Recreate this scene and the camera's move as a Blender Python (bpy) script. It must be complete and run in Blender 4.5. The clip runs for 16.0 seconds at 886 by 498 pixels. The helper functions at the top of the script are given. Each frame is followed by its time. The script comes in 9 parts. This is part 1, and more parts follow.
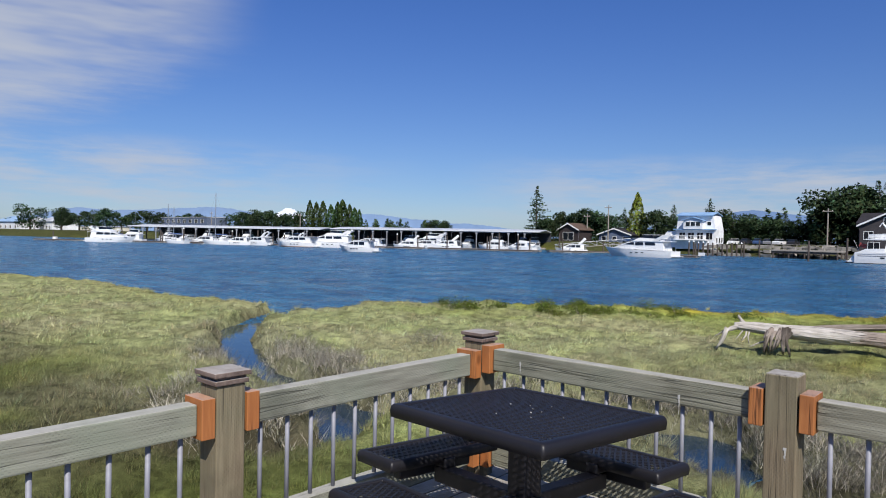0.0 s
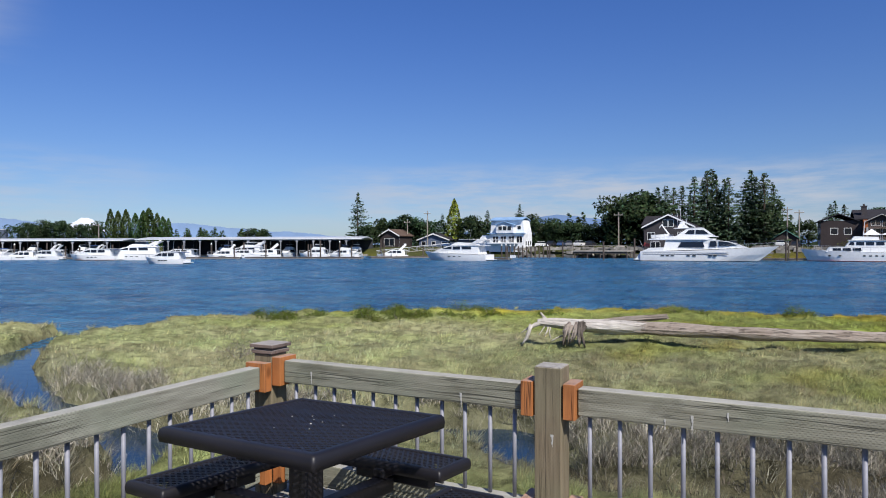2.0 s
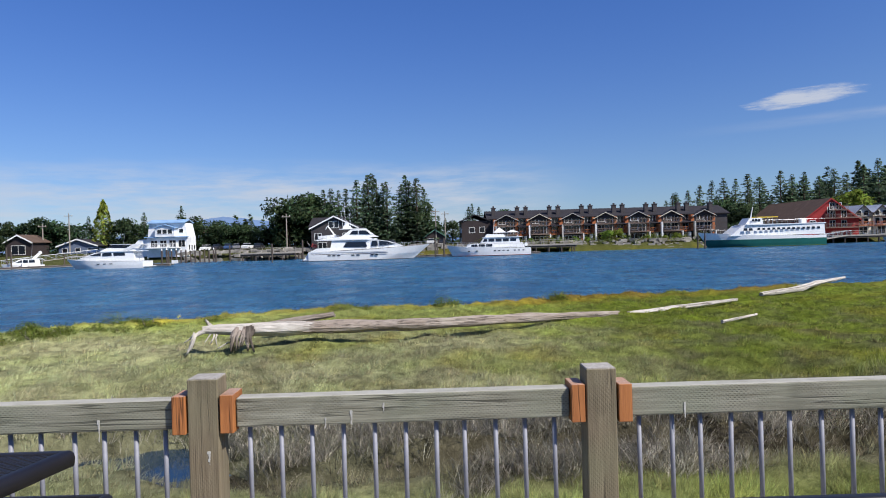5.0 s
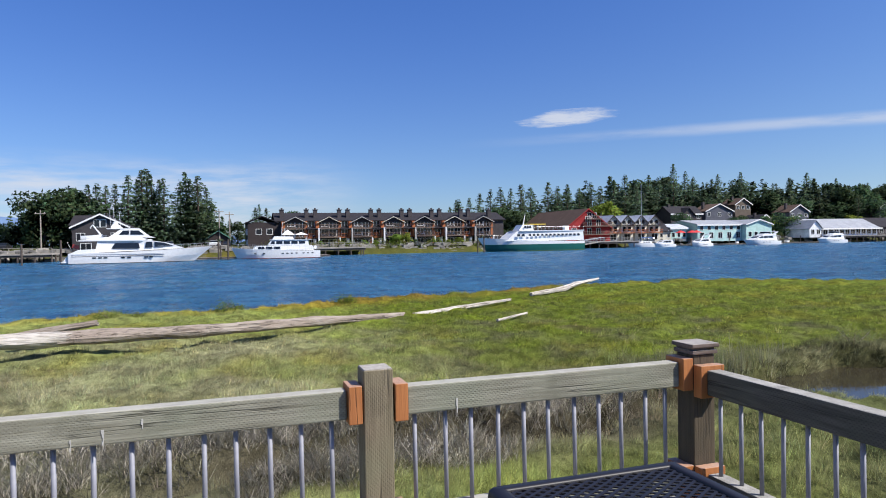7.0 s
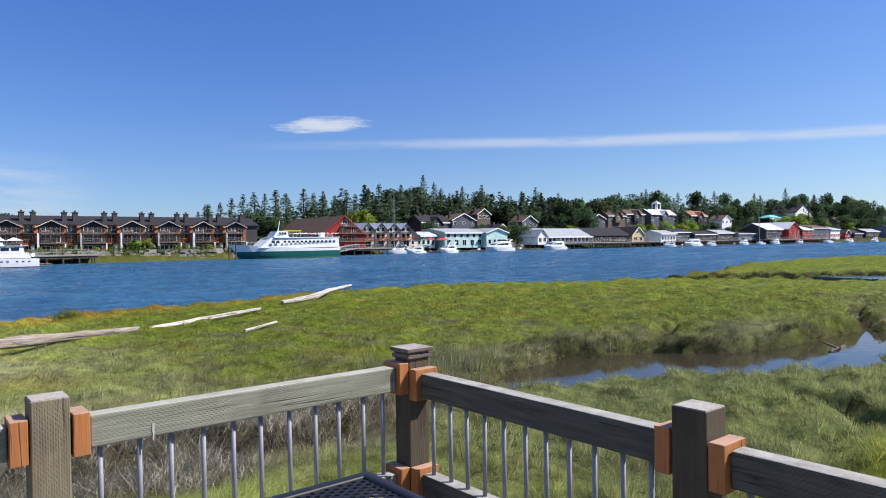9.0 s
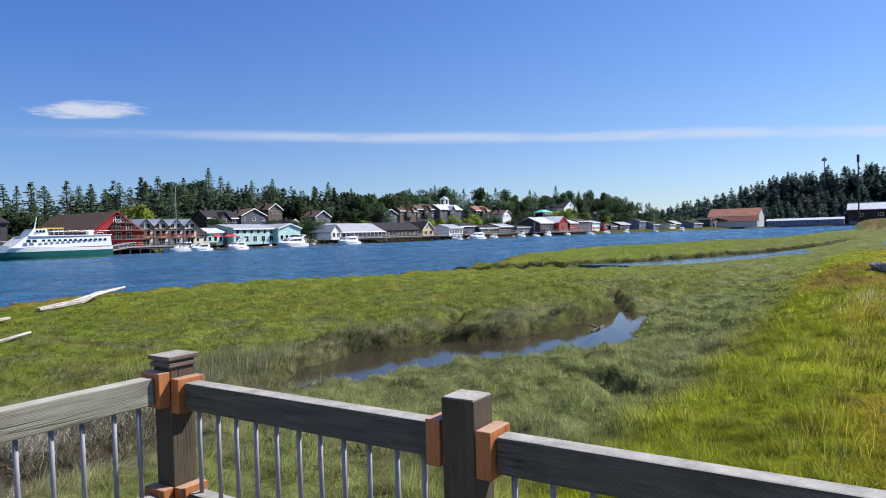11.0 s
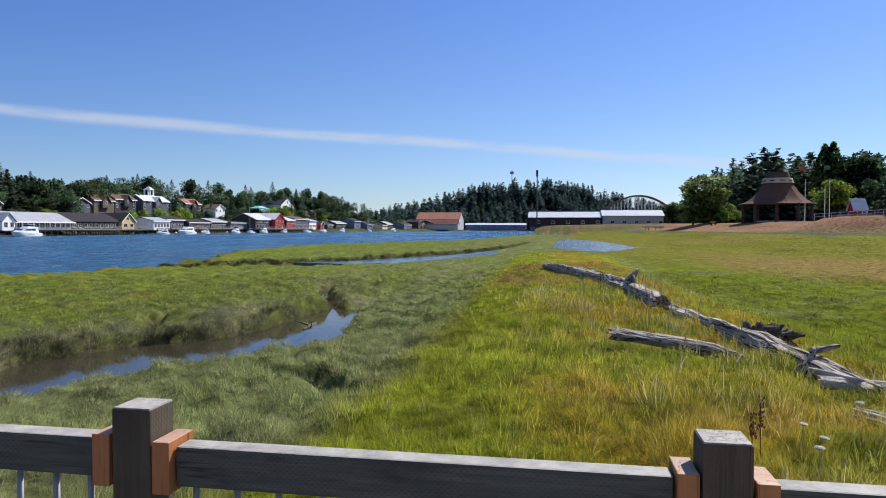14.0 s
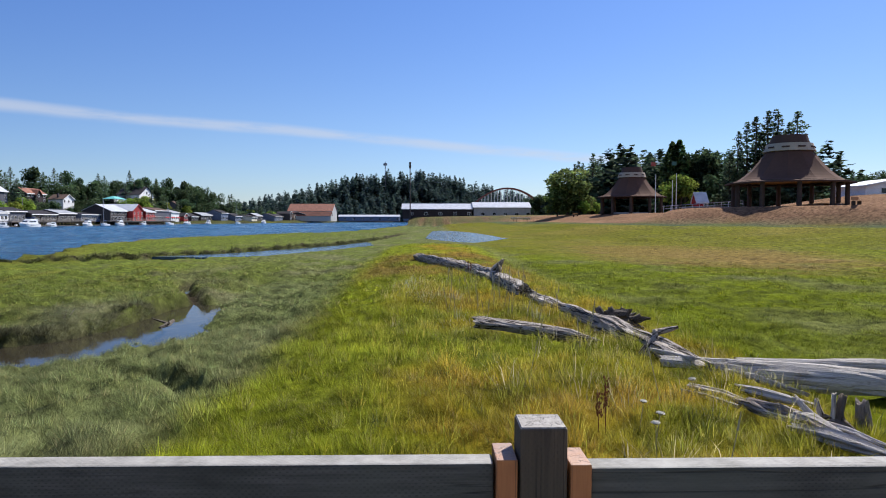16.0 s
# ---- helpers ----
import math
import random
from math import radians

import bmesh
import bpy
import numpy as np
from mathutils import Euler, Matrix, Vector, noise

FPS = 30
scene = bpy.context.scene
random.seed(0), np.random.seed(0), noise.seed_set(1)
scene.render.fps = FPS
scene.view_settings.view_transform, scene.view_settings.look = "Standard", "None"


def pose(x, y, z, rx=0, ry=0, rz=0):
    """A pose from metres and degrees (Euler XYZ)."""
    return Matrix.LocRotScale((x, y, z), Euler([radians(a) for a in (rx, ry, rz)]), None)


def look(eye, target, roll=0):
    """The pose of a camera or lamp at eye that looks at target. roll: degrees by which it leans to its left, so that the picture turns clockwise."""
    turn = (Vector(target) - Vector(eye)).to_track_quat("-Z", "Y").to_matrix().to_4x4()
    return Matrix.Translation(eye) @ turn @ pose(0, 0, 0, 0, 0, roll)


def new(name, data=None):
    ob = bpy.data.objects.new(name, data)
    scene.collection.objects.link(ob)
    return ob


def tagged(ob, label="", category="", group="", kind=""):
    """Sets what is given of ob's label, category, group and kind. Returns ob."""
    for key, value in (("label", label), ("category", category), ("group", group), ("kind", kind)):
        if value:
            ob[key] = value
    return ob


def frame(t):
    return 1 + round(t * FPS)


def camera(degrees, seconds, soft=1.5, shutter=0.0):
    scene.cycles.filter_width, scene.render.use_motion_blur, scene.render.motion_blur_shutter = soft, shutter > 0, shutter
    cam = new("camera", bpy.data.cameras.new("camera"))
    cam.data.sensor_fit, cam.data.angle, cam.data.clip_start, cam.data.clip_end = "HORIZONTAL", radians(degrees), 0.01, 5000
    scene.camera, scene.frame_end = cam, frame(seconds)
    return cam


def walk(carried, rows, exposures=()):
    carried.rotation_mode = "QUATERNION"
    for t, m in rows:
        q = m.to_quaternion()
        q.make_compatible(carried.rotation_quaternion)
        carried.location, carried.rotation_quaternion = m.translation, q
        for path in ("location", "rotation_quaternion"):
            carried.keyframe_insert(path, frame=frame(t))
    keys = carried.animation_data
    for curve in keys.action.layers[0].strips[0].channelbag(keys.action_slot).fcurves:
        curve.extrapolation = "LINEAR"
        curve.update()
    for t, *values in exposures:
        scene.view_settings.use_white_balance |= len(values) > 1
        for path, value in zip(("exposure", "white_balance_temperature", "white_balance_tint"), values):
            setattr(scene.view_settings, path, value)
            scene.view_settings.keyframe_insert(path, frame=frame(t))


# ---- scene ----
cam = camera(66.89, 16.0, soft=1.0)
PATH = [
    (0, (1.015, 0.464, 1.539), (-0.3224, 1.9511, 1.5010), 1.12),
    (0.5, (1.062, 0.504, 1.540), (-0.1226, 2.1146, 1.5130), 0.67),
    (1, (1.084, 0.536, 1.541), (0.0170, 2.2280, 1.5125), 0.71),
    (1.5, (1.127, 0.557, 1.545), (0.1404, 2.2962, 1.5238), 0.00),
    (2, (1.167, 0.604, 1.541), (0.2618, 2.3876, 1.5277), -0.15),
    (2.5, (1.213, 0.646, 1.530), (0.4179, 2.4809, 1.5085), 0.23),
    (3, (1.237, 0.675, 1.523), (0.6058, 2.5722, 1.4863), 0.03),
    (3.5, (1.215, 0.686, 1.530), (0.7598, 2.6333, 1.4995), -0.54),
    (4, (1.196, 0.696, 1.534), (0.9058, 2.6752, 1.5149), -1.12),
    (6.5, (1.238, 0.759, 1.522), (1.7287, 2.6977, 1.4922), -1.12),
    (7, (1.259, 0.763, 1.521), (1.8983, 2.6576, 1.4937), -0.95),
    (7.5, (1.276, 0.752, 1.520), (2.0681, 2.5887, 1.4934), -1.04),
    (8, (1.333, 0.759, 1.520), (2.3173, 2.4999, 1.5032), -1.96),
    (8.5, (1.394, 0.750, 1.519), (2.5620, 2.3740, 1.5016), -1.52),
    (9, (1.491, 0.752, 1.522), (2.7557, 2.3011, 1.5037), -0.85),
    (9.5, (1.565, 0.752, 1.515), (2.8789, 2.2595, 1.5001), -0.03),
    (10, (1.639, 0.743, 1.513), (3.0815, 2.1278, 1.4847), -1.00),
    (12.5, (1.665, 0.816, 1.500), (3.5215, 1.5575, 1.4463), -0.74),
    (13, (1.662, 0.808, 1.494), (3.5572, 1.4432, 1.4236), -0.93),
    (13.5, (1.691, 0.754, 1.506), (3.6289, 1.2446, 1.4372), -0.15),
    (14, (1.714, 0.699, 1.508), (3.6861, 1.0278, 1.4450), 0.15),
    (14.5, (1.726, 0.679, 1.509), (3.7112, 0.9141, 1.4412), 0.44),
    (15, (1.745, 0.645, 1.508), (3.7362, 0.8182, 1.4332), 0.30),
    (15.5, (1.761, 0.600, 1.506), (3.7574, 0.6744, 1.4207), -0.49),
    (16, (1.787, 0.544, 1.502), (3.7845, 0.4999, 1.4148), 0.05),
]
walk(cam, [(t, look(eye, target, roll)) for t, eye, target, roll in PATH],
     [(0, 0.14), (3, 0.24), (4.2, 0.28), (6.5, 0.5), (9, 0.62), (12.5, 0.56), (14.5, 0.46), (16, 0.46)])

# ---- daylight ----
SUN_TO = Vector((0.80, -0.60, 1.05)).normalized()
world = bpy.data.worlds.new("sky")
scene.world = world
world.use_nodes = True
wn, wl = world.node_tree.nodes, world.node_tree.links
wn.clear()
w_out = wn.new("ShaderNodeOutputWorld")
w_bg = wn.new("ShaderNodeBackground")
w_bg.inputs["Strength"].default_value = 0.073
w_sky = wn.new("ShaderNodeTexSky")
w_sky.sky_type = "NISHITA"
w_sky.sun_disc = False
w_sky.sun_elevation = math.asin(SUN_TO.z)
w_sky.sun_rotation = math.atan2(SUN_TO.x, SUN_TO.y)
w_sky.altitude = 600.0
w_sky.air_density, w_sky.dust_density, w_sky.ozone_density = 1.0, 0.45, 4.5
wl.new(w_bg.outputs[0], w_out.inputs[0])


def w_calc(op, a, b=0.0, c=None):
    n = wn.new("ShaderNodeMath")
    n.operation = op
    for k, value in enumerate((a, b) if c is None else (a, b, c)):
        if isinstance(value, (int, float)):
            n.inputs[k].default_value = value
        else:
            wl.new(value, n.inputs[k])
    return n.outputs[0]


def w_step(value, lo, hi):
    n = wn.new("ShaderNodeMapRange")
    n.interpolation_type = "SMOOTHSTEP"
    n.inputs["From Min"].default_value, n.inputs["From Max"].default_value = lo, hi
    wl.new(value, n.inputs["Value"])
    return n.outputs["Result"]


def w_noise(vec, scale, detail=5.0, rough=0.6):
    n = wn.new("ShaderNodeTexNoise")
    n.inputs["Scale"].default_value, n.inputs["Detail"].default_value, n.inputs["Roughness"].default_value = scale, detail, rough
    wl.new(vec, n.inputs["Vector"])
    return n.outputs["Fac"]


# high thin clouds: a cirrus sheet in the west, one long streak, one small cloud, wisps near the horizon
w_tc = wn.new("ShaderNodeTexCoord")
w_sep = wn.new("ShaderNodeSeparateXYZ")
wl.new(w_tc.outputs["Generated"], w_sep.inputs[0])
AZ = w_calc("MULTIPLY", w_calc("ARCTAN2", w_sep.outputs[0], w_sep.outputs[1]), 57.2958)
EL = w_calc("MULTIPLY", w_calc("ARCSINE", w_sep.outputs[2]), 57.2958)
w_cmb = wn.new("ShaderNodeCombineXYZ")
wl.new(w_calc("MULTIPLY", AZ, 0.16), w_cmb.inputs[0])
wl.new(EL, w_cmb.inputs[1])
n_fine, n_big = w_noise(w_cmb.outputs[0], 0.8, 6), w_noise(w_cmb.outputs[0], 0.22, 4)


def window(value, lo, lo2, hi2, hi):
    return w_calc("MULTIPLY", w_step(value, lo, lo2), w_calc("SUBTRACT", 1.0, w_step(value, hi2, hi)))


skew = w_calc("ADD", EL, w_calc("MULTIPLY", w_calc("ADD", AZ, 75.0), -0.42))
cirrus = w_calc("MULTIPLY", w_step(w_calc("ADD", skew, w_calc("MULTIPLY", n_fine, 6.0)), 8.5, 14.5), window(AZ, -130.0, -110.0, -68.0, -56.0))
cirrus = w_calc("MULTIPLY", cirrus, w_step(n_big, 0.25, 0.6))
sheet = w_calc("MULTIPLY", w_calc("MULTIPLY", window(AZ, -130.0, -110.0, -72.0, -40.0), window(EL, 0.5, 3.0, 5.5, 8.0)), w_step(n_fine, 0.3, 0.75))
crest = w_calc("SUBTRACT", w_calc("SUBTRACT", EL, 8.35), w_calc("MULTIPLY", w_calc("POWER", w_calc("ABSOLUTE", w_calc("SUBTRACT", AZ, 42.0)), 2.0), -0.00085))
crest = w_calc("ADD", crest, w_calc("MULTIPLY", w_calc("SUBTRACT", n_big, 0.5), 0.9))
streak = w_calc("MULTIPLY", w_calc("SUBTRACT", 1.0, w_step(w_calc("ABSOLUTE", crest), 0.05, 0.62)), window(AZ, 18.0, 50.0, 122.0, 145.0))
streak = w_calc("MULTIPLY", streak, w_step(n_fine, 0.2, 0.55))
puff_d = w_calc("ADD", w_calc("POWER", w_calc("DIVIDE", w_calc("SUBTRACT", AZ, 29.5), 4.4), 2.0), w_calc("POWER", w_calc("DIVIDE", w_calc("SUBTRACT", w_calc("SUBTRACT", EL, 10.0), w_calc("MULTIPLY", w_calc("SUBTRACT", AZ, 29.5), 0.07)), 0.75), 2.0))
puff = w_calc("MULTIPLY", w_calc("SUBTRACT", 1.0, w_step(w_calc("SUBTRACT", w_calc("ADD", puff_d, 1.55), w_calc("ADD", w_calc("MULTIPLY", w_noise(w_cmb.outputs[0], 2.6, 6, 0.65), 2.0), n_fine)), 0.0, 1.0)), 1.0)
wisp = w_calc("MULTIPLY", w_calc("MULTIPLY", window(EL, 0.3, 2.2, 4.6, 7.5), window(AZ, -44.0, -26.0, 2.0, 14.0)), w_step(n_fine, 0.3, 0.72))
total = w_calc("MAXIMUM", w_calc("MULTIPLY", cirrus, 0.85), w_calc("MULTIPLY", sheet, 0.8))
total = w_calc("MAXIMUM", total, w_calc("MULTIPLY", streak, 0.54))
total = w_calc("MAXIMUM", total, w_calc("MULTIPLY", puff, 0.85))
total = w_calc("MAXIMUM", total, w_calc("MULTIPLY", wisp, 0.85))
w_mix = wn.new("ShaderNodeMix")
w_mix.data_type = "RGBA"
wl.new(total, w_mix.inputs["Factor"])
w_tint = wn.new("ShaderNodeMix")
w_tint.data_type, w_tint.blend_type = "RGBA", "MULTIPLY"
w_tint.inputs["Factor"].default_value = 1.0
w_grade = wn.new("ShaderNodeMix")
w_grade.data_type = "RGBA"
wl.new(w_step(EL, 1.0, 24.0), w_grade.inputs["Factor"])
w_low, w_high = wn.new("ShaderNodeMix"), wn.new("ShaderNodeMix")
# the air is hazier, and so paler, in the east
for n_air, west, east, slot in ((w_low, (0.76, 0.88, 1.14, 1.0), (0.90, 0.97, 1.14, 1.0), "A"), (w_high, (0.585, 0.86, 1.42, 1.0), (0.75, 0.95, 1.35, 1.0), "B")):
    n_air.data_type = "RGBA"
    wl.new(w_step(AZ, 15.0, 75.0), n_air.inputs["Factor"])
    n_air.inputs["A"].default_value, n_air.inputs["B"].default_value = west, east
    wl.new(n_air.outputs["Result"], w_grade.inputs[slot])
wl.new(w_grade.outputs["Result"], w_tint.inputs["B"])
wl.new(w_sky.outputs[0], w_tint.inputs["A"])
wl.new(w_tint.outputs["Result"], w_mix.inputs["A"])
w_mix.inputs["B"].default_value = (6.4, 6.8, 7.7, 1.0)
wl.new(w_mix.outputs["Result"], w_bg.inputs["Color"])

sun_data = bpy.data.lights.new("sun", "SUN")
sun_data.energy, sun_data.angle, sun_data.color = 5.0, radians(0.53), (1.0, 0.95, 0.87)
sun = new("sun", sun_data)
sun.matrix_world = look(SUN_TO * 60, (0, 0, 0))


# ---- node helpers ----
def link(nt, a, b):
    nt.links.new(a, b)


def mixed(nt, fac, a, b):
    n = nt.nodes.new("ShaderNodeMix")
    n.data_type = "RGBA"
    for sock, value in ((n.inputs["Factor"], fac), (n.inputs["A"], a), (n.inputs["B"], b)):
        if isinstance(value, (int, float)):
            sock.default_value = value
        elif isinstance(value, tuple):
            sock.default_value = (*value, 1.0)
        else:
            link(nt, value, sock)
    return n.outputs["Result"]


def noise_tex(nt, vec, scale, detail=4.0, rough=0.55, stretch=(1, 1, 1)):
    m = nt.nodes.new("ShaderNodeMapping")
    m.inputs["Scale"].default_value = stretch
    link(nt, vec, m.inputs["Vector"])
    n = nt.nodes.new("ShaderNodeTexNoise")
    n.inputs["Scale"].default_value, n.inputs["Detail"].default_value, n.inputs["Roughness"].default_value = scale, detail, rough
    link(nt, m.outputs[0], n.inputs["Vector"])
    return n.outputs["Fac"]


def ramp(nt, fac, stops):
    r = nt.nodes.new("ShaderNodeValToRGB")
    el = r.color_ramp.elements
    while len(el) < len(stops):
        el.new(0.5)
    for e, (p, c) in zip(el, stops):
        e.position = p
        e.color = (c, c, c, 1) if isinstance(c, (int, float)) else (*c, 1)
    link(nt, fac, r.inputs[0])
    return r.outputs[0]


def calc(nt, op, a, b=0.0):
    n = nt.nodes.new("ShaderNodeMath")
    n.operation = op
    for sock, value in ((n.inputs[0], a), (n.inputs[1], b)):
        if isinstance(value, (int, float)):
            sock.default_value = value
        else:
            link(nt, value, sock)
    return n.outputs[0]


def material(name, colour=(0.5, 0.5, 0.5), rough=0.6, metal=0.0):
    m = bpy.data.materials.new(name)
    m.use_nodes = True
    nt = m.node_tree
    p = nt.nodes["Principled BSDF"]
    p.inputs["Base Color"].default_value = (*colour, 1)
    p.inputs["Roughness"].default_value, p.inputs["Metallic"].default_value = rough, metal
    tc = nt.nodes.new("ShaderNodeTexCoord")
    return m, nt, p, tc.outputs["Object"]


def bump(nt, p, height, strength=0.3, distance=0.01):
    b = nt.nodes.new("ShaderNodeBump")
    b.inputs["Strength"].default_value, b.inputs["Distance"].default_value = strength, distance
    link(nt, height, b.inputs["Height"])
    link(nt, b.outputs[0], p.inputs["Normal"])


def painted(name, colour, rough=0.5, spread=0.14, scale=0.6, metal=0.0, fine=9.0, relief=0.0):
    """Plain paint or plaster with blotches, fine grain and a shift from thing to thing."""
    m, nt, p, vec = material(name, colour, rough, metal)
    big, small = noise_tex(nt, vec, scale, 3), noise_tex(nt, vec, fine, 5)
    dark = tuple(c * (1 - spread) for c in colour)
    light = tuple(min(1.0, c * (1 + spread)) for c in colour)
    col = mixed(nt, ramp(nt, big, [(0.3, 0.0), (0.7, 1.0)]), dark, light)
    col = mixed(nt, calc(nt, "MULTIPLY", ramp(nt, small, [(0.45, 0.0), (0.8, 1.0)]), 0.35), col, tuple(c * 0.6 for c in colour))
    link(nt, col, p.inputs["Base Color"])
    if relief:
        bump(nt, p, small, 0.5, relief)
    return m


def lined(name, colour, line, axis=2, pitch=0.18, share=0.12, rough=0.7, spread=0.15):
    """Boarding or ribbed sheet: thin darker lines at a fixed pitch along one axis."""
    m, nt, p, vec = material(name, colour, rough)
    sep = nt.nodes.new("ShaderNodeSeparateXYZ")
    link(nt, vec, sep.inputs[0])
    p.inputs["Specular IOR Level"].default_value = 0.5 if rough < 0.6 else 0.15
    ph = calc(nt, "FRACT", calc(nt, "DIVIDE", sep.outputs[axis], pitch))
    edge = ramp(nt, ph, [(0.0, 1.0), (share, 0.0)])
    big = noise_tex(nt, vec, 0.5, 4)
    col = mixed(nt, ramp(nt, big, [(0.3, 0.0), (0.7, 1.0)]), tuple(c * (1 - spread) for c in colour), tuple(min(1, c * (1 + spread)) for c in colour))
    link(nt, mixed(nt, edge, col, line), p.inputs["Base Color"])
    bump(nt, p, calc(nt, "SUBTRACT", 1.0, edge), 0.6, 0.01)
    return m


def timber(name, pale, dark, axis=0, rough=0.82, green=(0.2, 0.25, 0.18), dents=0.5, bleach_lit=0.75):
    """Weathered pressure-treated timber: long grain, knots, incising marks, algae tint."""
    m, nt, p, vec = material(name, pale, rough)
    st = [14.0, 14.0, 14.0]
    st[axis] = 0.9
    info = nt.nodes.new("ShaderNodeObjectInfo")
    add = nt.nodes.new("ShaderNodeVectorMath")
    add.operation = "ADD"
    cmb = nt.nodes.new("ShaderNodeCombineXYZ")
    rnd = calc(nt, "MULTIPLY", info.outputs["Random"], 37.0)
    for k in range(3):
        link(nt, rnd, cmb.inputs[k])
    link(nt, vec, add.inputs[0])
    link(nt, cmb.outputs[0], add.inputs[1])
    v = add.outputs[0]
    grain = noise_tex(nt, v, 3.0, 8, 0.65, st)
    blot = noise_tex(nt, v, 2.2, 4)
    fine = noise_tex(nt, v, 60.0, 3, 0.6, [s / 10 for s in st])
    col = mixed(nt, ramp(nt, grain, [(0.32, 0.0), (0.68, 1.0)]), dark, pale)
    col = mixed(nt, calc(nt, "MULTIPLY", ramp(nt, blot, [(0.42, 0.0), (0.68, 1.0)]), 0.55), col, green)
    col = mixed(nt, calc(nt, "MULTIPLY", ramp(nt, noise_tex(nt, v, 1.6, 4, 0.65), [(0.54, 0.0), (0.68, 1.0)]), 0.5), col, tuple(c * 0.45 for c in dark))
    height = calc(nt, "ADD", calc(nt, "MULTIPLY", grain, 0.6), calc(nt, "MULTIPLY", fine, 0.4))
    if dents:
        sep = nt.nodes.new("ShaderNodeSeparateXYZ")
        link(nt, v, sep.inputs[0])
        along = sep.outputs[axis]
        across = calc(nt, "ADD", sep.outputs[(axis + 1) % 3], sep.outputs[(axis + 2) % 3])
        row = calc(nt, "FLOOR", calc(nt, "DIVIDE", across, 0.0092))
        ph = calc(nt, "FRACT", calc(nt, "ADD", calc(nt, "ADD", calc(nt, "DIVIDE", along, 0.021), calc(nt, "MULTIPLY", blot, 1.6)), calc(nt, "MULTIPLY", row, 0.5)))
        ph2 = calc(nt, "FRACT", calc(nt, "DIVIDE", across, 0.0092))
        slit = calc(nt, "MULTIPLY", ramp(nt, ph, [(0.0, 1.0), (0.36, 1.0), (0.42, 0.0)]), ramp(nt, ph2, [(0.2, 0.0), (0.35, 1.0), (0.65, 1.0), (0.8, 0.0)]))
        slit = calc(nt, "MULTIPLY", slit, ramp(nt, noise_tex(nt, v, 3.1, 5, 0.7), [(0.38, 0.05), (0.66, 1.0)]))
        col = mixed(nt, calc(nt, "MULTIPLY", slit, dents), col, tuple(c * 0.45 for c in dark))
        height = calc(nt, "SUBTRACT", height, calc(nt, "MULTIPLY", slit, 0.5))
    # drying cracks along the grain, a few knots
    split = noise_tex(nt, v, 1.5, 3, 0.5, [s * 0.9 if s > 1 else s * 0.35 for s in st])
    split = ramp(nt, calc(nt, "ABSOLUTE", calc(nt, "SUBTRACT", split, 0.47)), [(0.0, 1.0), (0.018, 0.0)])
    split = calc(nt, "MULTIPLY", split, ramp(nt, noise_tex(nt, v, 1.7, 3), [(0.44, 0.0), (0.54, 1.0)]))
    col = mixed(nt, calc(nt, "MULTIPLY", split, 0.75), col, tuple(c * 0.22 for c in dark))
    vor = nt.nodes.new("ShaderNodeTexVoronoi")
    vm = nt.nodes.new("ShaderNodeMapping")
    vm.inputs["Scale"].default_value = [0.55 if s < 1 else 1.0 for s in st]
    link(nt, v, vm.inputs["Vector"])
    link(nt, vm.outputs[0], vor.inputs["Vector"])
    vor.inputs["Scale"].default_value = 4.2
    col = mixed(nt, calc(nt, "MULTIPLY", ramp(nt, vor.outputs["Distance"], [(0.05, 1.0), (0.11, 0.0)]), 0.75), col, tuple(c * 0.45 for c in dark))
    height = calc(nt, "SUBTRACT", height, split)
    link(nt, col, p.inputs["Base Color"])
    # upward faces go paler: bleaching, plus the sun's brightness painted into the colour
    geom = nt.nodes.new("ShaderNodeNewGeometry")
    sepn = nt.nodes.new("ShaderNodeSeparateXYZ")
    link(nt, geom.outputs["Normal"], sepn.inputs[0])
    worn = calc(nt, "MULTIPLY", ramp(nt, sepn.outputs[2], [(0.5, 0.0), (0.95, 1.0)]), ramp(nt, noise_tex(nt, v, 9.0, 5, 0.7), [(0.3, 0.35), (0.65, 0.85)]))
    col = mixed(nt, calc(nt, "MULTIPLY", worn, bleach_lit), col, (0.46, 0.44, 0.41))
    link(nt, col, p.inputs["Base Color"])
    bump(nt, p, height, 0.6, 0.004)
    return m


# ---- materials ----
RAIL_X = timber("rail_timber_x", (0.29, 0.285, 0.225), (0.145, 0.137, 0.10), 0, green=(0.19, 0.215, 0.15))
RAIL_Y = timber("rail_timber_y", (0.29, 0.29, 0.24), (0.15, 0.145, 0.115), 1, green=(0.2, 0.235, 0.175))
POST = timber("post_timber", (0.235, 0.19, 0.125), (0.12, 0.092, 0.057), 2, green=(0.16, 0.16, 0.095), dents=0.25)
# brown and grey timber with the east side's shade put into a darker colour
POST_BROWN_SHADED = timber("brown_post_timber_shaded", (0.105, 0.074, 0.046), (0.042, 0.029, 0.019), 2, green=(0.062, 0.053, 0.032), dents=0.16)
RAIL_GREY_SHADED = timber("grey_rail_timber_shaded", (0.105, 0.103, 0.09), (0.04, 0.039, 0.033), 1, green=(0.068, 0.078, 0.058), dents=0.6, bleach_lit=0.9)
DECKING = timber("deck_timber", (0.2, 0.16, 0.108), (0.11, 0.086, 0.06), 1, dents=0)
CEDAR = timber("cedar_block", (0.43, 0.165, 0.05), (0.29, 0.10, 0.03), 2, rough=0.6, green=(0.37, 0.14, 0.045), dents=0, bleach_lit=0.5)
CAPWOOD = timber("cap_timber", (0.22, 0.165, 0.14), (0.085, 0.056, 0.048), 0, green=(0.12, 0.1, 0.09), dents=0)
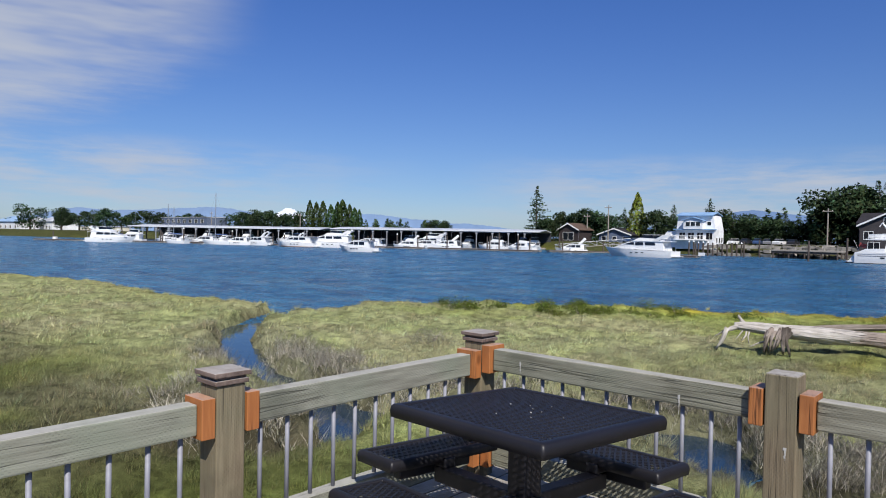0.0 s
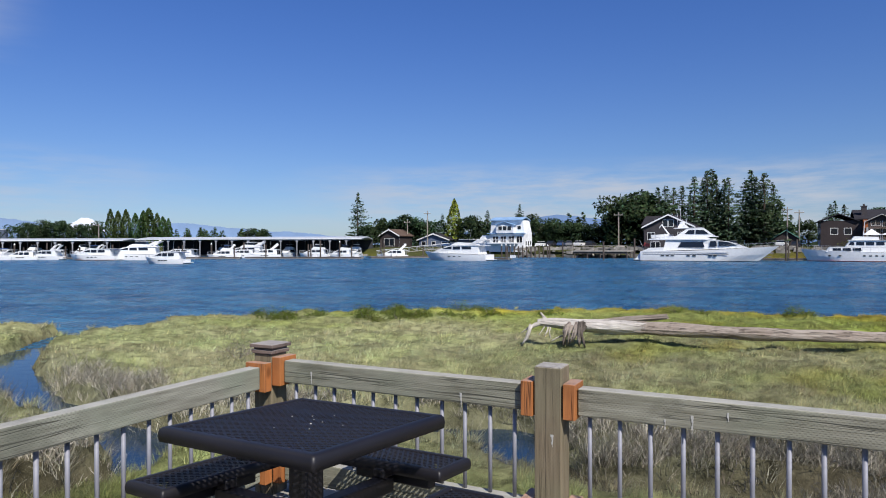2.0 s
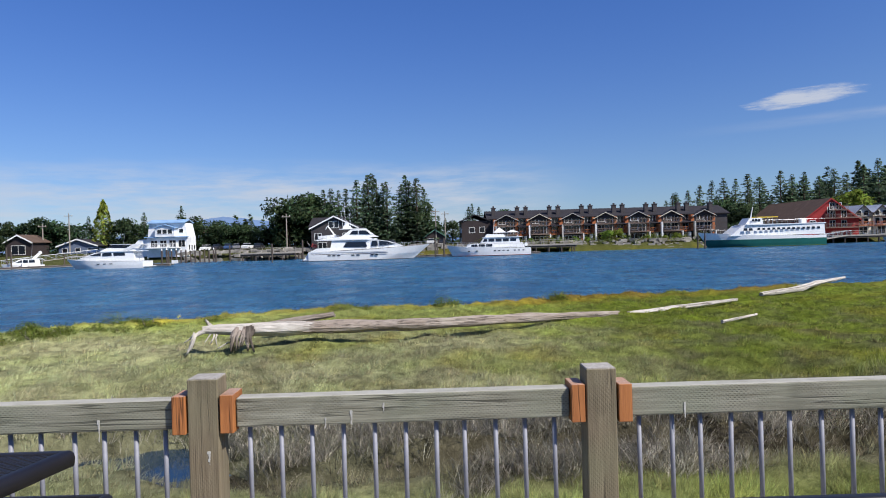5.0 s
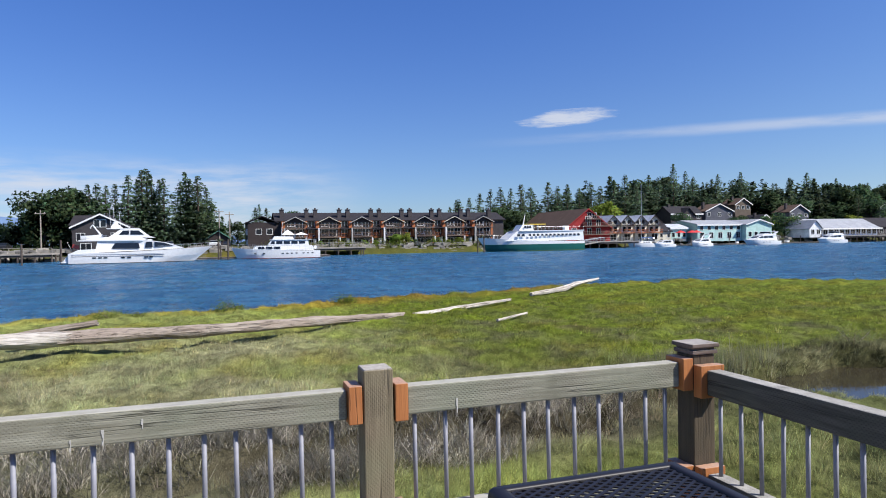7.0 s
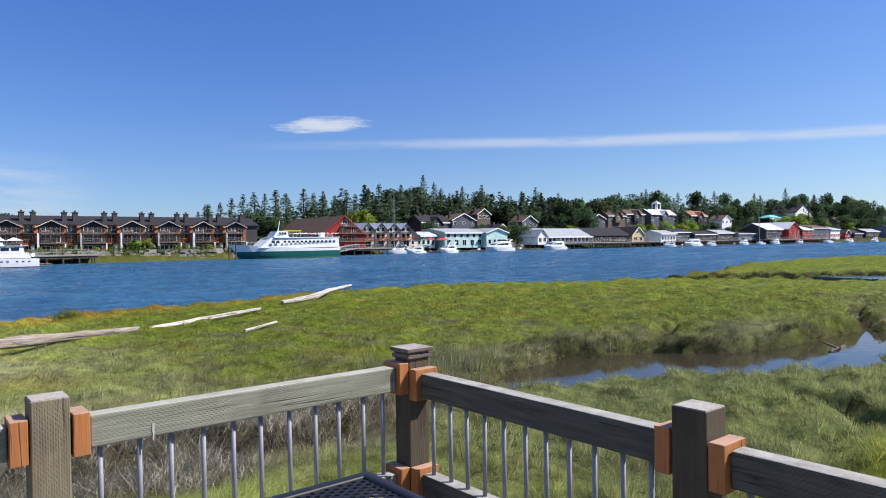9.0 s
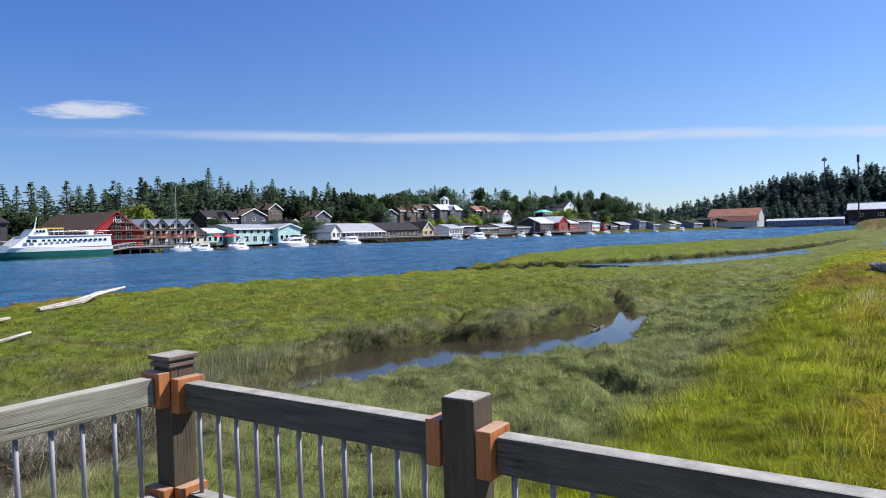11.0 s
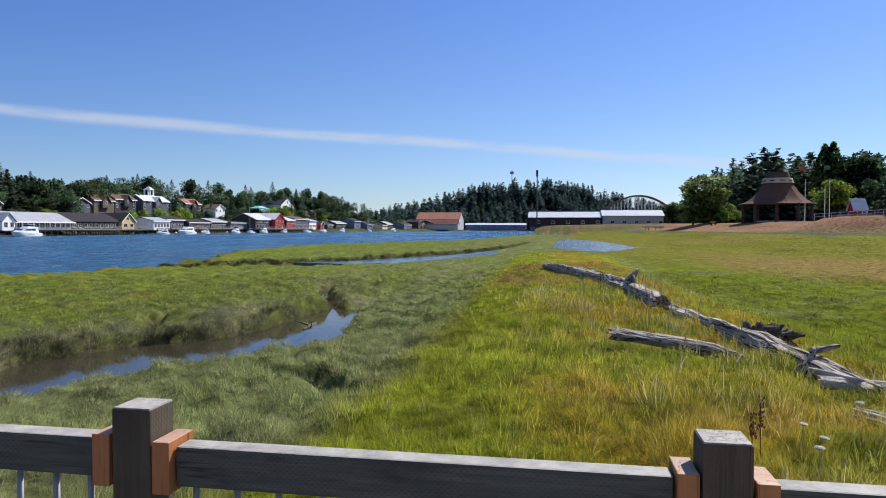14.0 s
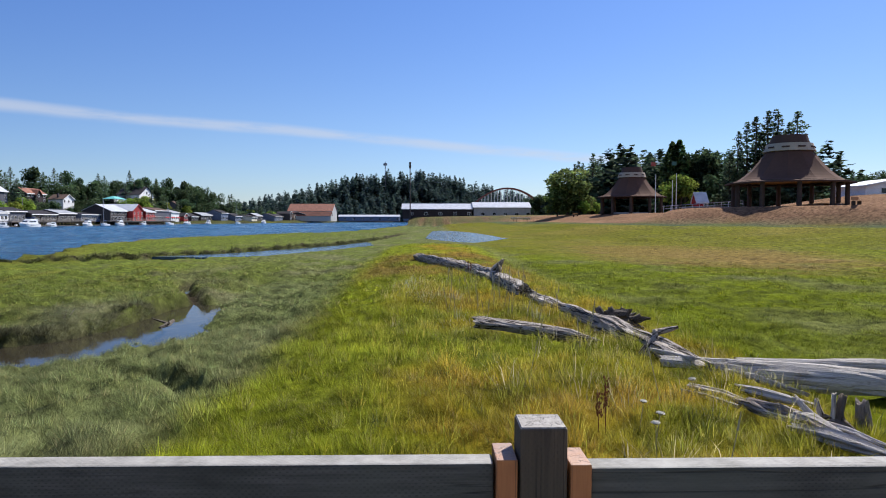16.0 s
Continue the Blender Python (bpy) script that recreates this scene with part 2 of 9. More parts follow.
END_GRAIN = timber("bleached_end_grain", (0.40, 0.37, 0.34), (0.14, 0.12, 0.10), 2, green=(0.2, 0.19, 0.17), dents=0, bleach_lit=0.45)
GALV = painted("galvanised_steel", (0.235, 0.24, 0.28), 0.62, 0.2, 6, 0.15, 40)
COATED = painted("black_plastic_coating", (0.009, 0.008, 0.011), 0.5, 0.3, 3, 0.0, 30, 0.001)
DROPPING = painted("bird_dropping", (0.42, 0.41, 0.385), 0.8, 0.15, 20)


# ---- geometry helpers ----
class Geo:
    """Gathers faces; turned into one mesh by part()."""

    def __init__(self):
        self.v, self.f = [], []

    def add(self, verts, faces, m=None):
        k = len(self.v)
        self.v += [tuple(m @ Vector(p)) for p in verts] if m else [tuple(p) for p in verts]
        self.f += [tuple(k + i for i in f) for f in faces]
        return self

    def box(self, x0, y0, z0, x1, y1, z1, m=None):
        p = [(x, y, z) for z in (z0, z1) for x, y in ((x0, y0), (x1, y0), (x1, y1), (x0, y1))]
        return self.add(p, [(3, 2, 1, 0), (4, 5, 6, 7), (0, 1, 5, 4), (1, 2, 6, 5), (2, 3, 7, 6), (3, 0, 4, 7)], m)

    def rod(self, a, b, r0, r1=None, n=8, m=None):
        a, b = Vector(a), Vector(b)
        r1 = r0 if r1 is None else r1
        q = (b - a).to_track_quat("Z", "Y").to_matrix()
        ring = [(math.cos(2 * math.pi * i / n), math.sin(2 * math.pi * i / n)) for i in range(n)]
        p = [a + q @ Vector((c * r0, s * r0, 0)) for c, s in ring] + [b + q @ Vector((c * r1, s * r1, 0)) for c, s in ring]
        f = [(i, (i + 1) % n, n + (i + 1) % n, n + i) for i in range(n)]
        return self.add(p, f + [tuple(range(n))[::-1], tuple(range(n, 2 * n))], m)

    def slab(self, outline, z0, z1, m=None, top=None):
        """An outline in x, y raised from z0 to z1; top: outline of the upper rim."""
        n = len(outline)
        top = top or outline
        p = [(x, y, z0) for x, y in outline] + [(x, y, z1) for x, y in top]
        f = [(i, (i + 1) % n, n + (i + 1) % n, n + i) for i in range(n)]
        return self.add(p, f + [tuple(range(n))[::-1], tuple(range(n, 2 * n))], m)

    def gable(self, x0, y0, x1, y1, z0, z1, along="x", over=0.4, thick=0.2, m=None):
        """Two pitched roof slabs over a rectangle; the ridge runs along x or y."""
        if along == "x":
            ym = (y0 + y1) / 2
            for ya in (y0 - over, y1 + over):
                d = (z1 - z0) / abs(ym - (y0 if ya < ym else y1)) * over
                self.add([(x0 - over, ya, z0 - d), (x1 + over, ya, z0 - d), (x1 + over, ym, z1), (x0 - over, ym, z1)]
                         + [(x0 - over, ya, z0 - d + thick), (x1 + over, ya, z0 - d + thick), (x1 + over, ym, z1 + thick), (x0 - over, ym, z1 + thick)],
                         [(0, 1, 2, 3), (4, 5, 6, 7), (0, 1, 5, 4), (1, 2, 6, 5), (2, 3, 7, 6), (3, 0, 4, 7)], m)
        else:
            xm = (x0 + x1) / 2
            for xa in (x0 - over, x1 + over):
                d = (z1 - z0) / abs(xm - (x0 if xa < xm else x1)) * over
                self.add([(xa, y0 - over, z0 - d), (xa, y1 + over, z0 - d), (xm, y1 + over, z1), (xm, y0 - over, z1)]
                         + [(xa, y0 - over, z0 - d + thick), (xa, y1 + over, z0 - d + thick), (xm, y1 + over, z1 + thick), (xm, y0 - over, z1 + thick)],
                         [(0, 1, 2, 3), (4, 5, 6, 7), (0, 1, 5, 4), (1, 2, 6, 5), (2, 3, 7, 6), (3, 0, 4, 7)], m)
        return self

    def wedge(self, x0, y0, x1, y1, z0, z1, along="x", m=None):
        """The gable-end wall prism below a pitched roof."""
        if along == "x":
            ym = (y0 + y1) / 2
            p = [(x0, y0, z0), (x0, y1, z0), (x0, ym, z1), (x1, y0, z0), (x1, y1, z0), (x1, ym, z1)]
        else:
            xm = (x0 + x1) / 2
            p = [(x0, y0, z0), (x1, y0, z0), (xm, y0, z1), (x0, y1, z0), (x1, y1, z0), (xm, y1, z1)]
        return self.add(p, [(0, 1, 2), (3, 5, 4), (0, 3, 4, 1), (1, 4, 5, 2), (2, 5, 3, 0)], m)


def mesh_of(geo, mat, bevel=0.0, smooth=False, name="mesh", seg=2):
    me = bpy.data.meshes.new(name)
    me.from_pydata(geo.v, [], geo.f)
    bm = bmesh.new()
    bm.from_mesh(me)
    bmesh.ops.recalc_face_normals(bm, faces=bm.faces)
    if bevel:
        bmesh.ops.bevel(bm, geom=list(bm.edges), offset=bevel, segments=seg, affect="EDGES", profile=0.5)
    for f in bm.faces:
        f.smooth = smooth
    bm.to_mesh(me)
    bm.free()
    if mat:
        me.materials.append(mat)
    return me


def part(name, geo, mat, parent=None, label="", bevel=0.0, smooth=False, at=None):
    """Links a Geo, or a finished mesh, as one object under a thing or a part."""
    ob = new(name, mesh_of(geo, mat, bevel, smooth, name) if isinstance(geo, Geo) else geo)
    if parent:
        ob.parent = parent
    if at is not None:
        ob.matrix_basis = at
    return tagged(ob, label)


def thing(name, label, category, at=None, group="", kind=""):
    ob = new(name)
    ob.empty_display_size = 0.2
    if at is not None:
        ob.matrix_basis = at
    return tagged(ob, label, category, group, kind)


def raw_mesh(name, verts, faces_tri, mat, colours=None, smooth=False, normals=None):
    """A mesh from arrays: (n, 3) places, (m, 3) triangles, (n, 3) tints."""
    me = bpy.data.meshes.new(name)
    me.vertices.add(len(verts))
    me.vertices.foreach_set("co", np.asarray(verts, np.float32).ravel())
    k = len(faces_tri)
    me.loops.add(3 * k)
    me.loops.foreach_set("vertex_index", np.asarray(faces_tri, np.int32).ravel())
    me.polygons.add(k)
    me.polygons.foreach_set("loop_start", np.arange(0, 3 * k, 3, dtype=np.int32))
    me.polygons.foreach_set("use_smooth", np.full(k, smooth))
    me.update(calc_edges=True)
    if colours is not None:
        a = me.attributes.new("tint", "FLOAT_COLOR", "POINT")
        a.data.foreach_set("color", np.concatenate([colours, np.ones((len(verts), 1))], 1).astype(np.float32).ravel())
    if normals is not None:
        a = me.attributes.new("custom_normal", "FLOAT_VECTOR", "POINT")
        a.data.foreach_set("vector", np.asarray(normals, np.float32).ravel())
    me.materials.append(mat)
    return me


# ---- the lie of the land ----
WATER = -1.7
BANK = [(-400, 2.0), (-133.7, 6.6), (-66.9, 11.6), (-50.2, 13.7), (-35.7, 15.3), (-27.9, 14.9), (-23.1, 15.7), (-20.6, 19.5), (-17.9, 23.3), (-10.9, 27.5), (-5.4, 30.4), (4.7, 32.2), (14.9, 34.9), (23.2, 37.1), (29.9, 36.9), (34.4, 33.9), (41.1, 30.0), (48.8, 26.6), (57.8, 30.5), (68.9, 33.9), (94.5, 32.7), (123.4, 25.5), (183.5, 19.9), (300.4, 12.2), (420, 2.0), (900, -60.0), (4000, -900.0)]
FAR_BANK = [(-4000, -300), (-600, 40), (-300, 88), (-240, 112), (-205, 132), (-120, 166), (-60, 160), (-30, 163), (30, 166), (62, 164), (100, 182),
            (200, 188), (300, 186), (400, 176), (550, 152), (800, 104), (1000, 40), (1400, -200), (4000, -900)]
CREEK_W = [(-21.4, 17.8, 1.5), (-20.5, 14.9, 0.75), (-18.4, 12.3, 0.48), (-16.6, 11.1, 0.42), (-14.7, 10.0, 0.42), (-12.2, 8.85, 0.42), (-9.2, 8.25, 0.36), (-7.5, 7.75, 0.42), (-6.85, 7.0, 0.22), (-6.6, 6.0, 0.2), (-6.9, 4.9, 0.14), (-7.4, 4.2, 0.1)]
CREEK_N = [(-8.0, 8.3, 0.25), (-5.4, 9.9, 0.3), (-3.0, 10.8, 0.65), (-2.3, 9.9, 0.42), (-1.4, 9.3, 0.28), (0.0, 9.4, 0.25), (1.8, 9.6, 0.2), (4.9, 10.1, 0.3), (6.2, 9.7, 0.25), (8.5, 10.6, 0.12), (11.4, 11.3, 0.2),
           (13.4, 11.7, 0.75), (15.2, 11.6, 1.2), (17.2, 10.6, 1.3), (18.6, 9.1, 1.2), (20.8, 8.6, 0.85), (24.6, 9.0, 0.48), (26.6, 9.0, 0.2)]
GULLIES = [[(12.5, 3.9, 0.05), (13.1, 4.4, 0.16), (13.9, 4.9, 0.13), (14.4, 5.6, 0.05), (14.6, 6.3, 0.08), (15.1, 7.4, 0.02)],
           [(19.2, 12.2, 0.2), (20.4, 12.9, 0.12), (21.6, 13.4, 0.05), (24.0, 13.4, 0.02)],
           [(26.4, 9.0, 0.12), (28.2, 9.8, 0.14), (30.4, 10.9, 0.16), (33.4, 11.9, 0.12), (35.5, 11.6, 0.04)]]
INLET_S = [(46, 22), (49.6, 16.4), (51.2, 12.8), (61, 9.2), (71.6, 6.0), (92, 4.2), (130, 3)]
INLET = [(44, 29), (46.6, 25.0), (50, 21.4), (55, 17.0), (62, 14.0), (72, 10.2), (94, 6.3), (130, 4.0)]
FOOT = [(-300, -75), (40, -62), (75, -46.5), (83, -40.5), (100, -32.5), (150, -29), (210, -24), (285, 2), (330, 22), (420, 8), (900, -50)]


def mounds(x, y):
    """Rounded hummocks with narrow gaps, 0 to 1."""
    return np.clip(np.abs(waves(x, y, 41, 2.1)) * 0.9 + np.abs(waves(x, y, 42, 0.95)) * 0.55, 0, 1.2)


def smooth01(a):
    a = np.clip(a, 0, 1)
    return a * a * (3 - 2 * a)


def along_curve(x, knots):
    k = np.array(knots, float)
    return np.interp(x, k[:, 0], k[:, 1])


def creek_gap(x, y, line):
    """Distance to a creek's water edge; below 0 in the water."""
    best = np.full(np.shape(x), 1e9)
    for (ax, ay, aw), (bx, by, bw) in zip(line, line[1:]):
        dx, dy = bx - ax, by - ay
        t = np.clip(((x - ax) * dx + (y - ay) * dy) / (dx * dx + dy * dy), 0, 1)
        best = np.minimum(best, np.hypot(x - ax - t * dx, y - ay - t * dy) - (aw + t * (bw - aw)))
    return best


def waves(x, y, seed, size):
    """Cheap smooth noise, about -1 to 1."""
    r = np.random.RandomState(seed)
    out = np.zeros(np.shape(x))
    for k in range(7):
        a, ph, s = r.uniform(0, 6.283), r.uniform(0, 6.283), size * r.uniform(0.55, 1.7)
        out = out + np.sin((x * math.cos(a) + y * math.sin(a)) * 6.283 / s + ph + 1.3 * np.sin((x * math.sin(a) - y * math.cos(a)) * 4.1 / s + 2 * ph))
    return out / 3.6


def wobble(x, y):
    return 0.35 * waves(x, y, 5, 3.1) + 0.16 * waves(x, y, 6, 1.1)


def water_gap(x, y):
    """Distance from the nearest water's edge, measured into the marsh."""
    w = wobble(x, y)
    g = along_curve(x, BANK) - y + w * 0.9
    for line in (CREEK_W, CREEK_N):
        g = np.minimum(g, creek_gap(x, y, line) + w * 0.28)
    return g


def creek_mid(x):
    return np.interp(x, [k[0] for k in CREEK_N], [k[1] for k in CREEK_N])


def gully_gap(x, y):
    return np.minimum(np.minimum(creek_gap(x, y, GULLIES[0]), creek_gap(x, y, GULLIES[1])), creek_gap(x, y, GULLIES[2]))


def berm(x, y):
    mid = -0.4 - 0.8 * smooth01((x - 4) / 8) + 1.2 * smooth01((x - 14) / 22)
    half = 2.0 - 0.6 * smooth01((x - 14) / 25)
    return smooth01(1 - np.clip((np.abs(y - mid) - half) / 4.2, 0, 1)) * smooth01((x + 2) / 5) * (1 - smooth01((x - 52) / 26))


def rise_south(x, y):
    return along_curve(x, FOOT) - y


def s0_gap(x, y):
    return np.clip(rise_south(x, y) / 5 + 1, 0, 1)


def height(x, y):
    x, y = np.asarray(x, float), np.asarray(y, float)
    g = water_gap(x, y)
    marsh = -1.32 + 0.07 * waves(x, y, 1, 9) + 0.06 * waves(x, y, 2, 2.3) + (0.13 + 0.10 * smooth01((x - 6) / 4) * smooth01((y - 2) / 3) * smooth01((17 - y) / 4)) * (mounds(x, y) - 0.5)
    zone = smooth01((x - 55) / 18) * (1 - smooth01((x - 185) / 30)) * smooth01((y + 26) / 6)
    south = smooth01((-2.5 - y) / 5) * (1 - zone)
    lobe = smooth01((y - along_curve(x, INLET)) / 0.7) * smooth01((x - 45) / 2) * (1 - smooth01((x - 120) / 30))
    marsh = marsh + 0.42 * lobe
    sound = smooth01((x - 47) / 3) * (1 - smooth01((x - 92) / 6))
    pool = sound * (y < along_curve(x, INLET)) * (y > along_curve(x, INLET_S))
    rim = sound * (y <= along_curve(x, INLET_S)) * smooth01((y - along_curve(x, INLET_S) + 7) / 5)
    marsh = marsh + rim * np.clip(-1.15 - marsh, 0, 1) - pool * np.clip(marsh + 1.4, 0, 1)
    wide = np.hypot((x - 122) / 50, (y + 6.5) / 10.5)
    marsh = marsh + smooth01(2.2 - wide) * (1 - smooth01(s0_gap(x, y))) * np.clip(-1.08 - marsh, 0, 1)
    marsh = marsh + south * (0.28 + 0.5 * smooth01((60 - rise_south(x, y) * -1) / 60)) * (1 - smooth01((x - 250) / 200))
    marsh = marsh + 0.64 * berm(x, y) * (1 - 0.5 * south)
    marsh = marsh - np.clip(marsh + 1.24, 0, 2) * smooth01(1.25 - np.hypot((x - 122) / 50, (y + 6.5) / 10.5))
    s = rise_south(x, y)
    slope = smooth01(s / (15 - 8 * smooth01((118 - x) / 12)))
    marsh = marsh + 1.35 * smooth01((s + 26) / 26) * smooth01((x - 30) / 20) * (1 - smooth01((x - 215) / 40))
    top = 2.9 + 0.4 * smooth01((118 - x) / 12) + 1.4 * smooth01((82 - x) / 30) + 0.02 * np.clip(s - 20, 0, 400) + 0.12 * np.clip(s - 19, 0, 15) * (1 - smooth01((x - 108) / 22))
    marsh = marsh + slope * (top - marsh)
    marsh = marsh - 0.42 * smooth01(1 - gully_gap(x, y) / 0.28)
    # the creek's southern side slopes gently, its northern side is a cut bank
    soft = smooth01((creek_mid(x) - y) / 0.8) * smooth01((x - 9) / 4) * (1 - smooth01((x - 30) / 8))
    marsh = marsh - 0.26 * soft * smooth01((5.5 - (creek_mid(x) - y)) / 3.5)
    near = np.where(g > 0, marsh - (marsh + 2.0) * (1 - smooth01(g / (0.3 + 1.0 * soft))), -2.0 - 0.5 * smooth01(-g / 3))
    f = y - along_curve(x, FAR_BANK)
    hill = smooth01((x - 105) / 60) * (1 - smooth01((x - 640) / 120)) * 13 * smooth01((f - 14) / 60)
    shore = 0.35 + 0.6 * smooth01(f / 12) + hill + 0.15 * waves(x, y, 3, 14)
    far = np.where(f > -1.5, -2.4 + (shore + 2.4) * smooth01((f + 1.5) / 3.5), -2.5)
    z = np.where(y > along_curve(x, BANK) + 3, np.maximum(far, -2.5), near)
    z = np.where((x > 560) & (far > near), far, z)
    mound = 53 * np.exp(-((x - 940) / 75) ** 2 - ((y - 40) / 172) ** 2) - 3
    return np.where(x > 700, np.maximum(z, mound), z)


def saltbush(x, y):
    """Where the grey twiggy bushes stand: along the creeks north of the platform."""
    g = np.minimum(creek_gap(x, y, CREEK_W), creek_gap(x, y, CREEK_N))
    past = y - creek_mid(x)
    uneven = 0.35 * waves(x, y, 47, 2.2) + 0.2 * waves(x, y, 48, 0.9)
    far_side = smooth01((past + 0.1) / 0.3) * smooth01((2.5 + 1.6 * uneven - past) / 0.8) * smooth01((x + 5.2) / 1.2) * smooth01((9.0 - x) / 1.5)
    near_side = smooth01(-past / 0.2) * smooth01((1.7 + uneven + past) / 0.5) * smooth01((x - 1.0 + uneven) / 0.6) * smooth01((5.0 - x + uneven) / 0.8)
    north = smooth01((g + 0.1) / 0.2) * smooth01((1.7 + 1.6 * uneven - g) / 0.7) * smooth01((x + 14.0) / 1.0) * smooth01((-5.5 - x) / 1.2) * smooth01((y - 7.6) / 0.8)
    island = smooth01(1.6 - np.hypot((x + 8.3) / 1.7, (y - 6.1) / 1.0) + uneven)
    over = smooth01(1.1 - (g - 0.05) / 1.0) * smooth01(past / 0.4) * smooth01((x - 12) / 2) * (1 - smooth01((x - 26) / 4))
    return np.maximum(np.maximum(np.maximum(far_side, near_side), np.maximum(north, island)), 0.8 * over)


def tint_at(x, y):
    """Colour of the growth, from place to place."""
    n1, n2, n3 = waves(x, y, 11, 7.0), waves(x, y, 12, 1.9), waves(x, y, 13, 22.0)
    g = water_gap(x, y)
    grey, green = np.array([0.26, 0.255, 0.15]), np.array([0.20, 0.225, 0.075])
    bright, gold = np.array([0.20, 0.265, 0.026]), np.array([0.31, 0.275, 0.04])
    twig, tan, rust = np.array([0.15, 0.13, 0.095]), np.array([0.41, 0.235, 0.15]), np.array([0.33, 0.20, 0.06])

    def blend(c, other, a):
        return c + (other - c) * np.clip(a, 0, 1)[..., None]
    c = np.broadcast_to(grey, (*np.shape(x), 3)).copy()
    c = blend(c, green, smooth01(0.35 + 0.45 * n1 + 0.25 * n2))
    east = smooth01((x - 2.0 + 0.15 * (y - 14)) / 9) * smooth01((y - 12.3 - 1.2 * n1) / 3)
    c = blend(c, bright, 0.8 * east * smooth01(0.75 + 0.4 * n2))
    c = blend(c, green, 0.6 * smooth01((-9 - x) / 6) * smooth01(0.5 + 0.4 * n1))
    c = blend(c, bright, smooth01((20 - y) / -6) * 0.5)
    rim = along_curve(x, BANK) - y
    c = blend(c, gold * np.array([1.25, 1.05, 1.1]), 0.85 * smooth01(1 - rim / (2.6 + 1.6 * smooth01((x - 1) / 6))) * smooth01(0.65 + 0.4 * n1 + 0.25 * n2) * (0.35 + 0.65 * smooth01((x + 14) / 6)))
    c = blend(c, rust, 0.9 * smooth01(1 - rim / 2.8) * smooth01(0.4 + 0.9 * n1) * smooth01((x - 2) / 6))
    c = blend(c, twig, 0.85 * smooth01(1 - (g - 0.2) / 1.6) * smooth01((13 - y) / 2) * smooth01((11.5 - x) / 3) * smooth01(0.8 + 0.5 * n2))
    c = blend(c, np.array([0.205, 0.25, 0.065]), 0.75 * smooth01((9.2 - y) / 2.0) * smooth01((x + 9) / 4) * smooth01((9 - x) / 5 + 0.3))
    c = blend(c, np.array([0.19, 0.24, 0.045]), 0.8 * smooth01((x - 15) / 9) * smooth01((y + 4) / 3) * smooth01(0.7 + 0.4 * n1))
    b = berm(x, y)
    c = blend(c, np.array([0.28, 0.325, 0.014]) * (1 + 0.16 * n2[..., None]), smooth01(b * 1.8) * 0.95)
    c = blend(c, np.array([0.41, 0.30, 0.02]), 0.95 * smooth01(b * 1.6 - 0.6) * smooth01(0.48 + 0.6 * n1 + 0.35 * n2) * smooth01((2.0 - y) / 2.5))
    c = blend(c, rust * np.array([1.1, 0.95, 0.8]), 0.45 * smooth01(b * 2 - 0.8) * smooth01(n1 * 0.7 + n2 * 0.5) * smooth01((3.0 - y) / 3))
    c = blend(c, rust * 0.9, 0.75 * smooth01(b * 2 - 0.5) * smooth01((x - 25) / 5) * smooth01((46 - x) / 8) * smooth01(0.7 + 0.5 * n1))
    south = smooth01((-3.2 - y) / 2.5)
    c = blend(c, np.array([0.205, 0.255, 0.006]), south * smooth01(0.85 + 0.3 * n1))
    c = blend(c, np.array([0.38, 0.29, 0.09]), south * smooth01((x - 60) / 14) * smooth01(n3 * 0.8 + 0.2 + 0.3 * n1) * 0.6)
    wave = 0.5 * waves(x, y, 61, 6.0) + 0.4 * waves(x, y, 62, 2.6)
    c = blend(c, np.array([0.37, 0.235, 0.09]), 0.85 * smooth01(1.5 - np.hypot((x - 52 - 0.2 * y) / 14, (y + 18) / 8) + 0.4 * wave))
    c = c * (1 - 0.10 * south * smooth01(wave + 0.1))[..., None]
    c = blend(c, np.array([0.25, 0.215, 0.025]), 0.55 * south * smooth01((x - 36) / 30))
    s = rise_south(x, y)
    c = blend(c, np.array([0.12, 0.165, 0.09]), smooth01((s + 6) / 3) * smooth01(0.8 + 0.7 * n1))
    c = blend(c, tan * (1 + 0.16 * n1[..., None]), smooth01(s / 3))
    c = blend(c, np.array([0.2, 0.19, 0.08]), smooth01(s / 3) * smooth01((x - 205) / 30) * smooth01(0.8 + 0.5 * n1))
    f = y - along_curve(x, FAR_BANK)
    c = blend(c, np.array([0.135, 0.145, 0.06]), smooth01((f + 6) / 3))
    c = blend(c, np.array([0.06, 0.085, 0.04]), smooth01((f - 16) / 10))
    c = blend(c, np.array([0.085, 0.068, 0.05]), smooth01((0.3 - np.minimum(g, gully_gap(x, y))) / 0.3) * (f < -8))
    cut = y - along_curve(x, INLET)
    c = blend(c, np.array([0.07, 0.055, 0.04]), smooth01((cut + 0.1) / 0.3) * smooth01((1.1 - cut) / 0.5) * smooth01((x - 45) / 2) * (1 - smooth01((x - 110) / 30)))
    c = blend(c, np.array([0.075, 0.064, 0.048]), 0.85 * saltbush(x, y) * (x < 12))
    west = smooth01((9 - x) / 6) * smooth01((y - 4) / 4) * (1 - smooth01((f + 40) / 20))
    flat = smooth01((x - 7) / 4) * smooth01((creek_mid(x) - 0.4 - y) / 1.2) * smooth01((y - 3) / 2) * (1 - smooth01((x - 30) / 8))
    c = blend(c, np.array([0.24, 0.285, 0.112]), 0.8 * flat)
    c = blend(c, np.array([0.285, 0.30, 0.19]), 0.42 * west * smooth01((3 - x) / 4) * smooth01(0.6 + 0.6 * n1 + 0.3 * n2) * smooth01((21 - y) / 4))
    open_marsh = smooth01((x + 6) / 4) * smooth01((y - 4) / 2) * (1 - smooth01((x - 40) / 15)) * (1 - smooth01((f + 40) / 20))
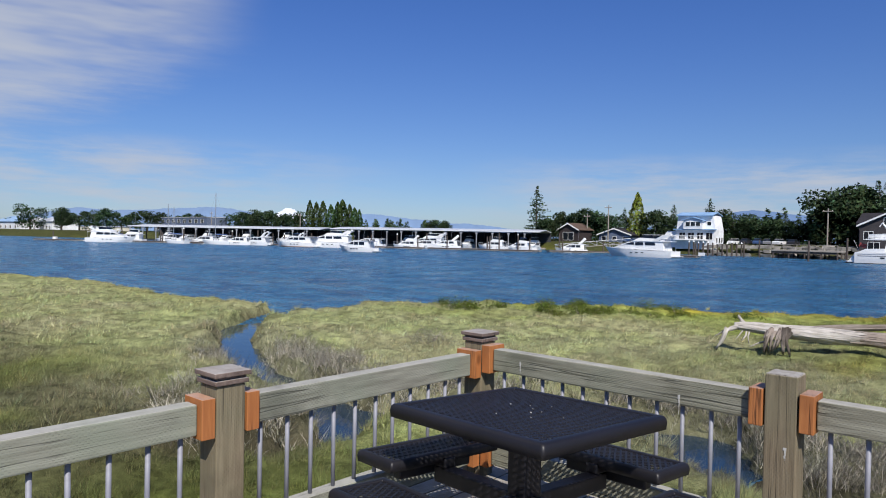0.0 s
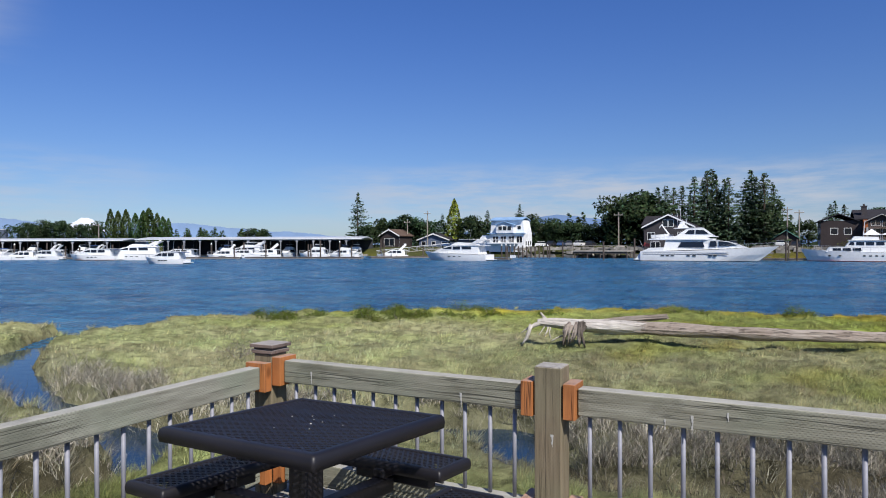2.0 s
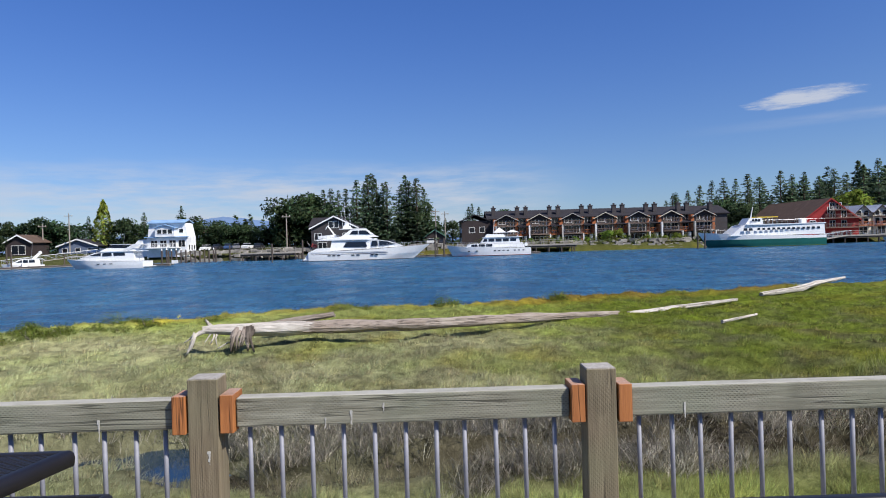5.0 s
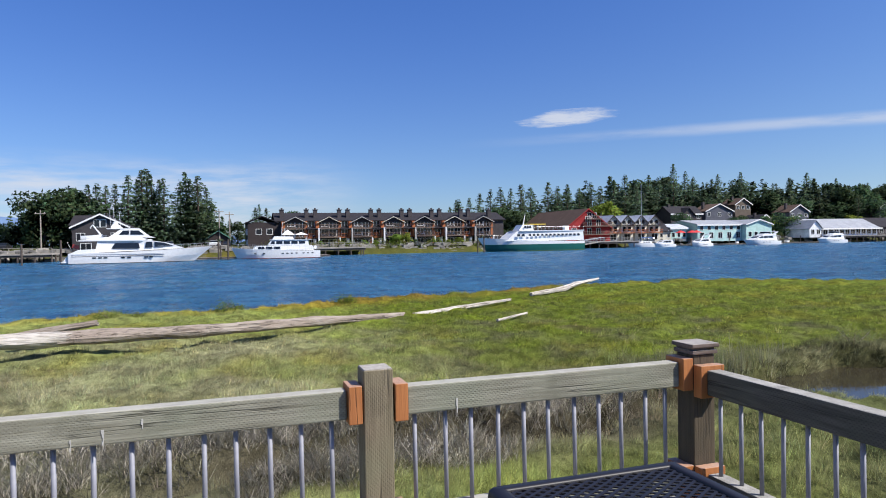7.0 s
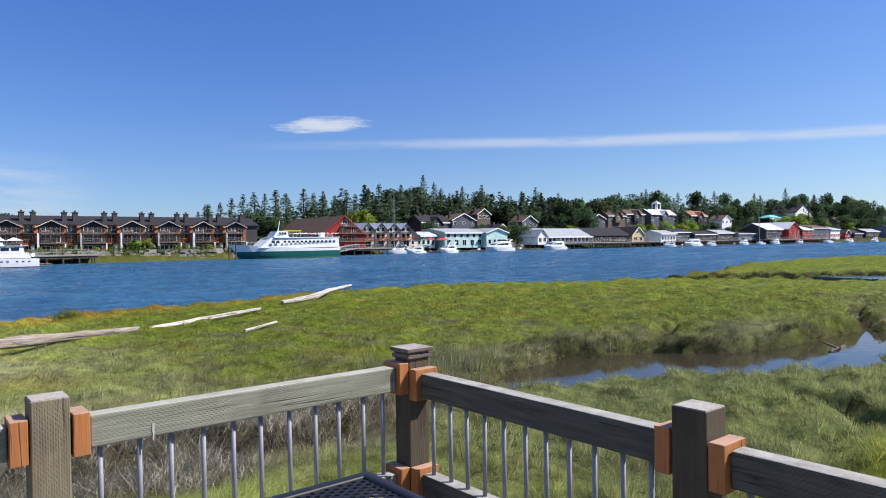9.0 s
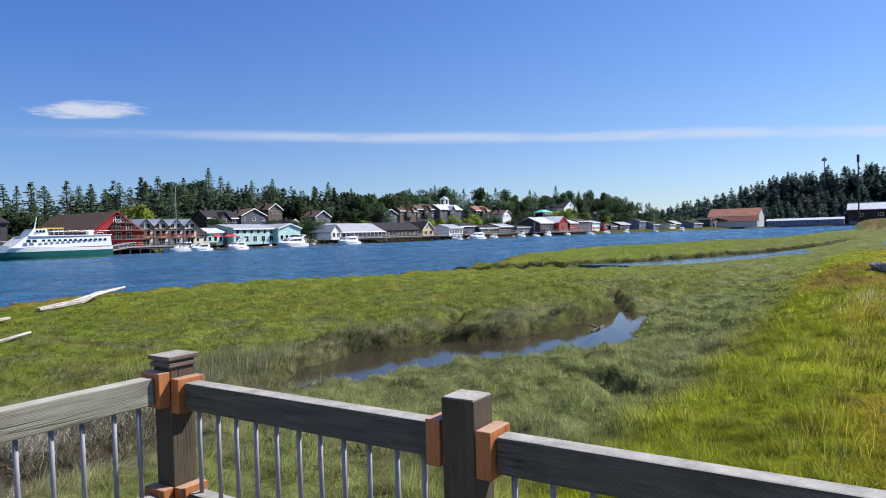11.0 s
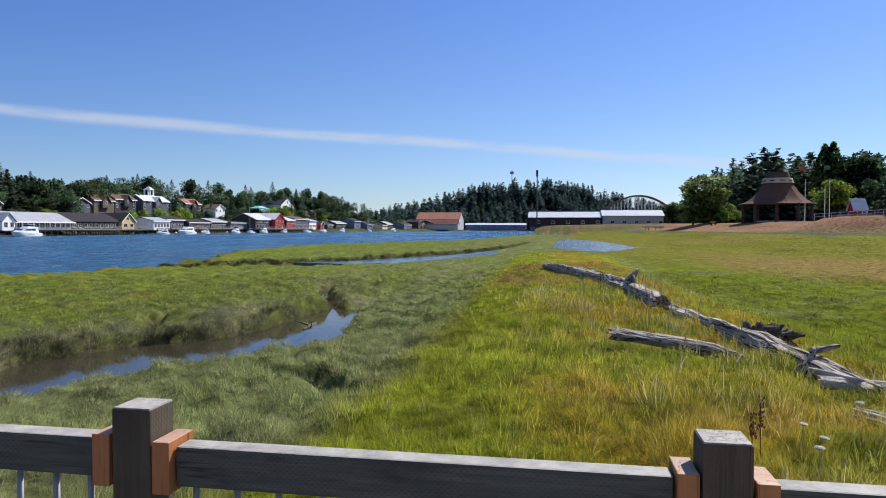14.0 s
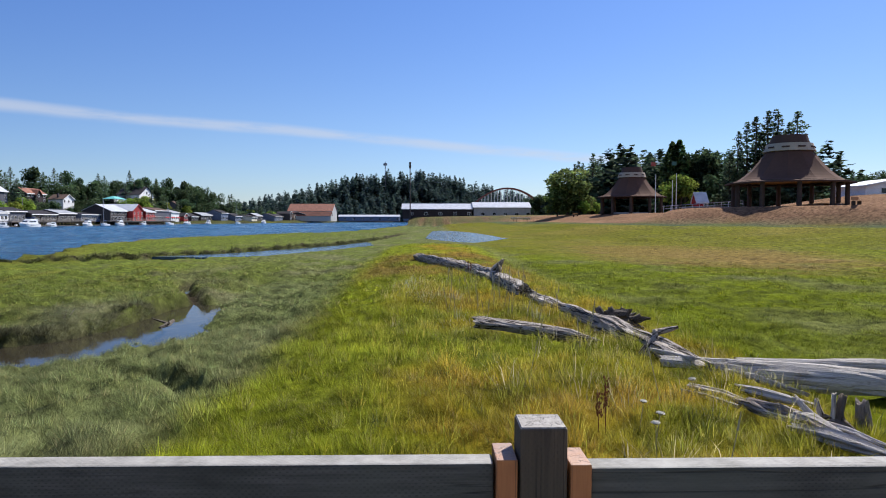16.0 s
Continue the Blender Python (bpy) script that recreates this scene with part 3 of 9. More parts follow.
    c = blend(c, np.array([0.30, 0.275, 0.045]), 0.4 * open_marsh * smooth01(waves(x, y, 64, 4.2) * 1.3 - 0.2) * smooth01((y - 12) / 3))
    c = c * (1 - 0.17 * open_marsh * smooth01(waves(x, y, 63, 2.6) * 1.3 - 0.15))[..., None]
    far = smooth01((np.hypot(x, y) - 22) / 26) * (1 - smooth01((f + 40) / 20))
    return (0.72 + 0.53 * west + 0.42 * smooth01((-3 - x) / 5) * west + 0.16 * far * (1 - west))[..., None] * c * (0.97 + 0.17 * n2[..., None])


def spread_axis(lo, hi, step, end0, end1, grow):
    a = list(np.arange(lo, hi + step / 2, step))
    d = step
    while a[-1] < end1:
        d *= grow
        a.append(a[-1] + d)
    d = step
    while a[0] > end0:
        d *= grow
        a.insert(0, a[0] - d)
    return np.array(a)


gx = spread_axis(-22, 36, 0.3, -4200, 4200, 1.06)
gy = spread_axis(-7, 34, 0.3, -2500, 4200, 1.06)
GX, GY = np.meshgrid(gx, gy)
GZ = height(GX, GY)
nx, ny = len(gx), len(gy)
ids = np.arange(nx * ny).reshape(ny, nx)
quads = np.stack([ids[:-1, :-1], ids[:-1, 1:], ids[1:, 1:], ids[1:, :-1]], -1).reshape(-1, 4)

m_ground, nt, p, vec = material("marsh_soil_and_turf", (0.2, 0.2, 0.1), 0.95)
p.inputs["Specular IOR Level"].default_value = 0.03
att = nt.nodes.new("ShaderNodeAttribute")
att.attribute_name = "tint"
spot = noise_tex(nt, vec, 2.4, 6, 0.65)
col = mixed(nt, ramp(nt, spot, [(0.36, 0.0), (0.64, 1.0)]), (0.32, 0.32, 0.29), (0.88, 0.88, 0.8))
mul = nt.nodes.new("ShaderNodeMix")
mul.data_type, mul.blend_type = "RGBA", "MULTIPLY"
mul.inputs["Factor"].default_value = 1.0
link(nt, att.outputs["Color"], mul.inputs["A"])
link(nt, col, mul.inputs["B"])
link(nt, mul.outputs["Result"], p.inputs["Base Color"])
bump(nt, p, noise_tex(nt, vec, 9, 6, 0.7), 0.8, 0.08)
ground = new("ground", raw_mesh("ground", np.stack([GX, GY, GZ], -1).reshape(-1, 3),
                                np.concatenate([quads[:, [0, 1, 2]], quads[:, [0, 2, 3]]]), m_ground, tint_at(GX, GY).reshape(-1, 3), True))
tagged(ground, "tidal salt marsh with muddy creek banks and far shore", "ground", kind="structure")

# ---- water ----
m_water, nt, p, vec = material("channel_water", (0.010, 0.045, 0.085), 0.2)
p.inputs["IOR"].default_value = 1.33
w1 = noise_tex(nt, vec, 0.9, 7, 0.68, (0.55, 1.5, 1.0))
w2 = noise_tex(nt, vec, 3.4, 4, 0.65, (0.7, 1.4, 1.0))
w3 = noise_tex(nt, vec, 0.05, 3, 0.5, (0.5, 1.6, 1.0))
sep = nt.nodes.new("ShaderNodeSeparateXYZ")
link(nt, vec, sep.inputs[0])
chop = ramp(nt, w3, [(0.3, 0.55), (0.7, 1.0)])
w0 = noise_tex(nt, vec, 0.16, 3, 0.5, (0.45, 1.5, 1.0))
hgt = calc(nt, "ADD", calc(nt, "MULTIPLY", calc(nt, "ADD", calc(nt, "MULTIPLY", w1, 0.65), calc(nt, "MULTIPLY", w2, 0.5)), chop), calc(nt, "MULTIPLY", w0, 1.1))
bump(nt, p, hgt, 1.0, 3.2)
# ripple shading and sky reflection are put into these two base blues
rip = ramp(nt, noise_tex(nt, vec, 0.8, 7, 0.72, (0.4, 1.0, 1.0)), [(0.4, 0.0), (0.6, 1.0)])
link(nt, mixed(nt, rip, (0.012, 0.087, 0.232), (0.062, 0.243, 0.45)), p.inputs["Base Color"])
# gusts: patches of rougher and smoother water, in short bands and long ones
gust = calc(nt, "ADD", calc(nt, "MULTIPLY", noise_tex(nt, vec, 0.5, 5, 0.7, (1.0, 0.33, 1.0)), 0.65), calc(nt, "MULTIPLY", noise_tex(nt, vec, 0.03, 4, 0.6, (0.35, 1.2, 1.0)), 0.35))
link(nt, ramp(nt, gust, [(0.4, 0.16), (0.6, 0.36)]), p.inputs["Roughness"])
link(nt, ramp(nt, gust, [(0.42, 0.14), (0.58, 0.45)]), p.inputs["Specular IOR Level"])
water = Geo().box(-4200, -160, WATER - 0.6, 4200, 4200, WATER)
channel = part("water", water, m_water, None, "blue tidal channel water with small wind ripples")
tagged(channel, category="water", kind="structure")

m_still, nt, p, vec = material("creek_water", (0.036, 0.031, 0.021), 0.04)
p.inputs["IOR"].default_value = 1.33
bump(nt, p, noise_tex(nt, vec, 2.2, 3), 0.35, 0.012)
m_pond, nt, p, vec = material("pond_water", (0.05, 0.085, 0.125), 0.12)
p.inputs["IOR"].default_value = 1.33
bump(nt, p, noise_tex(nt, vec, 2.0, 3, 0.5, (0.5, 1.0, 1.0)), 0.8, 0.12)
creek = Geo()
creek.slab([(-1.8, 4), (0, 4.3), (60, -3), (60, 13.2), (8, 13.8), (-1.0, 12.6), (-1.8, 10.0)], WATER - 0.55, WATER + 0.012)
tagged(part("pond_water", Geo().slab([(75, -2.4), (80, -5.4), (86, -7.6), (104, -13.0), (122, -17.0), (141, -12.2), (160, -8.4), (171, -4.3), (158, -0.5), (127, 0.4), (93, 1.0), (82, -0.6)], -1.3, -1.13), m_pond, None, "shallow still pond in the marsh flat"), category="water", kind="structure")
tagged(part("inlet_water", Geo().slab([(49.6, 16.4), (51.2, 12.8), (61, 9.2), (71.6, 6.0), (92, 4.2), (92, 6.0), (72, 9.8), (62, 13.6), (55, 16.6), (50.4, 20.4)], -1.35, -1.18), m_pond, None, "shallow inlet of water under the marsh bank"), category="water", kind="structure")
m_calm, nt, p, vec = material("calm_creek_water", (0.012, 0.03, 0.055), 0.06)
p.inputs["IOR"].default_value = 1.33
bump(nt, p, noise_tex(nt, vec, 2.4, 3), 0.4, 0.016)
tagged(part("creek_water", Geo().slab([(-19.8, 2), (-1.85, 4), (-1.85, 10), (-1.2, 12.4), (-8, 11.6), (-19.8, 14.6)], WATER - 0.55, WATER + 0.012), m_calm, None, "calm deep blue creek water winding through the marsh"), category="water", kind="structure")
tagged(part("creek_water", creek, m_still, None, "still brown creek water between grassy banks"), category="water", kind="structure")

# ---- grass ----
m_grass, nt, p, vec = material("marsh_grass", (0.2, 0.25, 0.08), 0.75)
att = nt.nodes.new("ShaderNodeAttribute")
att.attribute_name = "tint"
link(nt, att.outputs["Color"], p.inputs["Base Color"])
p.inputs["Specular IOR Level"].default_value = 0.08
tr = nt.nodes.new("ShaderNodeBsdfTranslucent")
link(nt, att.outputs["Color"], tr.inputs["Color"])
mx = nt.nodes.new("ShaderNodeMixShader")
mx.inputs[0].default_value = 0.3
link(nt, p.outputs[0], mx.inputs[1])
link(nt, tr.outputs[0], mx.inputs[2])
link(nt, mx.outputs[0], nt.nodes["Material Output"].inputs["Surface"])

EYE = np.array([1.3, 0.8])
PLATFORM = (-1.95, -3.2, 4.05, 4.12)


def tufts(name, label, x, y, z, h, col, reed, bush, ang, blades, length, width, rng, levels):
    """Fans of blades at the given places, in one mesh."""
    k = blades
    x, y, z, h, reed, bush, ang = (np.repeat(q, k) for q in (x, y, z, h, reed, bush, ang))
    col = np.repeat(col, k, 0)
    n = len(x)
    way, out = rng.uniform(0, 6.283, n), np.sqrt(rng.rand(n))
    h = h * (1.08 - 0.45 * out * out) * rng.uniform(0.7, 1.2, n)
    spread = length * 0.5 * out
    x, y = x + spread * np.cos(way), y + spread * np.sin(way)
    lean = h * (0.2 + 0.95 * out) * rng.uniform(0.5, 1.25, n) * (1 - 0.75 * reed)
    h = h * (1 - 0.25 * out * (1 - reed))
    lx, ly = lean * (0.8 * np.cos(way) + 0.4 * np.cos(ang)), lean * (0.8 * np.sin(way) + 0.4 * np.sin(ang))
    w = width * rng.uniform(0.6, 1.4, n) * (1 - 0.25 * bush)
    t = rng.uniform(0, 3.1416, n)
    wx, wy = w * np.cos(t) / 2, w * np.sin(t) / 2
    col = col * rng.uniform(0.56, 1.4, (n, 1))
    up = np.stack([0.6 * np.cos(way) * out + rng.normal(0, 0.42, n), 0.6 * np.sin(way) * out + rng.normal(0, 0.42, n), np.full(n, 0.8)], 1)
    up /= np.linalg.norm(up, axis=1)[:, None]
    if levels == 2:
        v = np.stack([np.stack([x - wx, y - wy, z], 1), np.stack([x + wx, y + wy, z], 1),
                      np.stack([x + 0.35 * lx - 0.8 * wx, y + 0.35 * ly - 0.8 * wy, z + 0.6 * h], 1), np.stack([x + 0.35 * lx + 0.8 * wx, y + 0.35 * ly + 0.8 * wy, z + 0.6 * h], 1),
                      np.stack([x + lx, y + ly, z + 0.95 * h], 1)], 1).reshape(-1, 3)
        q = np.arange(n)[:, None] * 5
        f = np.concatenate([q + [0, 1, 3], q + [0, 3, 2], q + [2, 3, 4]])
    else:
        v = np.stack([np.stack([x - wx, y - wy, z], 1), np.stack([x + wx, y + wy, z], 1), np.stack([x + lx, y + ly, z + h], 1)], 1).reshape(-1, 3)
        f = np.arange(n)[:, None] * 3 + np.array([0, 1, 2])
    # blades are wound to face the platform's viewpoint, so their upward normals stay bright
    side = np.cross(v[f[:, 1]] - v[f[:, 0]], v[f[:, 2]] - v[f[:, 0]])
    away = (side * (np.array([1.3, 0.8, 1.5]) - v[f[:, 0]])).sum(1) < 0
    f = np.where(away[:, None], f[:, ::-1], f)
    k = 5 if levels == 2 else 3
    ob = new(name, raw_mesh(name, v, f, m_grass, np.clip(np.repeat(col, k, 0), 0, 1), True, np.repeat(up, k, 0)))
    return tagged(ob, label, "grass", kind="stuff")



def grass(name, label, r0, r1, density, blades, length, width, seed, levels=2, wild=1.0):
    """Tufts on the marsh within a ring round the platform; the blades fan out from each tuft's middle."""
    rng = np.random.RandomState(seed)
    n = int(density * math.pi * (r1 * r1 - r0 * r0) * 0.53)
    r = np.sqrt(rng.uniform(r0 * r0, r1 * r1, n))
    a = rng.uniform(radians(-38), radians(169), n)
    x, y = EYE[0] + r * np.cos(a), EYE[1] + r * np.sin(a)
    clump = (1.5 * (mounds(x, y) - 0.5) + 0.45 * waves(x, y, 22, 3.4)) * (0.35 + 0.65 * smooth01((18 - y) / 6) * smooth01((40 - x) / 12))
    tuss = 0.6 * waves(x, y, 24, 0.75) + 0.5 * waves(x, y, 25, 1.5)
    g = water_gap(x, y)
    inside = (x > PLATFORM[0]) & (x < PLATFORM[2]) & (y > PLATFORM[1]) & (y < PLATFORM[3])
    keep = (g > 0.07) & ~inside & (rng.uniform(-1.7, 0.7, n) < clump + 0.55 * tuss + 0.8) & (y < along_curve(x, BANK) - 0.1) & (gully_gap(x, y) > 0.2)
    x, y, clump, g, tuss = x[keep], y[keep], clump[keep], g[keep], tuss[keep]
    n = len(x)
    b = berm(x, y)
    reed = smooth01(1.25 - np.hypot((x - 10.6) / 2.4, (y - 12.6) / 1.5)) + smooth01(1.2 - np.hypot((x - 16.2) / 1.3, (y - 9.7) / 0.5)) * 0.4
    reed = np.clip(reed, 0, 1)
    bush = saltbush(x, y)
    thin = rng.rand(n) > 0.72 * smooth01(bush * 1.6 - 0.3) * (x < 12)
    x, y, clump, g, b, reed, bush, tuss = (q[thin] for q in (x, y, clump, g, b, reed, bush, tuss))
    n = len(x)
    edge = smooth01(1 - g / 0.5)
    h = length * (0.72 + 0.45 * clump + 0.45 * rng.rand(n)) * (1 + 0.5 * tuss) * (1 + 0.1 * b) * (1 + 1.9 * reed) * (1 + 0.6 * bush) * (1 + 0.25 * edge)
    h = np.clip(h, 0.3 * length, 3.4 * length)
    h *= 1 - 0.35 * smooth01((creek_mid(x) - y) / 1.0) * smooth01((5 - (creek_mid(x) - y)) / 3) * smooth01((x - 9) / 4) * (1 - reed)
    h *= 1 - 0.4 * smooth01((-4 - y) / 4)
    z = height(x, y) - 0.03
    wet = ((x > 49) & (x < 93) & (np.abs(y - along_curve(x, INLET) + 3.2) < 3.1)) | (np.hypot((x - 122) / 50, (y + 6.5) / 10.5) < 1)
    h *= np.where(wet, 0.02, 1.0)
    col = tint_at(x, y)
    twig = np.where((x > 11)[:, None], np.array([0.125, 0.13, 0.08]), np.where((x < -2.5)[:, None], np.array([0.27, 0.245, 0.19]), np.array([0.135, 0.121, 0.096])))
    col = col + (twig - col) * (0.85 * bush)[:, None]
    col = col + (np.array([0.13, 0.15, 0.075]) - col) * (0.8 * reed)[:, None]
    # shade between clumps is put into the colour: gaps darker, tussocks lighter
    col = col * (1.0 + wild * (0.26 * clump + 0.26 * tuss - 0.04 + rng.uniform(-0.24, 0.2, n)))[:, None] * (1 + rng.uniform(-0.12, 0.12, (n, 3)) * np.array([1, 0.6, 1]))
    dry = rng.rand(n) * (1 + 9 * (wild < 0.6)) < (0.05 + 0.1 * b + 0.18 * smooth01(waves(x, y, 51, 4.0) - 0.1)) * (1 - 0.8 * smooth01((-3.5 - y) / 2))
    col = np.where(dry[:, None], col * 0.5 + np.array([0.25, 0.21, 0.11]) * 0.5, col)
    ang = 0.9 + 0.9 * waves(x, y, 23, 5)
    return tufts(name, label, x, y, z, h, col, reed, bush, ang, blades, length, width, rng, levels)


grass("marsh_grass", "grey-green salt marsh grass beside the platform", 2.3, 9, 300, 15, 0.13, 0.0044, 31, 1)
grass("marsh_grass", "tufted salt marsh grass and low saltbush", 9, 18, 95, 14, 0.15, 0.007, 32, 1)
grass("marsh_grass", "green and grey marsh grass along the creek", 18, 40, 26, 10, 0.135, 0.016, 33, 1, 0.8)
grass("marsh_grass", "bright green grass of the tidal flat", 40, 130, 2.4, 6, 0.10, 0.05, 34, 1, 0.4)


def twig_thicket(label, x0, x1, y0, y1, density, seed, stems=11):
    """Dead grey twigs of the saltbush: bent stems, each with a few side twigs, in one mesh."""
    rng = np.random.RandomState(seed)
    n = int((x1 - x0) * (y1 - y0) * density)
    x, y = rng.uniform(x0, x1, n), rng.uniform(y0, y1, n)
    keep = (rng.rand(n) < smooth01(1.6 * saltbush(x, y) - 0.2)) & (water_gap(x, y) > 0.06)
    keep &= ~((x > PLATFORM[0] - 0.3) & (x < PLATFORM[2] + 0.3) & (y < PLATFORM[3] + 0.5))
    x, y = x[keep], y[keep]
    size = 0.44 * (0.75 + 0.35 * waves(x, y, 91, 1.3)) * rng.uniform(0.75, 1.25, len(x))
    pale = rng.rand(len(x), 1)
    tone = np.array([0.47, 0.425, 0.37]) * pale + np.array([0.34, 0.335, 0.26]) * (1 - pale)
    tone = tone * ((0.95 + 0.3 * waves(x, y, 92, 1.9)) * (1 + 0.3 * smooth01((-5 - x) / 2)))[:, None]
    x, y, size, tone = np.repeat(x, stems), np.repeat(y, stems), np.repeat(np.clip(size, 0.2, 0.9), stems), np.repeat(tone, stems, 0)
    n = len(x)
    z = height(x, y) - 0.04
    way, out = rng.uniform(0, 6.283, n), np.sqrt(rng.rand(n))
    base = np.stack([x + 0.1 * out * np.cos(way), y + 0.1 * out * np.sin(way), z], 1)
    away = np.stack([np.cos(way), np.sin(way), np.zeros(n)], 1)
    long = size * rng.uniform(0.6, 1.15, n)
    knots = [base]
    tilt = (0.12 + 0.75 * out)[:, None]
    for k in range(3):
        step = away * tilt * (0.8 + 0.5 * k) + np.array([0, 0, 1.0]) + rng.normal(0, 0.24, (n, 3))
        step /= np.linalg.norm(step, axis=1)[:, None]
        knots.append(knots[-1] + step * (long / 3)[:, None])
    t = rng.uniform(0, 3.1416, n)
    flat = np.stack([np.cos(t), np.sin(t), np.zeros(n)], 1)
    tone = tone * rng.uniform(0.6, 1.35, (n, 1))
    up = away * 0.7 + np.array([0, 0, 0.55]) + rng.normal(0, 0.35, (n, 3))
    up /= np.linalg.norm(up, axis=1)[:, None]
    v, f, c, nn = [], [], [], []
    for k, (a, b) in enumerate(((0.0036, 0.003), (0.003, 0.0022), (0.0022, 0.0004))):
        v.append(np.stack([knots[k] - flat * a, knots[k] + flat * a, knots[k + 1] + flat * b, knots[k + 1] - flat * b], 1).reshape(-1, 3))
        q = np.arange(n)[:, None] * 4 + 4 * n * k
        f += [q + [0, 1, 2], q + [0, 2, 3]]
        c.append(np.repeat(tone, 4, 0)), nn.append(np.repeat(up, 4, 0))
    first = 12 * n
    for k in range(4):
        u = rng.uniform(0.25, 0.95, (n, 1)) * 3
        i = np.minimum(u.astype(int), 2)
        lo = np.where(i == 0, knots[0], np.where(i == 1, knots[1], knots[2]))
        hi = np.where(i == 0, knots[1], np.where(i == 1, knots[2], knots[3]))
        p = lo + (hi - lo) * (u - i)
        d = (hi - lo) / (long / 3)[:, None] + rng.normal(0, 0.75, (n, 3))
        d /= np.linalg.norm(d, axis=1)[:, None]
        tip = p + d * (long * rng.uniform(0.15, 0.38, n))[:, None]
        v.append(np.stack([p - flat * 0.0022, p + flat * 0.0022, tip], 1).reshape(-1, 3))
        f.append(np.arange(n)[:, None] * 3 + [0, 1, 2] + first)
        c.append(np.repeat(tone * 1.1, 3, 0)), nn.append(np.repeat(up, 3, 0))
        first += 3 * n
    ob = new("saltbush_twigs", raw_mesh("saltbush_twigs", np.concatenate(v), np.concatenate(f), m_grass, np.clip(np.concatenate(c), 0, 1), True, np.concatenate(nn)))
    return tagged(ob, label, "shrub", kind="stuff")


twig_thicket("grey leafless saltbush twigs along the narrow creek", -6, 11, 6.6, 13.6, 60, 41)
twig_thicket("pale dry saltbush twigs on the winding creek's banks", -14.5, -6, 4.6, 14.0, 40, 42)


def bank_growth(label, line, n, colour, seed, length, width, lean=-1.57, back=0.9):
    """Shaggy growth that hangs over a cut bank, along a line."""
    rng = np.random.RandomState(seed)
    k = np.array(line, float)
    u = np.concatenate([[0], np.cumsum(np.hypot(np.diff(k[:, 0]), np.diff(k[:, 1])))])
    d = rng.uniform(0, u[-1], n)
    x, y = np.interp(d, u, k[:, 0]), np.interp(d, u, k[:, 1]) + back * rng.rand(n) ** 1.5 - 0.1
    z = height(x, y) - 0.04
    shade = 0.75 + 0.5 * waves(x, y, 77, 2.4)
    h = length * (0.7 + 0.4 * rng.rand(n) + 0.3 * waves(x, y, 78, 1.7))
    h = np.clip(h, 0.4 * length, 2 * length)
    col = np.array(colour)[None] * np.clip(shade, 0.45, 1.3)[:, None] * rng.uniform(0.8, 1.2, (n, 1))
    flat = np.zeros(n)
    return tufts("bank_grass", label, x, y, z, h, col, flat, flat, np.full(n, lean), 10, length, width, rng, 1)


bank_growth("shaggy grey-green growth hanging over the inlet's cut bank", [(44.6, 28.2)] + INLET[1:7], 3600, (0.13, 0.145, 0.06), 61, 0.24, 0.04, back=0.6)
bank_growth("dark grey-green growth on the creek's cut bank", [(12.4, 12.3), (14.2, 12.7), (15.2, 13.2), (16.6, 12.3), (18.4, 11.6), (19.6, 10.0), (21.0, 9.6), (24.0, 9.7)], 2400, (0.165, 0.17, 0.095), 62, 0.19, 0.01, back=0.8)


def tall_grass(label, x0, x1, y0, y1, density, seed, length, mask, colours, upright=0.0):
    """Long arching blades that stand over the turf."""
    rng = np.random.RandomState(seed)
    n = int((x1 - x0) * (y1 - y0) * density)
    x, y = rng.uniform(x0, x1, n), rng.uniform(y0, y1, n)
    keep = rng.rand(n) < mask(x, y)
    x, y = x[keep], y[keep]
    n = len(x)
    pick = np.clip(0.5 + 0.5 * waves(x, y, seed, 1.6) + rng.normal(0, 0.25, n), 0, 1)[:, None]
    col = np.array(colours[0]) * pick + np.array(colours[1]) * (1 - pick)
    zero = np.zeros(n)
    return tufts("tall_grass", label, x, y, height(x, y) - 0.02, length * rng.uniform(0.6, 1.2, n), col, zero + upright, zero, rng.uniform(0, 6.283, n), 8, length * 0.7, 0.0055, rng, 2)


tall_grass("long golden and green grass on the berm", 5.2, 30, -4.2, 1.6, 15, 81, 0.30, lambda x, y: smooth01(berm(x, y) * 1.6 - 0.5), ((0.40, 0.33, 0.05), (0.23, 0.27, 0.03)))
tall_grass("rank green grass in front of the logs", 7.0, 26, -4.4, -1.2, 16, 82, 0.26, lambda x, y: 0.6 * smooth01(1.2 - np.abs(y + 1.4 + 0.09 * x) / 0.9), ((0.25, 0.27, 0.05), (0.40, 0.36, 0.13)))
tall_grass("grey-blue sage and dry stalks on the berm's crest", 15, 27, -2.2, 1.8, 9, 85, 0.42, lambda x, y: 0.8 * smooth01(waves(x, y, 86, 2.6) + 0.1), ((0.30, 0.33, 0.27), (0.44, 0.37, 0.16)))
tall_grass("grey-green rushes on a low mound in the creek's edge", 15.4, 17.8, 7.6, 10.2, 60, 87, 0.2, lambda x, y: smooth01(1.3 - np.hypot(((x - 16.4) * 0.74 - (y - 9.2) * 0.67) / 1.2, ((x - 16.4) * 0.67 + (y - 9.2) * 0.74) / 0.32)), ((0.17, 0.19, 0.10), (0.12, 0.14, 0.07)))
tall_grass("dark tufts along the creek's muddy margin", 18.6, 25.5, 6.6, 8.8, 18, 88, 0.22, lambda x, y: smooth01(1.1 - np.abs(y - 7.5 - 0.17 * (x - 19)) / 0.5), ((0.13, 0.15, 0.07), (0.09, 0.11, 0.05)))
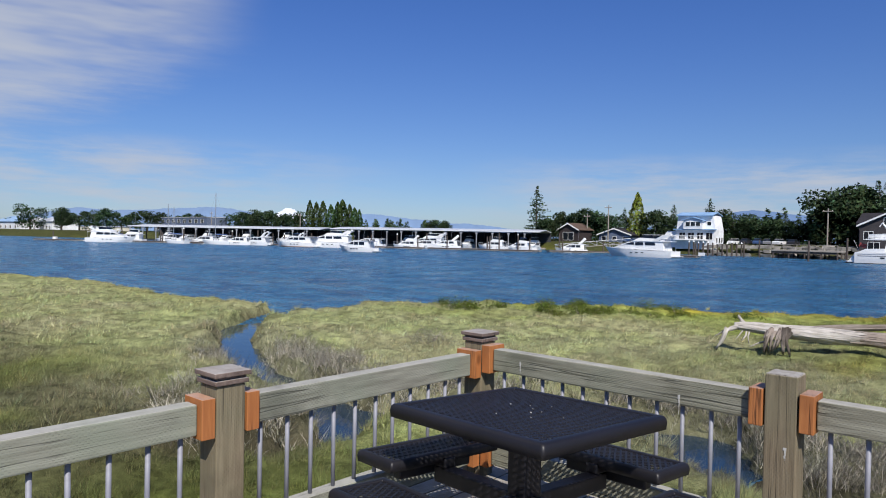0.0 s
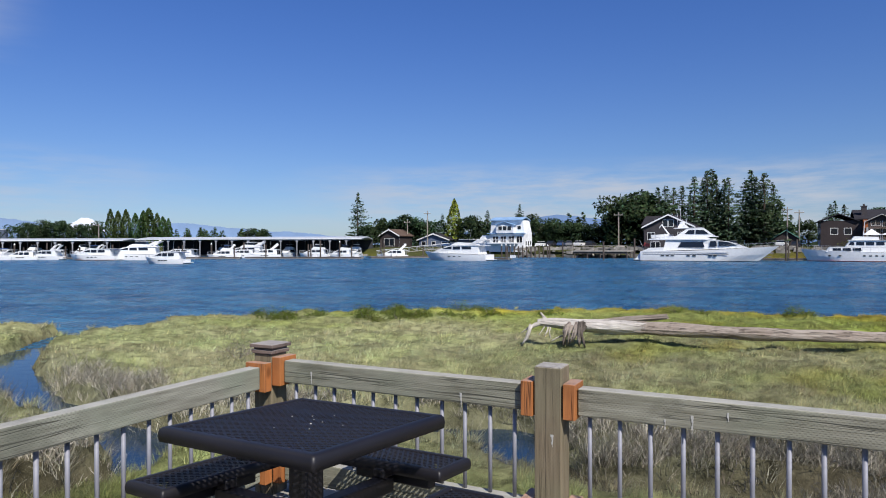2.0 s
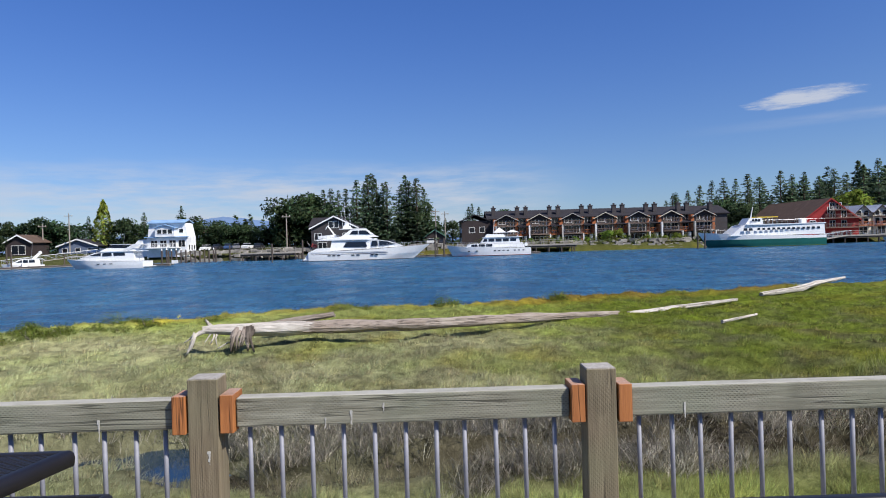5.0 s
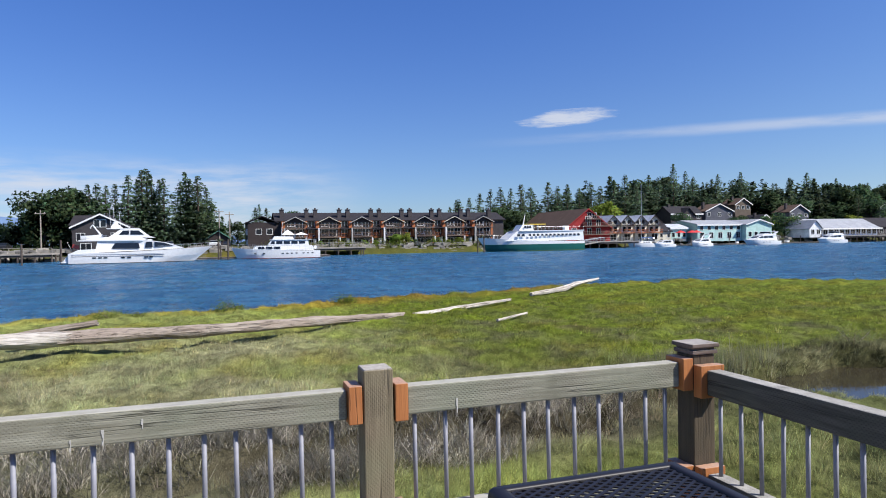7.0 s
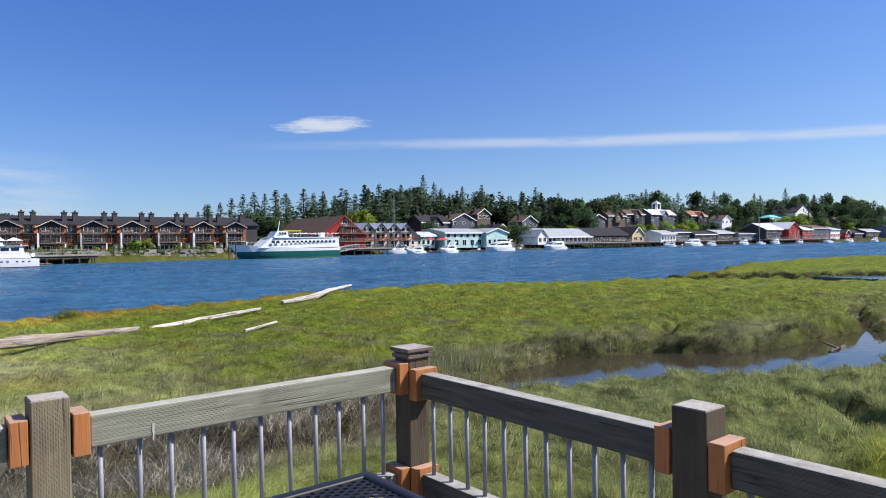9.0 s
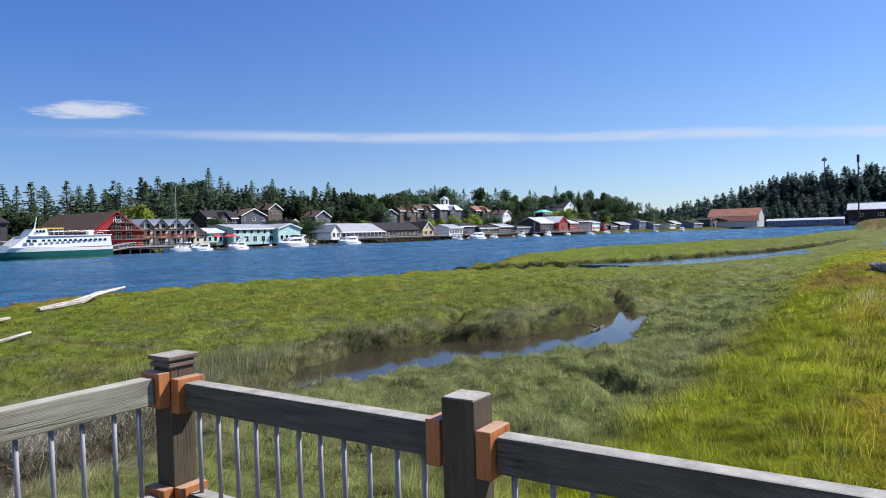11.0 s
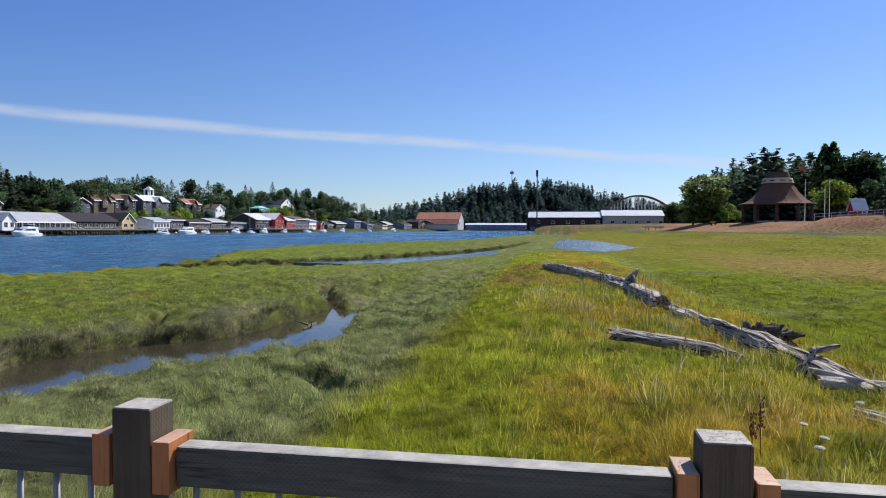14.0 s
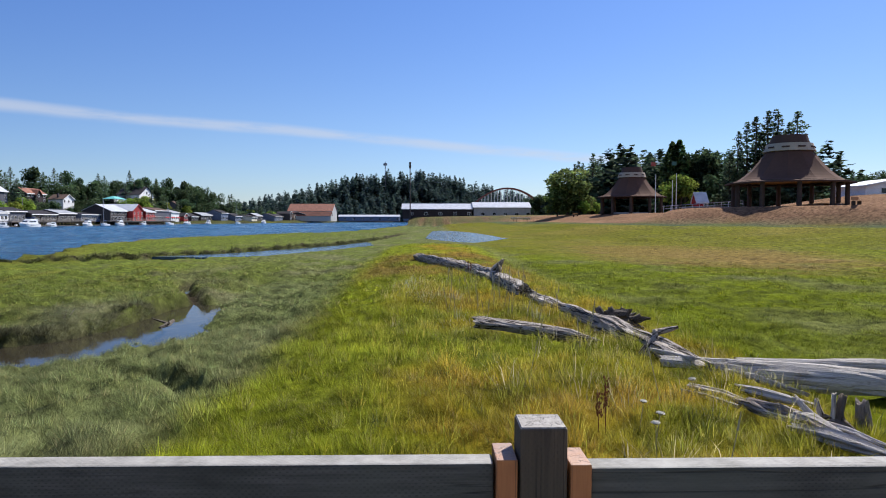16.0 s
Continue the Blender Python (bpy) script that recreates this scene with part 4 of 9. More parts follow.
tall_grass("stand of upright grey-green reeds at the creek's bend", 7.8, 14.6, 10.4, 14.6, 20, 89, 0.5, lambda x, y: smooth01((1.25 - np.hypot(((x - 11.2) * 0.9 + (y - 12.5) * 0.44) / 3.1, ((y - 12.5) * 0.9 - (x - 11.2) * 0.44) / 1.05)) * 2.5) * (water_gap(x, y) > 0.03), ((0.20, 0.20, 0.15), (0.085, 0.10, 0.06)), 0.9)
tall_grass("dark green tussocks on the hummocks beside the creek", 12, 30, 2.5, 9, 7, 83, 0.24, lambda x, y: smooth01(waves(x, y, 84, 2.4) * 1.6 - 0.75), ((0.10, 0.13, 0.045), (0.16, 0.19, 0.07)))
tall_grass("bleached dry stalks arching over the berm's grass", 6.6, 13.5, -4.4, -0.4, 6, 91, 0.44, lambda x, y: 0.7 * smooth01(waves(x, y, 92, 1.8) + 0.35), ((0.58, 0.52, 0.38), (0.42, 0.34, 0.2)), 0.3)
# blades coloured dark to stand in for shadow gaps, scattered by noise
tall_grass("dark green blades standing for shade in the berm's grass", 6.2, 22, -4.4, 1.2, 26, 93, 0.2, lambda x, y: smooth01(waves(x, y, 94, 1.3) * 1.8 - 0.55), ((0.06, 0.085, 0.022), (0.10, 0.12, 0.035)))
# ---- viewing platform ----
XC, YB, BAY, HALF = -1.704, 3.865, 1.83, 0.07
XE = XC + 3 * BAY
TOP, CAP = 0.90, 0.94
RAIL_LO, RAIL_HI = 0.665, 0.80


def turned_box(x0, y0, z0, x1, y1, z1):
    return Geo().box(x0, y0, z0, x1, y1, z1)


def post_thing(x, y, capped, old, top):
    ob = thing("railing_post", "weathered square timber post with a moulded cap" if capped else "weathered square timber railing post with a flat top",
               "post", pose(x, y, 0), "railing posts")
    top = 0.868 if capped else top
    # old picks the copy darkened for the posts on the shaded side
    part("shaft", turned_box(-HALF, -HALF, -0.35, HALF, HALF, top), POST_BROWN_SHADED if old else POST, ob, bevel=0.006)
    if capped:
        c = Geo()
        c.box(-0.082, -0.082, 0.0, 0.082, 0.082, 0.022).box(-0.072, -0.072, 0.022, 0.072, 0.072, 0.036).box(-0.09, -0.09, 0.036, 0.09, 0.09, 0.058)
        part("cap", c, CAPWOOD, ob, "moulded grey timber cap", bevel=0.004, at=pose(0, 0, 0.870))
    else:
        part("end_grain", turned_box(-HALF + 0.004, -HALF + 0.004, top - 0.004, HALF - 0.004, HALF - 0.004, top + 0.003), END_GRAIN, ob, "bleached grey end grain", bevel=0.002)
    return ob


def block(parent, x, y, z0, z1, along):
    """A cedar block that carries a rail's end."""
    a, b = (0.031, 0.0765) if along == "x" else (0.0765, 0.031)
    part("cedar_block", turned_box(-a, -b, z0, a, b, z1), CEDAR, parent, "new orange cedar block", bevel=0.003, at=pose(x, y, 0))


rng = random.Random(7)


def bay(a, b, along, sag):
    """One railing bay between two posts: rails, blocks and pipes."""
    ob = thing("railing_bay", "weathered timber rail with galvanised pipe balusters and cedar end blocks", "railing",
               pose(a[0], a[1], 0), "railing bays")
    sign = 1 if (b[0] - a[0] + b[1] - a[1]) > 0 else -1
    # rails on the east side take the copy darkened for shade
    mat = RAIL_X if along == "x" else RAIL_Y if a[0] < 0 else RAIL_GREY_SHADED
    span = abs(b[0] - a[0] + b[1] - a[1])
    s0, s1 = HALF + 0.008, span - HALF - 0.008

    def put(u0, u1, t, z0, z1):
        lo, hi = min(sign * u0, sign * u1), max(sign * u0, sign * u1)
        return turned_box(lo, -t, z0, hi, t, z1) if along == "x" else turned_box(-t, lo, z0, t, hi, z1)
    part("top_rail", put(s0 + 0.066, s1 - 0.066, 0.044, RAIL_LO + sag, RAIL_HI + sag), mat, ob, bevel=0.007)
    part("bottom_rail", put(s0 + 0.066, s1 - 0.066, 0.044, 0.10, 0.235), mat, ob, bevel=0.007)
    for u in (s0 + 0.031, s1 - 0.031):
        for z0, z1 in ((RAIL_LO - 0.018 + sag, RAIL_HI + 0.022 + sag), (0.085, 0.265)):
            x, y = (sign * u, 0) if along == "x" else (0, sign * u)
            block(ob, x, y, z0, z1, along)
    pipe = mesh_of(Geo().rod((0, 0, 0.225), (0, 0, RAIL_LO + sag + 0.01), 0.0108, n=12), GALV, smooth=True, name="baluster")
    for k in range(11):
        u = sign * (0.2 + k * (span - 0.4) / 10 + rng.uniform(-0.008, 0.008))
        part("baluster", pipe, None, ob, at=pose(u if along == "x" else 0, 0 if along == "x" else u, 0, rng.uniform(-0.3, 0.3), rng.uniform(-0.3, 0.3)))
    return ob


nodes = {"A2": (XC, YB - 2 * BAY), "A1": (XC, YB - BAY), "C1": (XC, YB), "B1": (XC + BAY, YB), "B2": (XC + 2 * BAY, YB),
         "C2": (XE, YB), "D1": (XE, YB - BAY + 0.045), "D2": (XE, YB - 2 * BAY), "D3": (XE, YB - 3 * BAY), "A3": (XC, YB - 3 * BAY)}
for key, (x, y) in nodes.items():
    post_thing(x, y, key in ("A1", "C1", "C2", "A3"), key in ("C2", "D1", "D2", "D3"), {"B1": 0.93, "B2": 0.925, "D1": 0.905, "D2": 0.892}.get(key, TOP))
for a, b, lift in (("A2", "A1", 0.0), ("A1", "C1", 0.0), ("C1", "B1", 0.033), ("B1", "B2", 0.034), ("B2", "C2", 0.03), ("D1", "C2", -0.004), ("D2", "D1", -0.02), ("D3", "D2", -0.036), ("A3", "A2", 0.0)):
    bay(nodes[a], nodes[b], "x" if nodes[a][1] == nodes[b][1] else "y", lift)

# deck boards, rim and joists
deck = thing("deck", "weathered timber deck of the viewing platform", "deck", pose(0, 0, 0), kind="structure")
board = mesh_of(Geo().box(-0.068, -2.9, -0.038, 0.068, 4.06, 0.0), DECKING, bevel=0.004, name="deck_board")
k = 0
x = XC - 0.14
while x < XE + 0.16:
    part("deck_board", board, None, deck, at=pose(x + 0.07, 0, rng.uniform(-0.001, 0.001)))
    x += 0.1425
rim = Geo().box(XC - 0.2, 4.065, -0.28, XE + 0.2, 4.11, 0.0).box(XC - 0.2, -2.95, -0.28, XE + 0.2, -2.905, 0.0)
rim.box(XC - 0.2, -2.9, -0.28, XC - 0.155, 4.06, 0.0).box(XE + 0.165, -2.9, -0.28, XE + 0.21, 4.06, 0.0)
part("rim_joist", rim, DECKING, deck, bevel=0.004)
for jx in (XC, XC + 1.83, XC + 3.66, XE):
    part("support_post", Geo().box(jx - 0.09, 3.6, -2.0, jx + 0.09, 3.78, -0.04), POST, deck)
    part("support_post", Geo().box(jx - 0.09, -2.0, -1.4, jx + 0.09, -1.8, -0.04), POST, deck)


# ---- expanded-metal picnic tables ----
def rounded(x0, y0, x1, y1, r, n=5):
    pts = []
    for cx, cy, a in ((x1 - r, y0 + r, -90), (x1 - r, y1 - r, 0), (x0 + r, y1 - r, 90), (x0 + r, y0 + r, 180)):
        pts += [(cx + r * math.cos(radians(a + 90 * i / n)), cy + r * math.sin(radians(a + 90 * i / n))) for i in range(n + 1)]
    return pts


def lattice(hx, hy, z, pitch, bar, thick):
    """Diamond mesh of crossing bars, clipped to a rectangle."""
    g = Geo()
    for slope in (1, -1):
        d = Vector((math.cos(radians(33)), slope * math.sin(radians(33)), 0))
        nrm = Vector((-d.y, d.x, 0))
        reach = abs(nrm.x) * hx + abs(nrm.y) * hy
        k = -int(reach / pitch)
        while k * pitch < reach:
            o = nrm * (k * pitch)
            t0, t1 = -9.0, 9.0
            for c, e, h in ((o.x, d.x, hx), (o.y, d.y, hy)):
                a, b = (-h - c) / e, (h - c) / e
                t0, t1 = max(t0, min(a, b)), min(t1, max(a, b))
            if t1 - t0 > 0.02:
                p, q, w = o + d * t0, o + d * t1, nrm * bar
                zz = z + slope * 0.0006
                vs = [p - w, q - w, q + w, p + w]
                g.add([(v.x, v.y, zz) for v in vs] + [(v.x, v.y, zz - thick) for v in vs],
                      [(0, 1, 2, 3), (7, 6, 5, 4), (0, 1, 5, 4), (1, 2, 6, 5), (2, 3, 7, 6), (3, 0, 4, 7)])
            k += 1
    return g


def rim_band(hx, hy, r, wide, deep, z):
    g = Geo()
    prof = [(0, 0), (wide * 0.3, 0.004), (wide * 0.82, 0.003), (wide, -0.007), (wide + 0.003, -deep * 0.5), (wide, -deep), (wide - 0.01, -deep)]
    rings = []
    for off, dz in prof:
        rings.append([(x, y, z + dz) for x, y in rounded(-hx - off, -hy - off, hx + off, hy + off, r + 0.2 * off)])
    n = len(rings[0])
    vs = [p for ring in rings for p in ring]
    fs = [(j * n + i, j * n + (i + 1) % n, (j + 1) * n + (i + 1) % n, (j + 1) * n + i) for j in range(len(rings) - 1) for i in range(n)]
    last = (len(rings) - 1) * n
    fs += [(last + i, last + (i + 1) % n, (i + 1) % n, i) for i in range(n)]
    return g.add(vs, fs)


def picnic_table(at, hx, hy, marks):
    ob = thing("picnic_table", "black plastic-coated metal mesh picnic table with four attached seats", "table", at, "picnic tables")
    top = part("tabletop", lattice(hx - 0.032, hy - 0.032, 0.752, 0.027, 0.0050, 0.004), COATED, ob)
    tagged(top, kind="stuff")
    part("rim", rim_band(hx - 0.05, hy - 0.05, 0.004, 0.05, 0.055, 0.754), COATED, top, smooth=True)
    part("cross_brace", Geo().box(-0.37, -0.02, 0.67, 0.37, 0.02, 0.715).box(-0.02, -0.37, 0.67, 0.02, -0.021, 0.715).box(-0.02, 0.021, 0.67, 0.02, 0.37, 0.715), COATED, top)
    part("pedestal", Geo().box(-0.055, -0.055, 0.05, 0.055, 0.055, 0.70), COATED, ob, bevel=0.008)
    part("base_plate", Geo().box(-0.2, -0.2, 0.0, 0.2, 0.2, 0.012), COATED, ob, bevel=0.003)
    for k in range(4):
        turn = pose(0, 0, 0, 0, 0, 90 * k)
        arm = Geo()
        arm.box(0.05, -0.04, 0.30, 0.58, 0.04, 0.38).box(0.50, -0.035, 0.38, 0.60, 0.035, 0.43).box(0.53, -0.3, 0.405, 0.60, 0.3, 0.436)
        part("seat_arm", arm, COATED, ob, bevel=0.008, at=turn)
        part("seat_bracket", Geo().box(0.605, -0.24, 0.335, 0.665, 0.24, 0.452), COATED, ob, bevel=0.008, at=turn)
        seat = part("seat", lattice(0.125, 0.345, 0.458, 0.027, 0.0050, 0.004), COATED, ob, at=turn @ pose(0.66, 0, 0))
        tagged(seat, kind="stuff")
        part("rim", rim_band(0.105, 0.325, 0.005, 0.04, 0.05, 0.460), COATED, seat, smooth=True)
    for mx, my, s in marks:
        s *= 0.6
        pts = [(mx + s * (0.6 + 0.5 * rng.random()) * math.cos(a), my + s * (0.6 + 0.5 * rng.random()) * math.sin(a)) for a in np.linspace(0, 5.6, 9)]
        part("bird_dropping", Geo().slab(pts, 0.7535, 0.757), DROPPING, top, "dried white bird dropping")
    return ob


picnic_table(pose(-0.70, 2.95, 0.002, -2.2, -2.17, -6.7), 0.462, 0.424, [(0.05, -0.02, 0.008), (-0.06, 0.1, 0.006), (0.12, -0.1, 0.004), (-0.14, 0.05, 0.006), (0.02, 0.16, 0.005), (0.2, 0.02, 0.004), (-0.03, -0.16, 0.005), (0.07, 0.03, 0.004), (0.0, 0.05, 0.004)])
picnic_table(pose(2.378, 2.215, 0), 0.342, 0.46, [(0.1, 0.1, 0.008)])

# bird droppings on the rails
for x, y, z, w, h, out in ((-0.36, YB, 0.72, 0.009, 0.10, -1), (-1.35, YB, 0.75, 0.008, 0.07, -1), (0.80, YB, 0.73, 0.01, 0.08, -1), (0.68, YB, 0.70, 0.007, 0.06, -1),
                           (0.95, YB, 0.76, 0.007, 0.04, -1), (2.35, YB, 0.72, 0.008, 0.09, -1), (0.15, YB, 0.60, 0.012, 0.06, -1)):
    z += 0.032 if z > 0.65 else 0.0
    d = 0.0455 if z > 0.65 else 0.0708
    g = Geo()
    for i in range(5):
        g.box(x - w * (1 - i * 0.17) * 0.5 + rng.uniform(-0.003, 0.003), y - d - 0.0015, z - h * (i + 1) / 5, x + w * (1 - i * 0.17) * 0.5, y - d + 0.001, z - h * i / 5)
    tagged(part("bird_dropping", g, DROPPING, None, "dried white bird dropping run down the timber"), category="stain")

# ---- trees and shrubs ----
def leaf_material(name):
    m, nt, p, vec = material(name, (0.1, 0.15, 0.05), 0.7)
    att = nt.nodes.new("ShaderNodeAttribute")
    att.attribute_name = "tint"
    info = nt.nodes.new("ShaderNodeObjectInfo")
    hue = nt.nodes.new("ShaderNodeHueSaturation")
    link(nt, calc(nt, "ADD", calc(nt, "MULTIPLY", info.outputs["Random"], 0.05), 0.475), hue.inputs["Hue"])
    link(nt, calc(nt, "ADD", calc(nt, "MULTIPLY", info.outputs["Random"], 0.8), 2.0), hue.inputs["Value"])
    link(nt, att.outputs["Color"], hue.inputs["Color"])
    link(nt, hue.outputs[0], p.inputs["Base Color"])
    p.inputs["Specular IOR Level"].default_value = 0.0
    tr = nt.nodes.new("ShaderNodeBsdfTranslucent")
    link(nt, hue.outputs[0], tr.inputs["Color"])
    mx = nt.nodes.new("ShaderNodeMixShader")
    mx.inputs[0].default_value = 0.5
    link(nt, p.outputs[0], mx.inputs[1])
    link(nt, tr.outputs[0], mx.inputs[2])
    link(nt, mx.outputs[0], nt.nodes["Material Output"].inputs["Surface"])
    return m


LEAF = leaf_material("tree_foliage")
BARK = painted("tree_bark", (0.085, 0.06, 0.045), 0.9, 0.3, 3, 0, 14)


def leaves(centres, size, colour, rng, flat=0.5, tris=1):
    """Random small triangles round the given places."""
    n = len(centres)
    a = rng.normal(size=(n, 3))
    a[:, 2] *= flat
    a /= np.linalg.norm(a, axis=1)[:, None] + 1e-9
    b = np.cross(a, rng.normal(size=(n, 3)))
    b /= np.linalg.norm(b, axis=1)[:, None] + 1e-9
    s = size * rng.uniform(0.6, 1.5, (n, 1))
    v = np.stack([centres - a * s, centres + a * s * 0.7 + b * s * 0.55, centres + a * s * 0.6 - b * s * 0.6], 1).reshape(-1, 3)
    f = np.arange(3 * n).reshape(-1, 3)
    c = np.repeat(np.array(colour)[None] * rng.uniform(0.6, 1.4, (n, 1)) * rng.uniform(0.88, 1.12, (n, 3)), 3, 0)
    return v, f, c


def crown_conifer(seed, ragged=1.0, colour=(0.056, 0.080, 0.038), width=0.21, base=0.1):
    """A unit-high conifer crown: uneven whorls of drooping boughs set with needle sprays, with gaps between them."""
    rng = np.random.RandomState(seed)
    pts, sizes = [], []
    z = base
    lean = rng.uniform(0, 6.283)
    while z < 0.985:
        reach = width * (1 - z) ** 0.78 * rng.uniform(1 - 0.42 * ragged, 1.15) + 0.008
        for k in range(rng.randint(6, 10)):
            a = rng.uniform(0, 6.283)
            length = reach * (1 - 0.5 * ragged * rng.rand() ** 1.8) * (1 + 0.16 * ragged * math.cos(a - lean))
            m = max(4, int(22 * length / width))
            u = np.sqrt(rng.rand(m))
            drop = (-0.42 * u + 0.3 * u * u) * length
            side = rng.normal(0, 0.13, m) * length * (1.15 - u)
            r = u * length
            pts.append(np.stack([r * math.cos(a) - side * math.sin(a), r * math.sin(a) + side * math.cos(a), z + drop + rng.normal(0, 0.004, m)], 1))
            sizes.append(np.full((m, 1), 0.022 * (0.5 + 0.5 * (1 - z) ** 0.7)))
        z += rng.uniform(0.018, 0.04) * (1.2 - 0.6 * z)
    return leaves(np.concatenate(pts), np.concatenate(sizes), colour, rng, 0.3)


def crown_round(seed, n=2600, colour=(0.046, 0.072, 0.031), wide=0.36, low=0.12, lobes=16, size=0.02):
    """A unit-high broadleaf crown built from uneven lobes of leaves."""
    rng = np.random.RandomState(seed)
    pts = []
    for k in range(lobes):
        t = rng.rand()
        zc = low + 0.16 + (0.84 - low - 0.1) * t
        reach = wide * math.sin(math.pi * (0.22 + 0.62 * t)) * 0.78
        a = rng.uniform(0, 6.283)
        c = np.array([reach * rng.rand() ** 0.5 * math.cos(a), reach * rng.rand() ** 0.5 * math.sin(a), zc])
        s = wide * rng.uniform(0.26, 0.46)
        d = rng.normal(size=(n // lobes, 3))
        d /= np.linalg.norm(d, axis=1)[:, None]
        pts.append(c + d * s * (0.55 + 0.45 * rng.rand(n // lobes, 1)) * np.array([1, 1, 0.72]))
    p = np.concatenate(pts)
    p = p[(p[:, 2] < 1.0) & (p[:, 2] > low * 0.6)]
    return leaves(p, size, colour, rng, 0.8)


def crown_column(seed, colour, wide, base=0.04, n=2200, size=0.017, power=0.6):
    """A narrow poplar or cypress crown."""
    rng = np.random.RandomState(seed)
    z = base + (1 - base) * rng.rand(n) ** 1.15
    t = (z - base) / (1 - base)
    r = wide * np.sin(np.pi * np.clip(0.12 + 0.88 * t, 0, 1) ** power) ** 0.7 * (0.7 + 0.3 * np.sqrt(rng.rand(n)))
    a = rng.uniform(0, 6.283, n)
    r = r * (1 + 0.25 * np.sin(3 * a + 14 * z) * np.sin(23 * z))
    return leaves(np.stack([r * np.cos(a), r * np.sin(a), z], 1), size, colour, rng, 2.0)


def trunk_geo(top, r, seed, limbs=5, low=0.25):
    rng = random.Random(seed)
    g = Geo()
    x = y = 0.0
    steps = 6
    for i in range(steps):
        nx_, ny_ = x + rng.uniform(-0.008, 0.008), y + rng.uniform(-0.008, 0.008)
        g.rod((x, y, top * i / steps - 0.02), (nx_, ny_, top * (i + 1) / steps), r * (1 - 0.8 * i / steps), r * (1 - 0.8 * (i + 1) / steps), 7)
        x, y = nx_, ny_
    for i in range(limbs):
        z = low + (top - low) * (i + 0.5) / limbs * 0.9
        a = rng.uniform(0, 6.283)
        g.rod((0, 0, z), (0.16 * math.cos(a), 0.16 * math.sin(a), z + rng.uniform(0.06, 0.14)), r * 0.4, r * 0.12, 5)
    return g


def crown_normals(v, mid=0.45):
    """Normals that follow the crown's outline, so that it shades as a mass."""
    r = np.random.RandomState(3)
    d = v - np.array([0, 0, mid]) * np.array([1, 1, 1])
    d = d / (np.abs(v).max(0) + 1e-6)
    d[:, 2] = d[:, 2] * 0.7 + 0.25
    d = d + np.repeat(r.normal(0, 0.32, (len(v) // 3, 3)), 3, 0)
    return d / (np.linalg.norm(d, axis=1)[:, None] + 1e-9)


def kind_of_tree(crown, top, r, seed, limbs, low):
    v, f, c = crown
    return raw_mesh("crown", v, f, LEAF, np.clip(c, 0, 1), True, crown_normals(v)), mesh_of(trunk_geo(top, r, seed, limbs, low), BARK, name="trunk")


TREES = {
    "c": [kind_of_tree(crown_conifer(41 + i, 0.65 + 0.2 * i, (0.060, 0.088, 0.054), width=0.30 + 0.03 * i, base=0.04 + 0.03 * i), 0.95, 0.018, i, 0, 0.2) for i in range(4)],
    "d": [kind_of_tree(crown_round(51 + i, 2300, (0.034, 0.054, 0.028), wide=0.46 + 0.06 * i, low=0.0, lobes=20, size=0.032), 0.7, 0.03, i, 6, 0.2) for i in range(4)],
    "p": [kind_of_tree(crown_column(61 + i, (0.05, 0.08, 0.03), 0.15, 0.03, 2600, 0.022, 0.8), 0.85, 0.016, i, 3, 0.2) for i in range(2)],
    "y": [kind_of_tree(crown_column(71, (0.15, 0.16, 0.035), 0.20, 0.03, 3000, 0.02, 0.42), 0.8, 0.02, 3, 2, 0.2)],
    "m": [kind_of_tree(crown_round(86 + i, 3200, (0.085, 0.118, 0.04), 0.44, 0.0, 22, 0.028), 0.65, 0.025, i, 6, 0.15) for i in range(2)],
    "g": [kind_of_tree(crown_round(81 + i, wide=0.48, low=0.02, colour=(0.11, 0.15, 0.03), size=0.03), 0.6, 0.025, i, 5, 0.15) for i in range(2)],
}
TREE_LABEL = {"c": ("conifer_tree", "dark green conifer with drooping ragged boughs on the far shore"), "d": ("broadleaf_tree", "green broadleaf tree with an uneven crown"),
              "p": ("poplar_tree", "tall narrow green poplar in a row"), "y": ("cypress_tree", "dense yellow-green pointed cypress tree"),
              "m": ("broadleaf_tree", "sunlit mid-green broadleaf tree beside the pavilions"),
              "g": ("leafy_shrub", "bright yellow-green rounded leafy tree")}
rng = random.Random(11)


def tree(kind, x, y, top, wide=1.0):
    z = float(height(x, y)) - 0.2
    h = max(1.5, top - z)
    crown, trunk = rng.choice(TREES[kind])
    name, label = TREE_LABEL[kind]
    ob = thing(name, label, "tree", pose(x, y, z, 0, 0, rng.uniform(0, 360)), "trees of the shore")
    limit = min(1.0, 14.0 / h) if kind in "dgm" else 1.0
    ob.scale = (h * wide * max(limit, 0.6), h * wide * max(limit, 0.6), h)
    part("trunk", trunk, None, ob)
    part("crown", crown, None, ob)
    return ob


WEST = [('d', -378, 112, 14.2), ('d', -432, 118, 7.7), ('d', -335, 112, 11.6), ('d', -352, 118, 10.6), ('d', -330, 118, 11.1), ('d', -314, 118, 10.4), ('d', -299, 118, 10.9), ('d', -284, 118, 9.8), ('d', -271, 118, 9.0), ('d', -260, 118, 9.3), ('d', -482, 230, 15.1), ('d', -465, 230, 14.2), ('d', -448, 230, 16.0), ('d', -431, 230, 13.9), ('d', -413, 230, 13.0), ('d', -382, 230, 15.3), ('d', -374, 230, 15.9), ('d', -364, 230, 16.8), ('d', -353, 230, 16.0), ('d', -344, 230, 15.2), ('d', -332, 230, 14.4), ('d', -321, 230, 14.9), ('d', -316, 230, 12.9)]
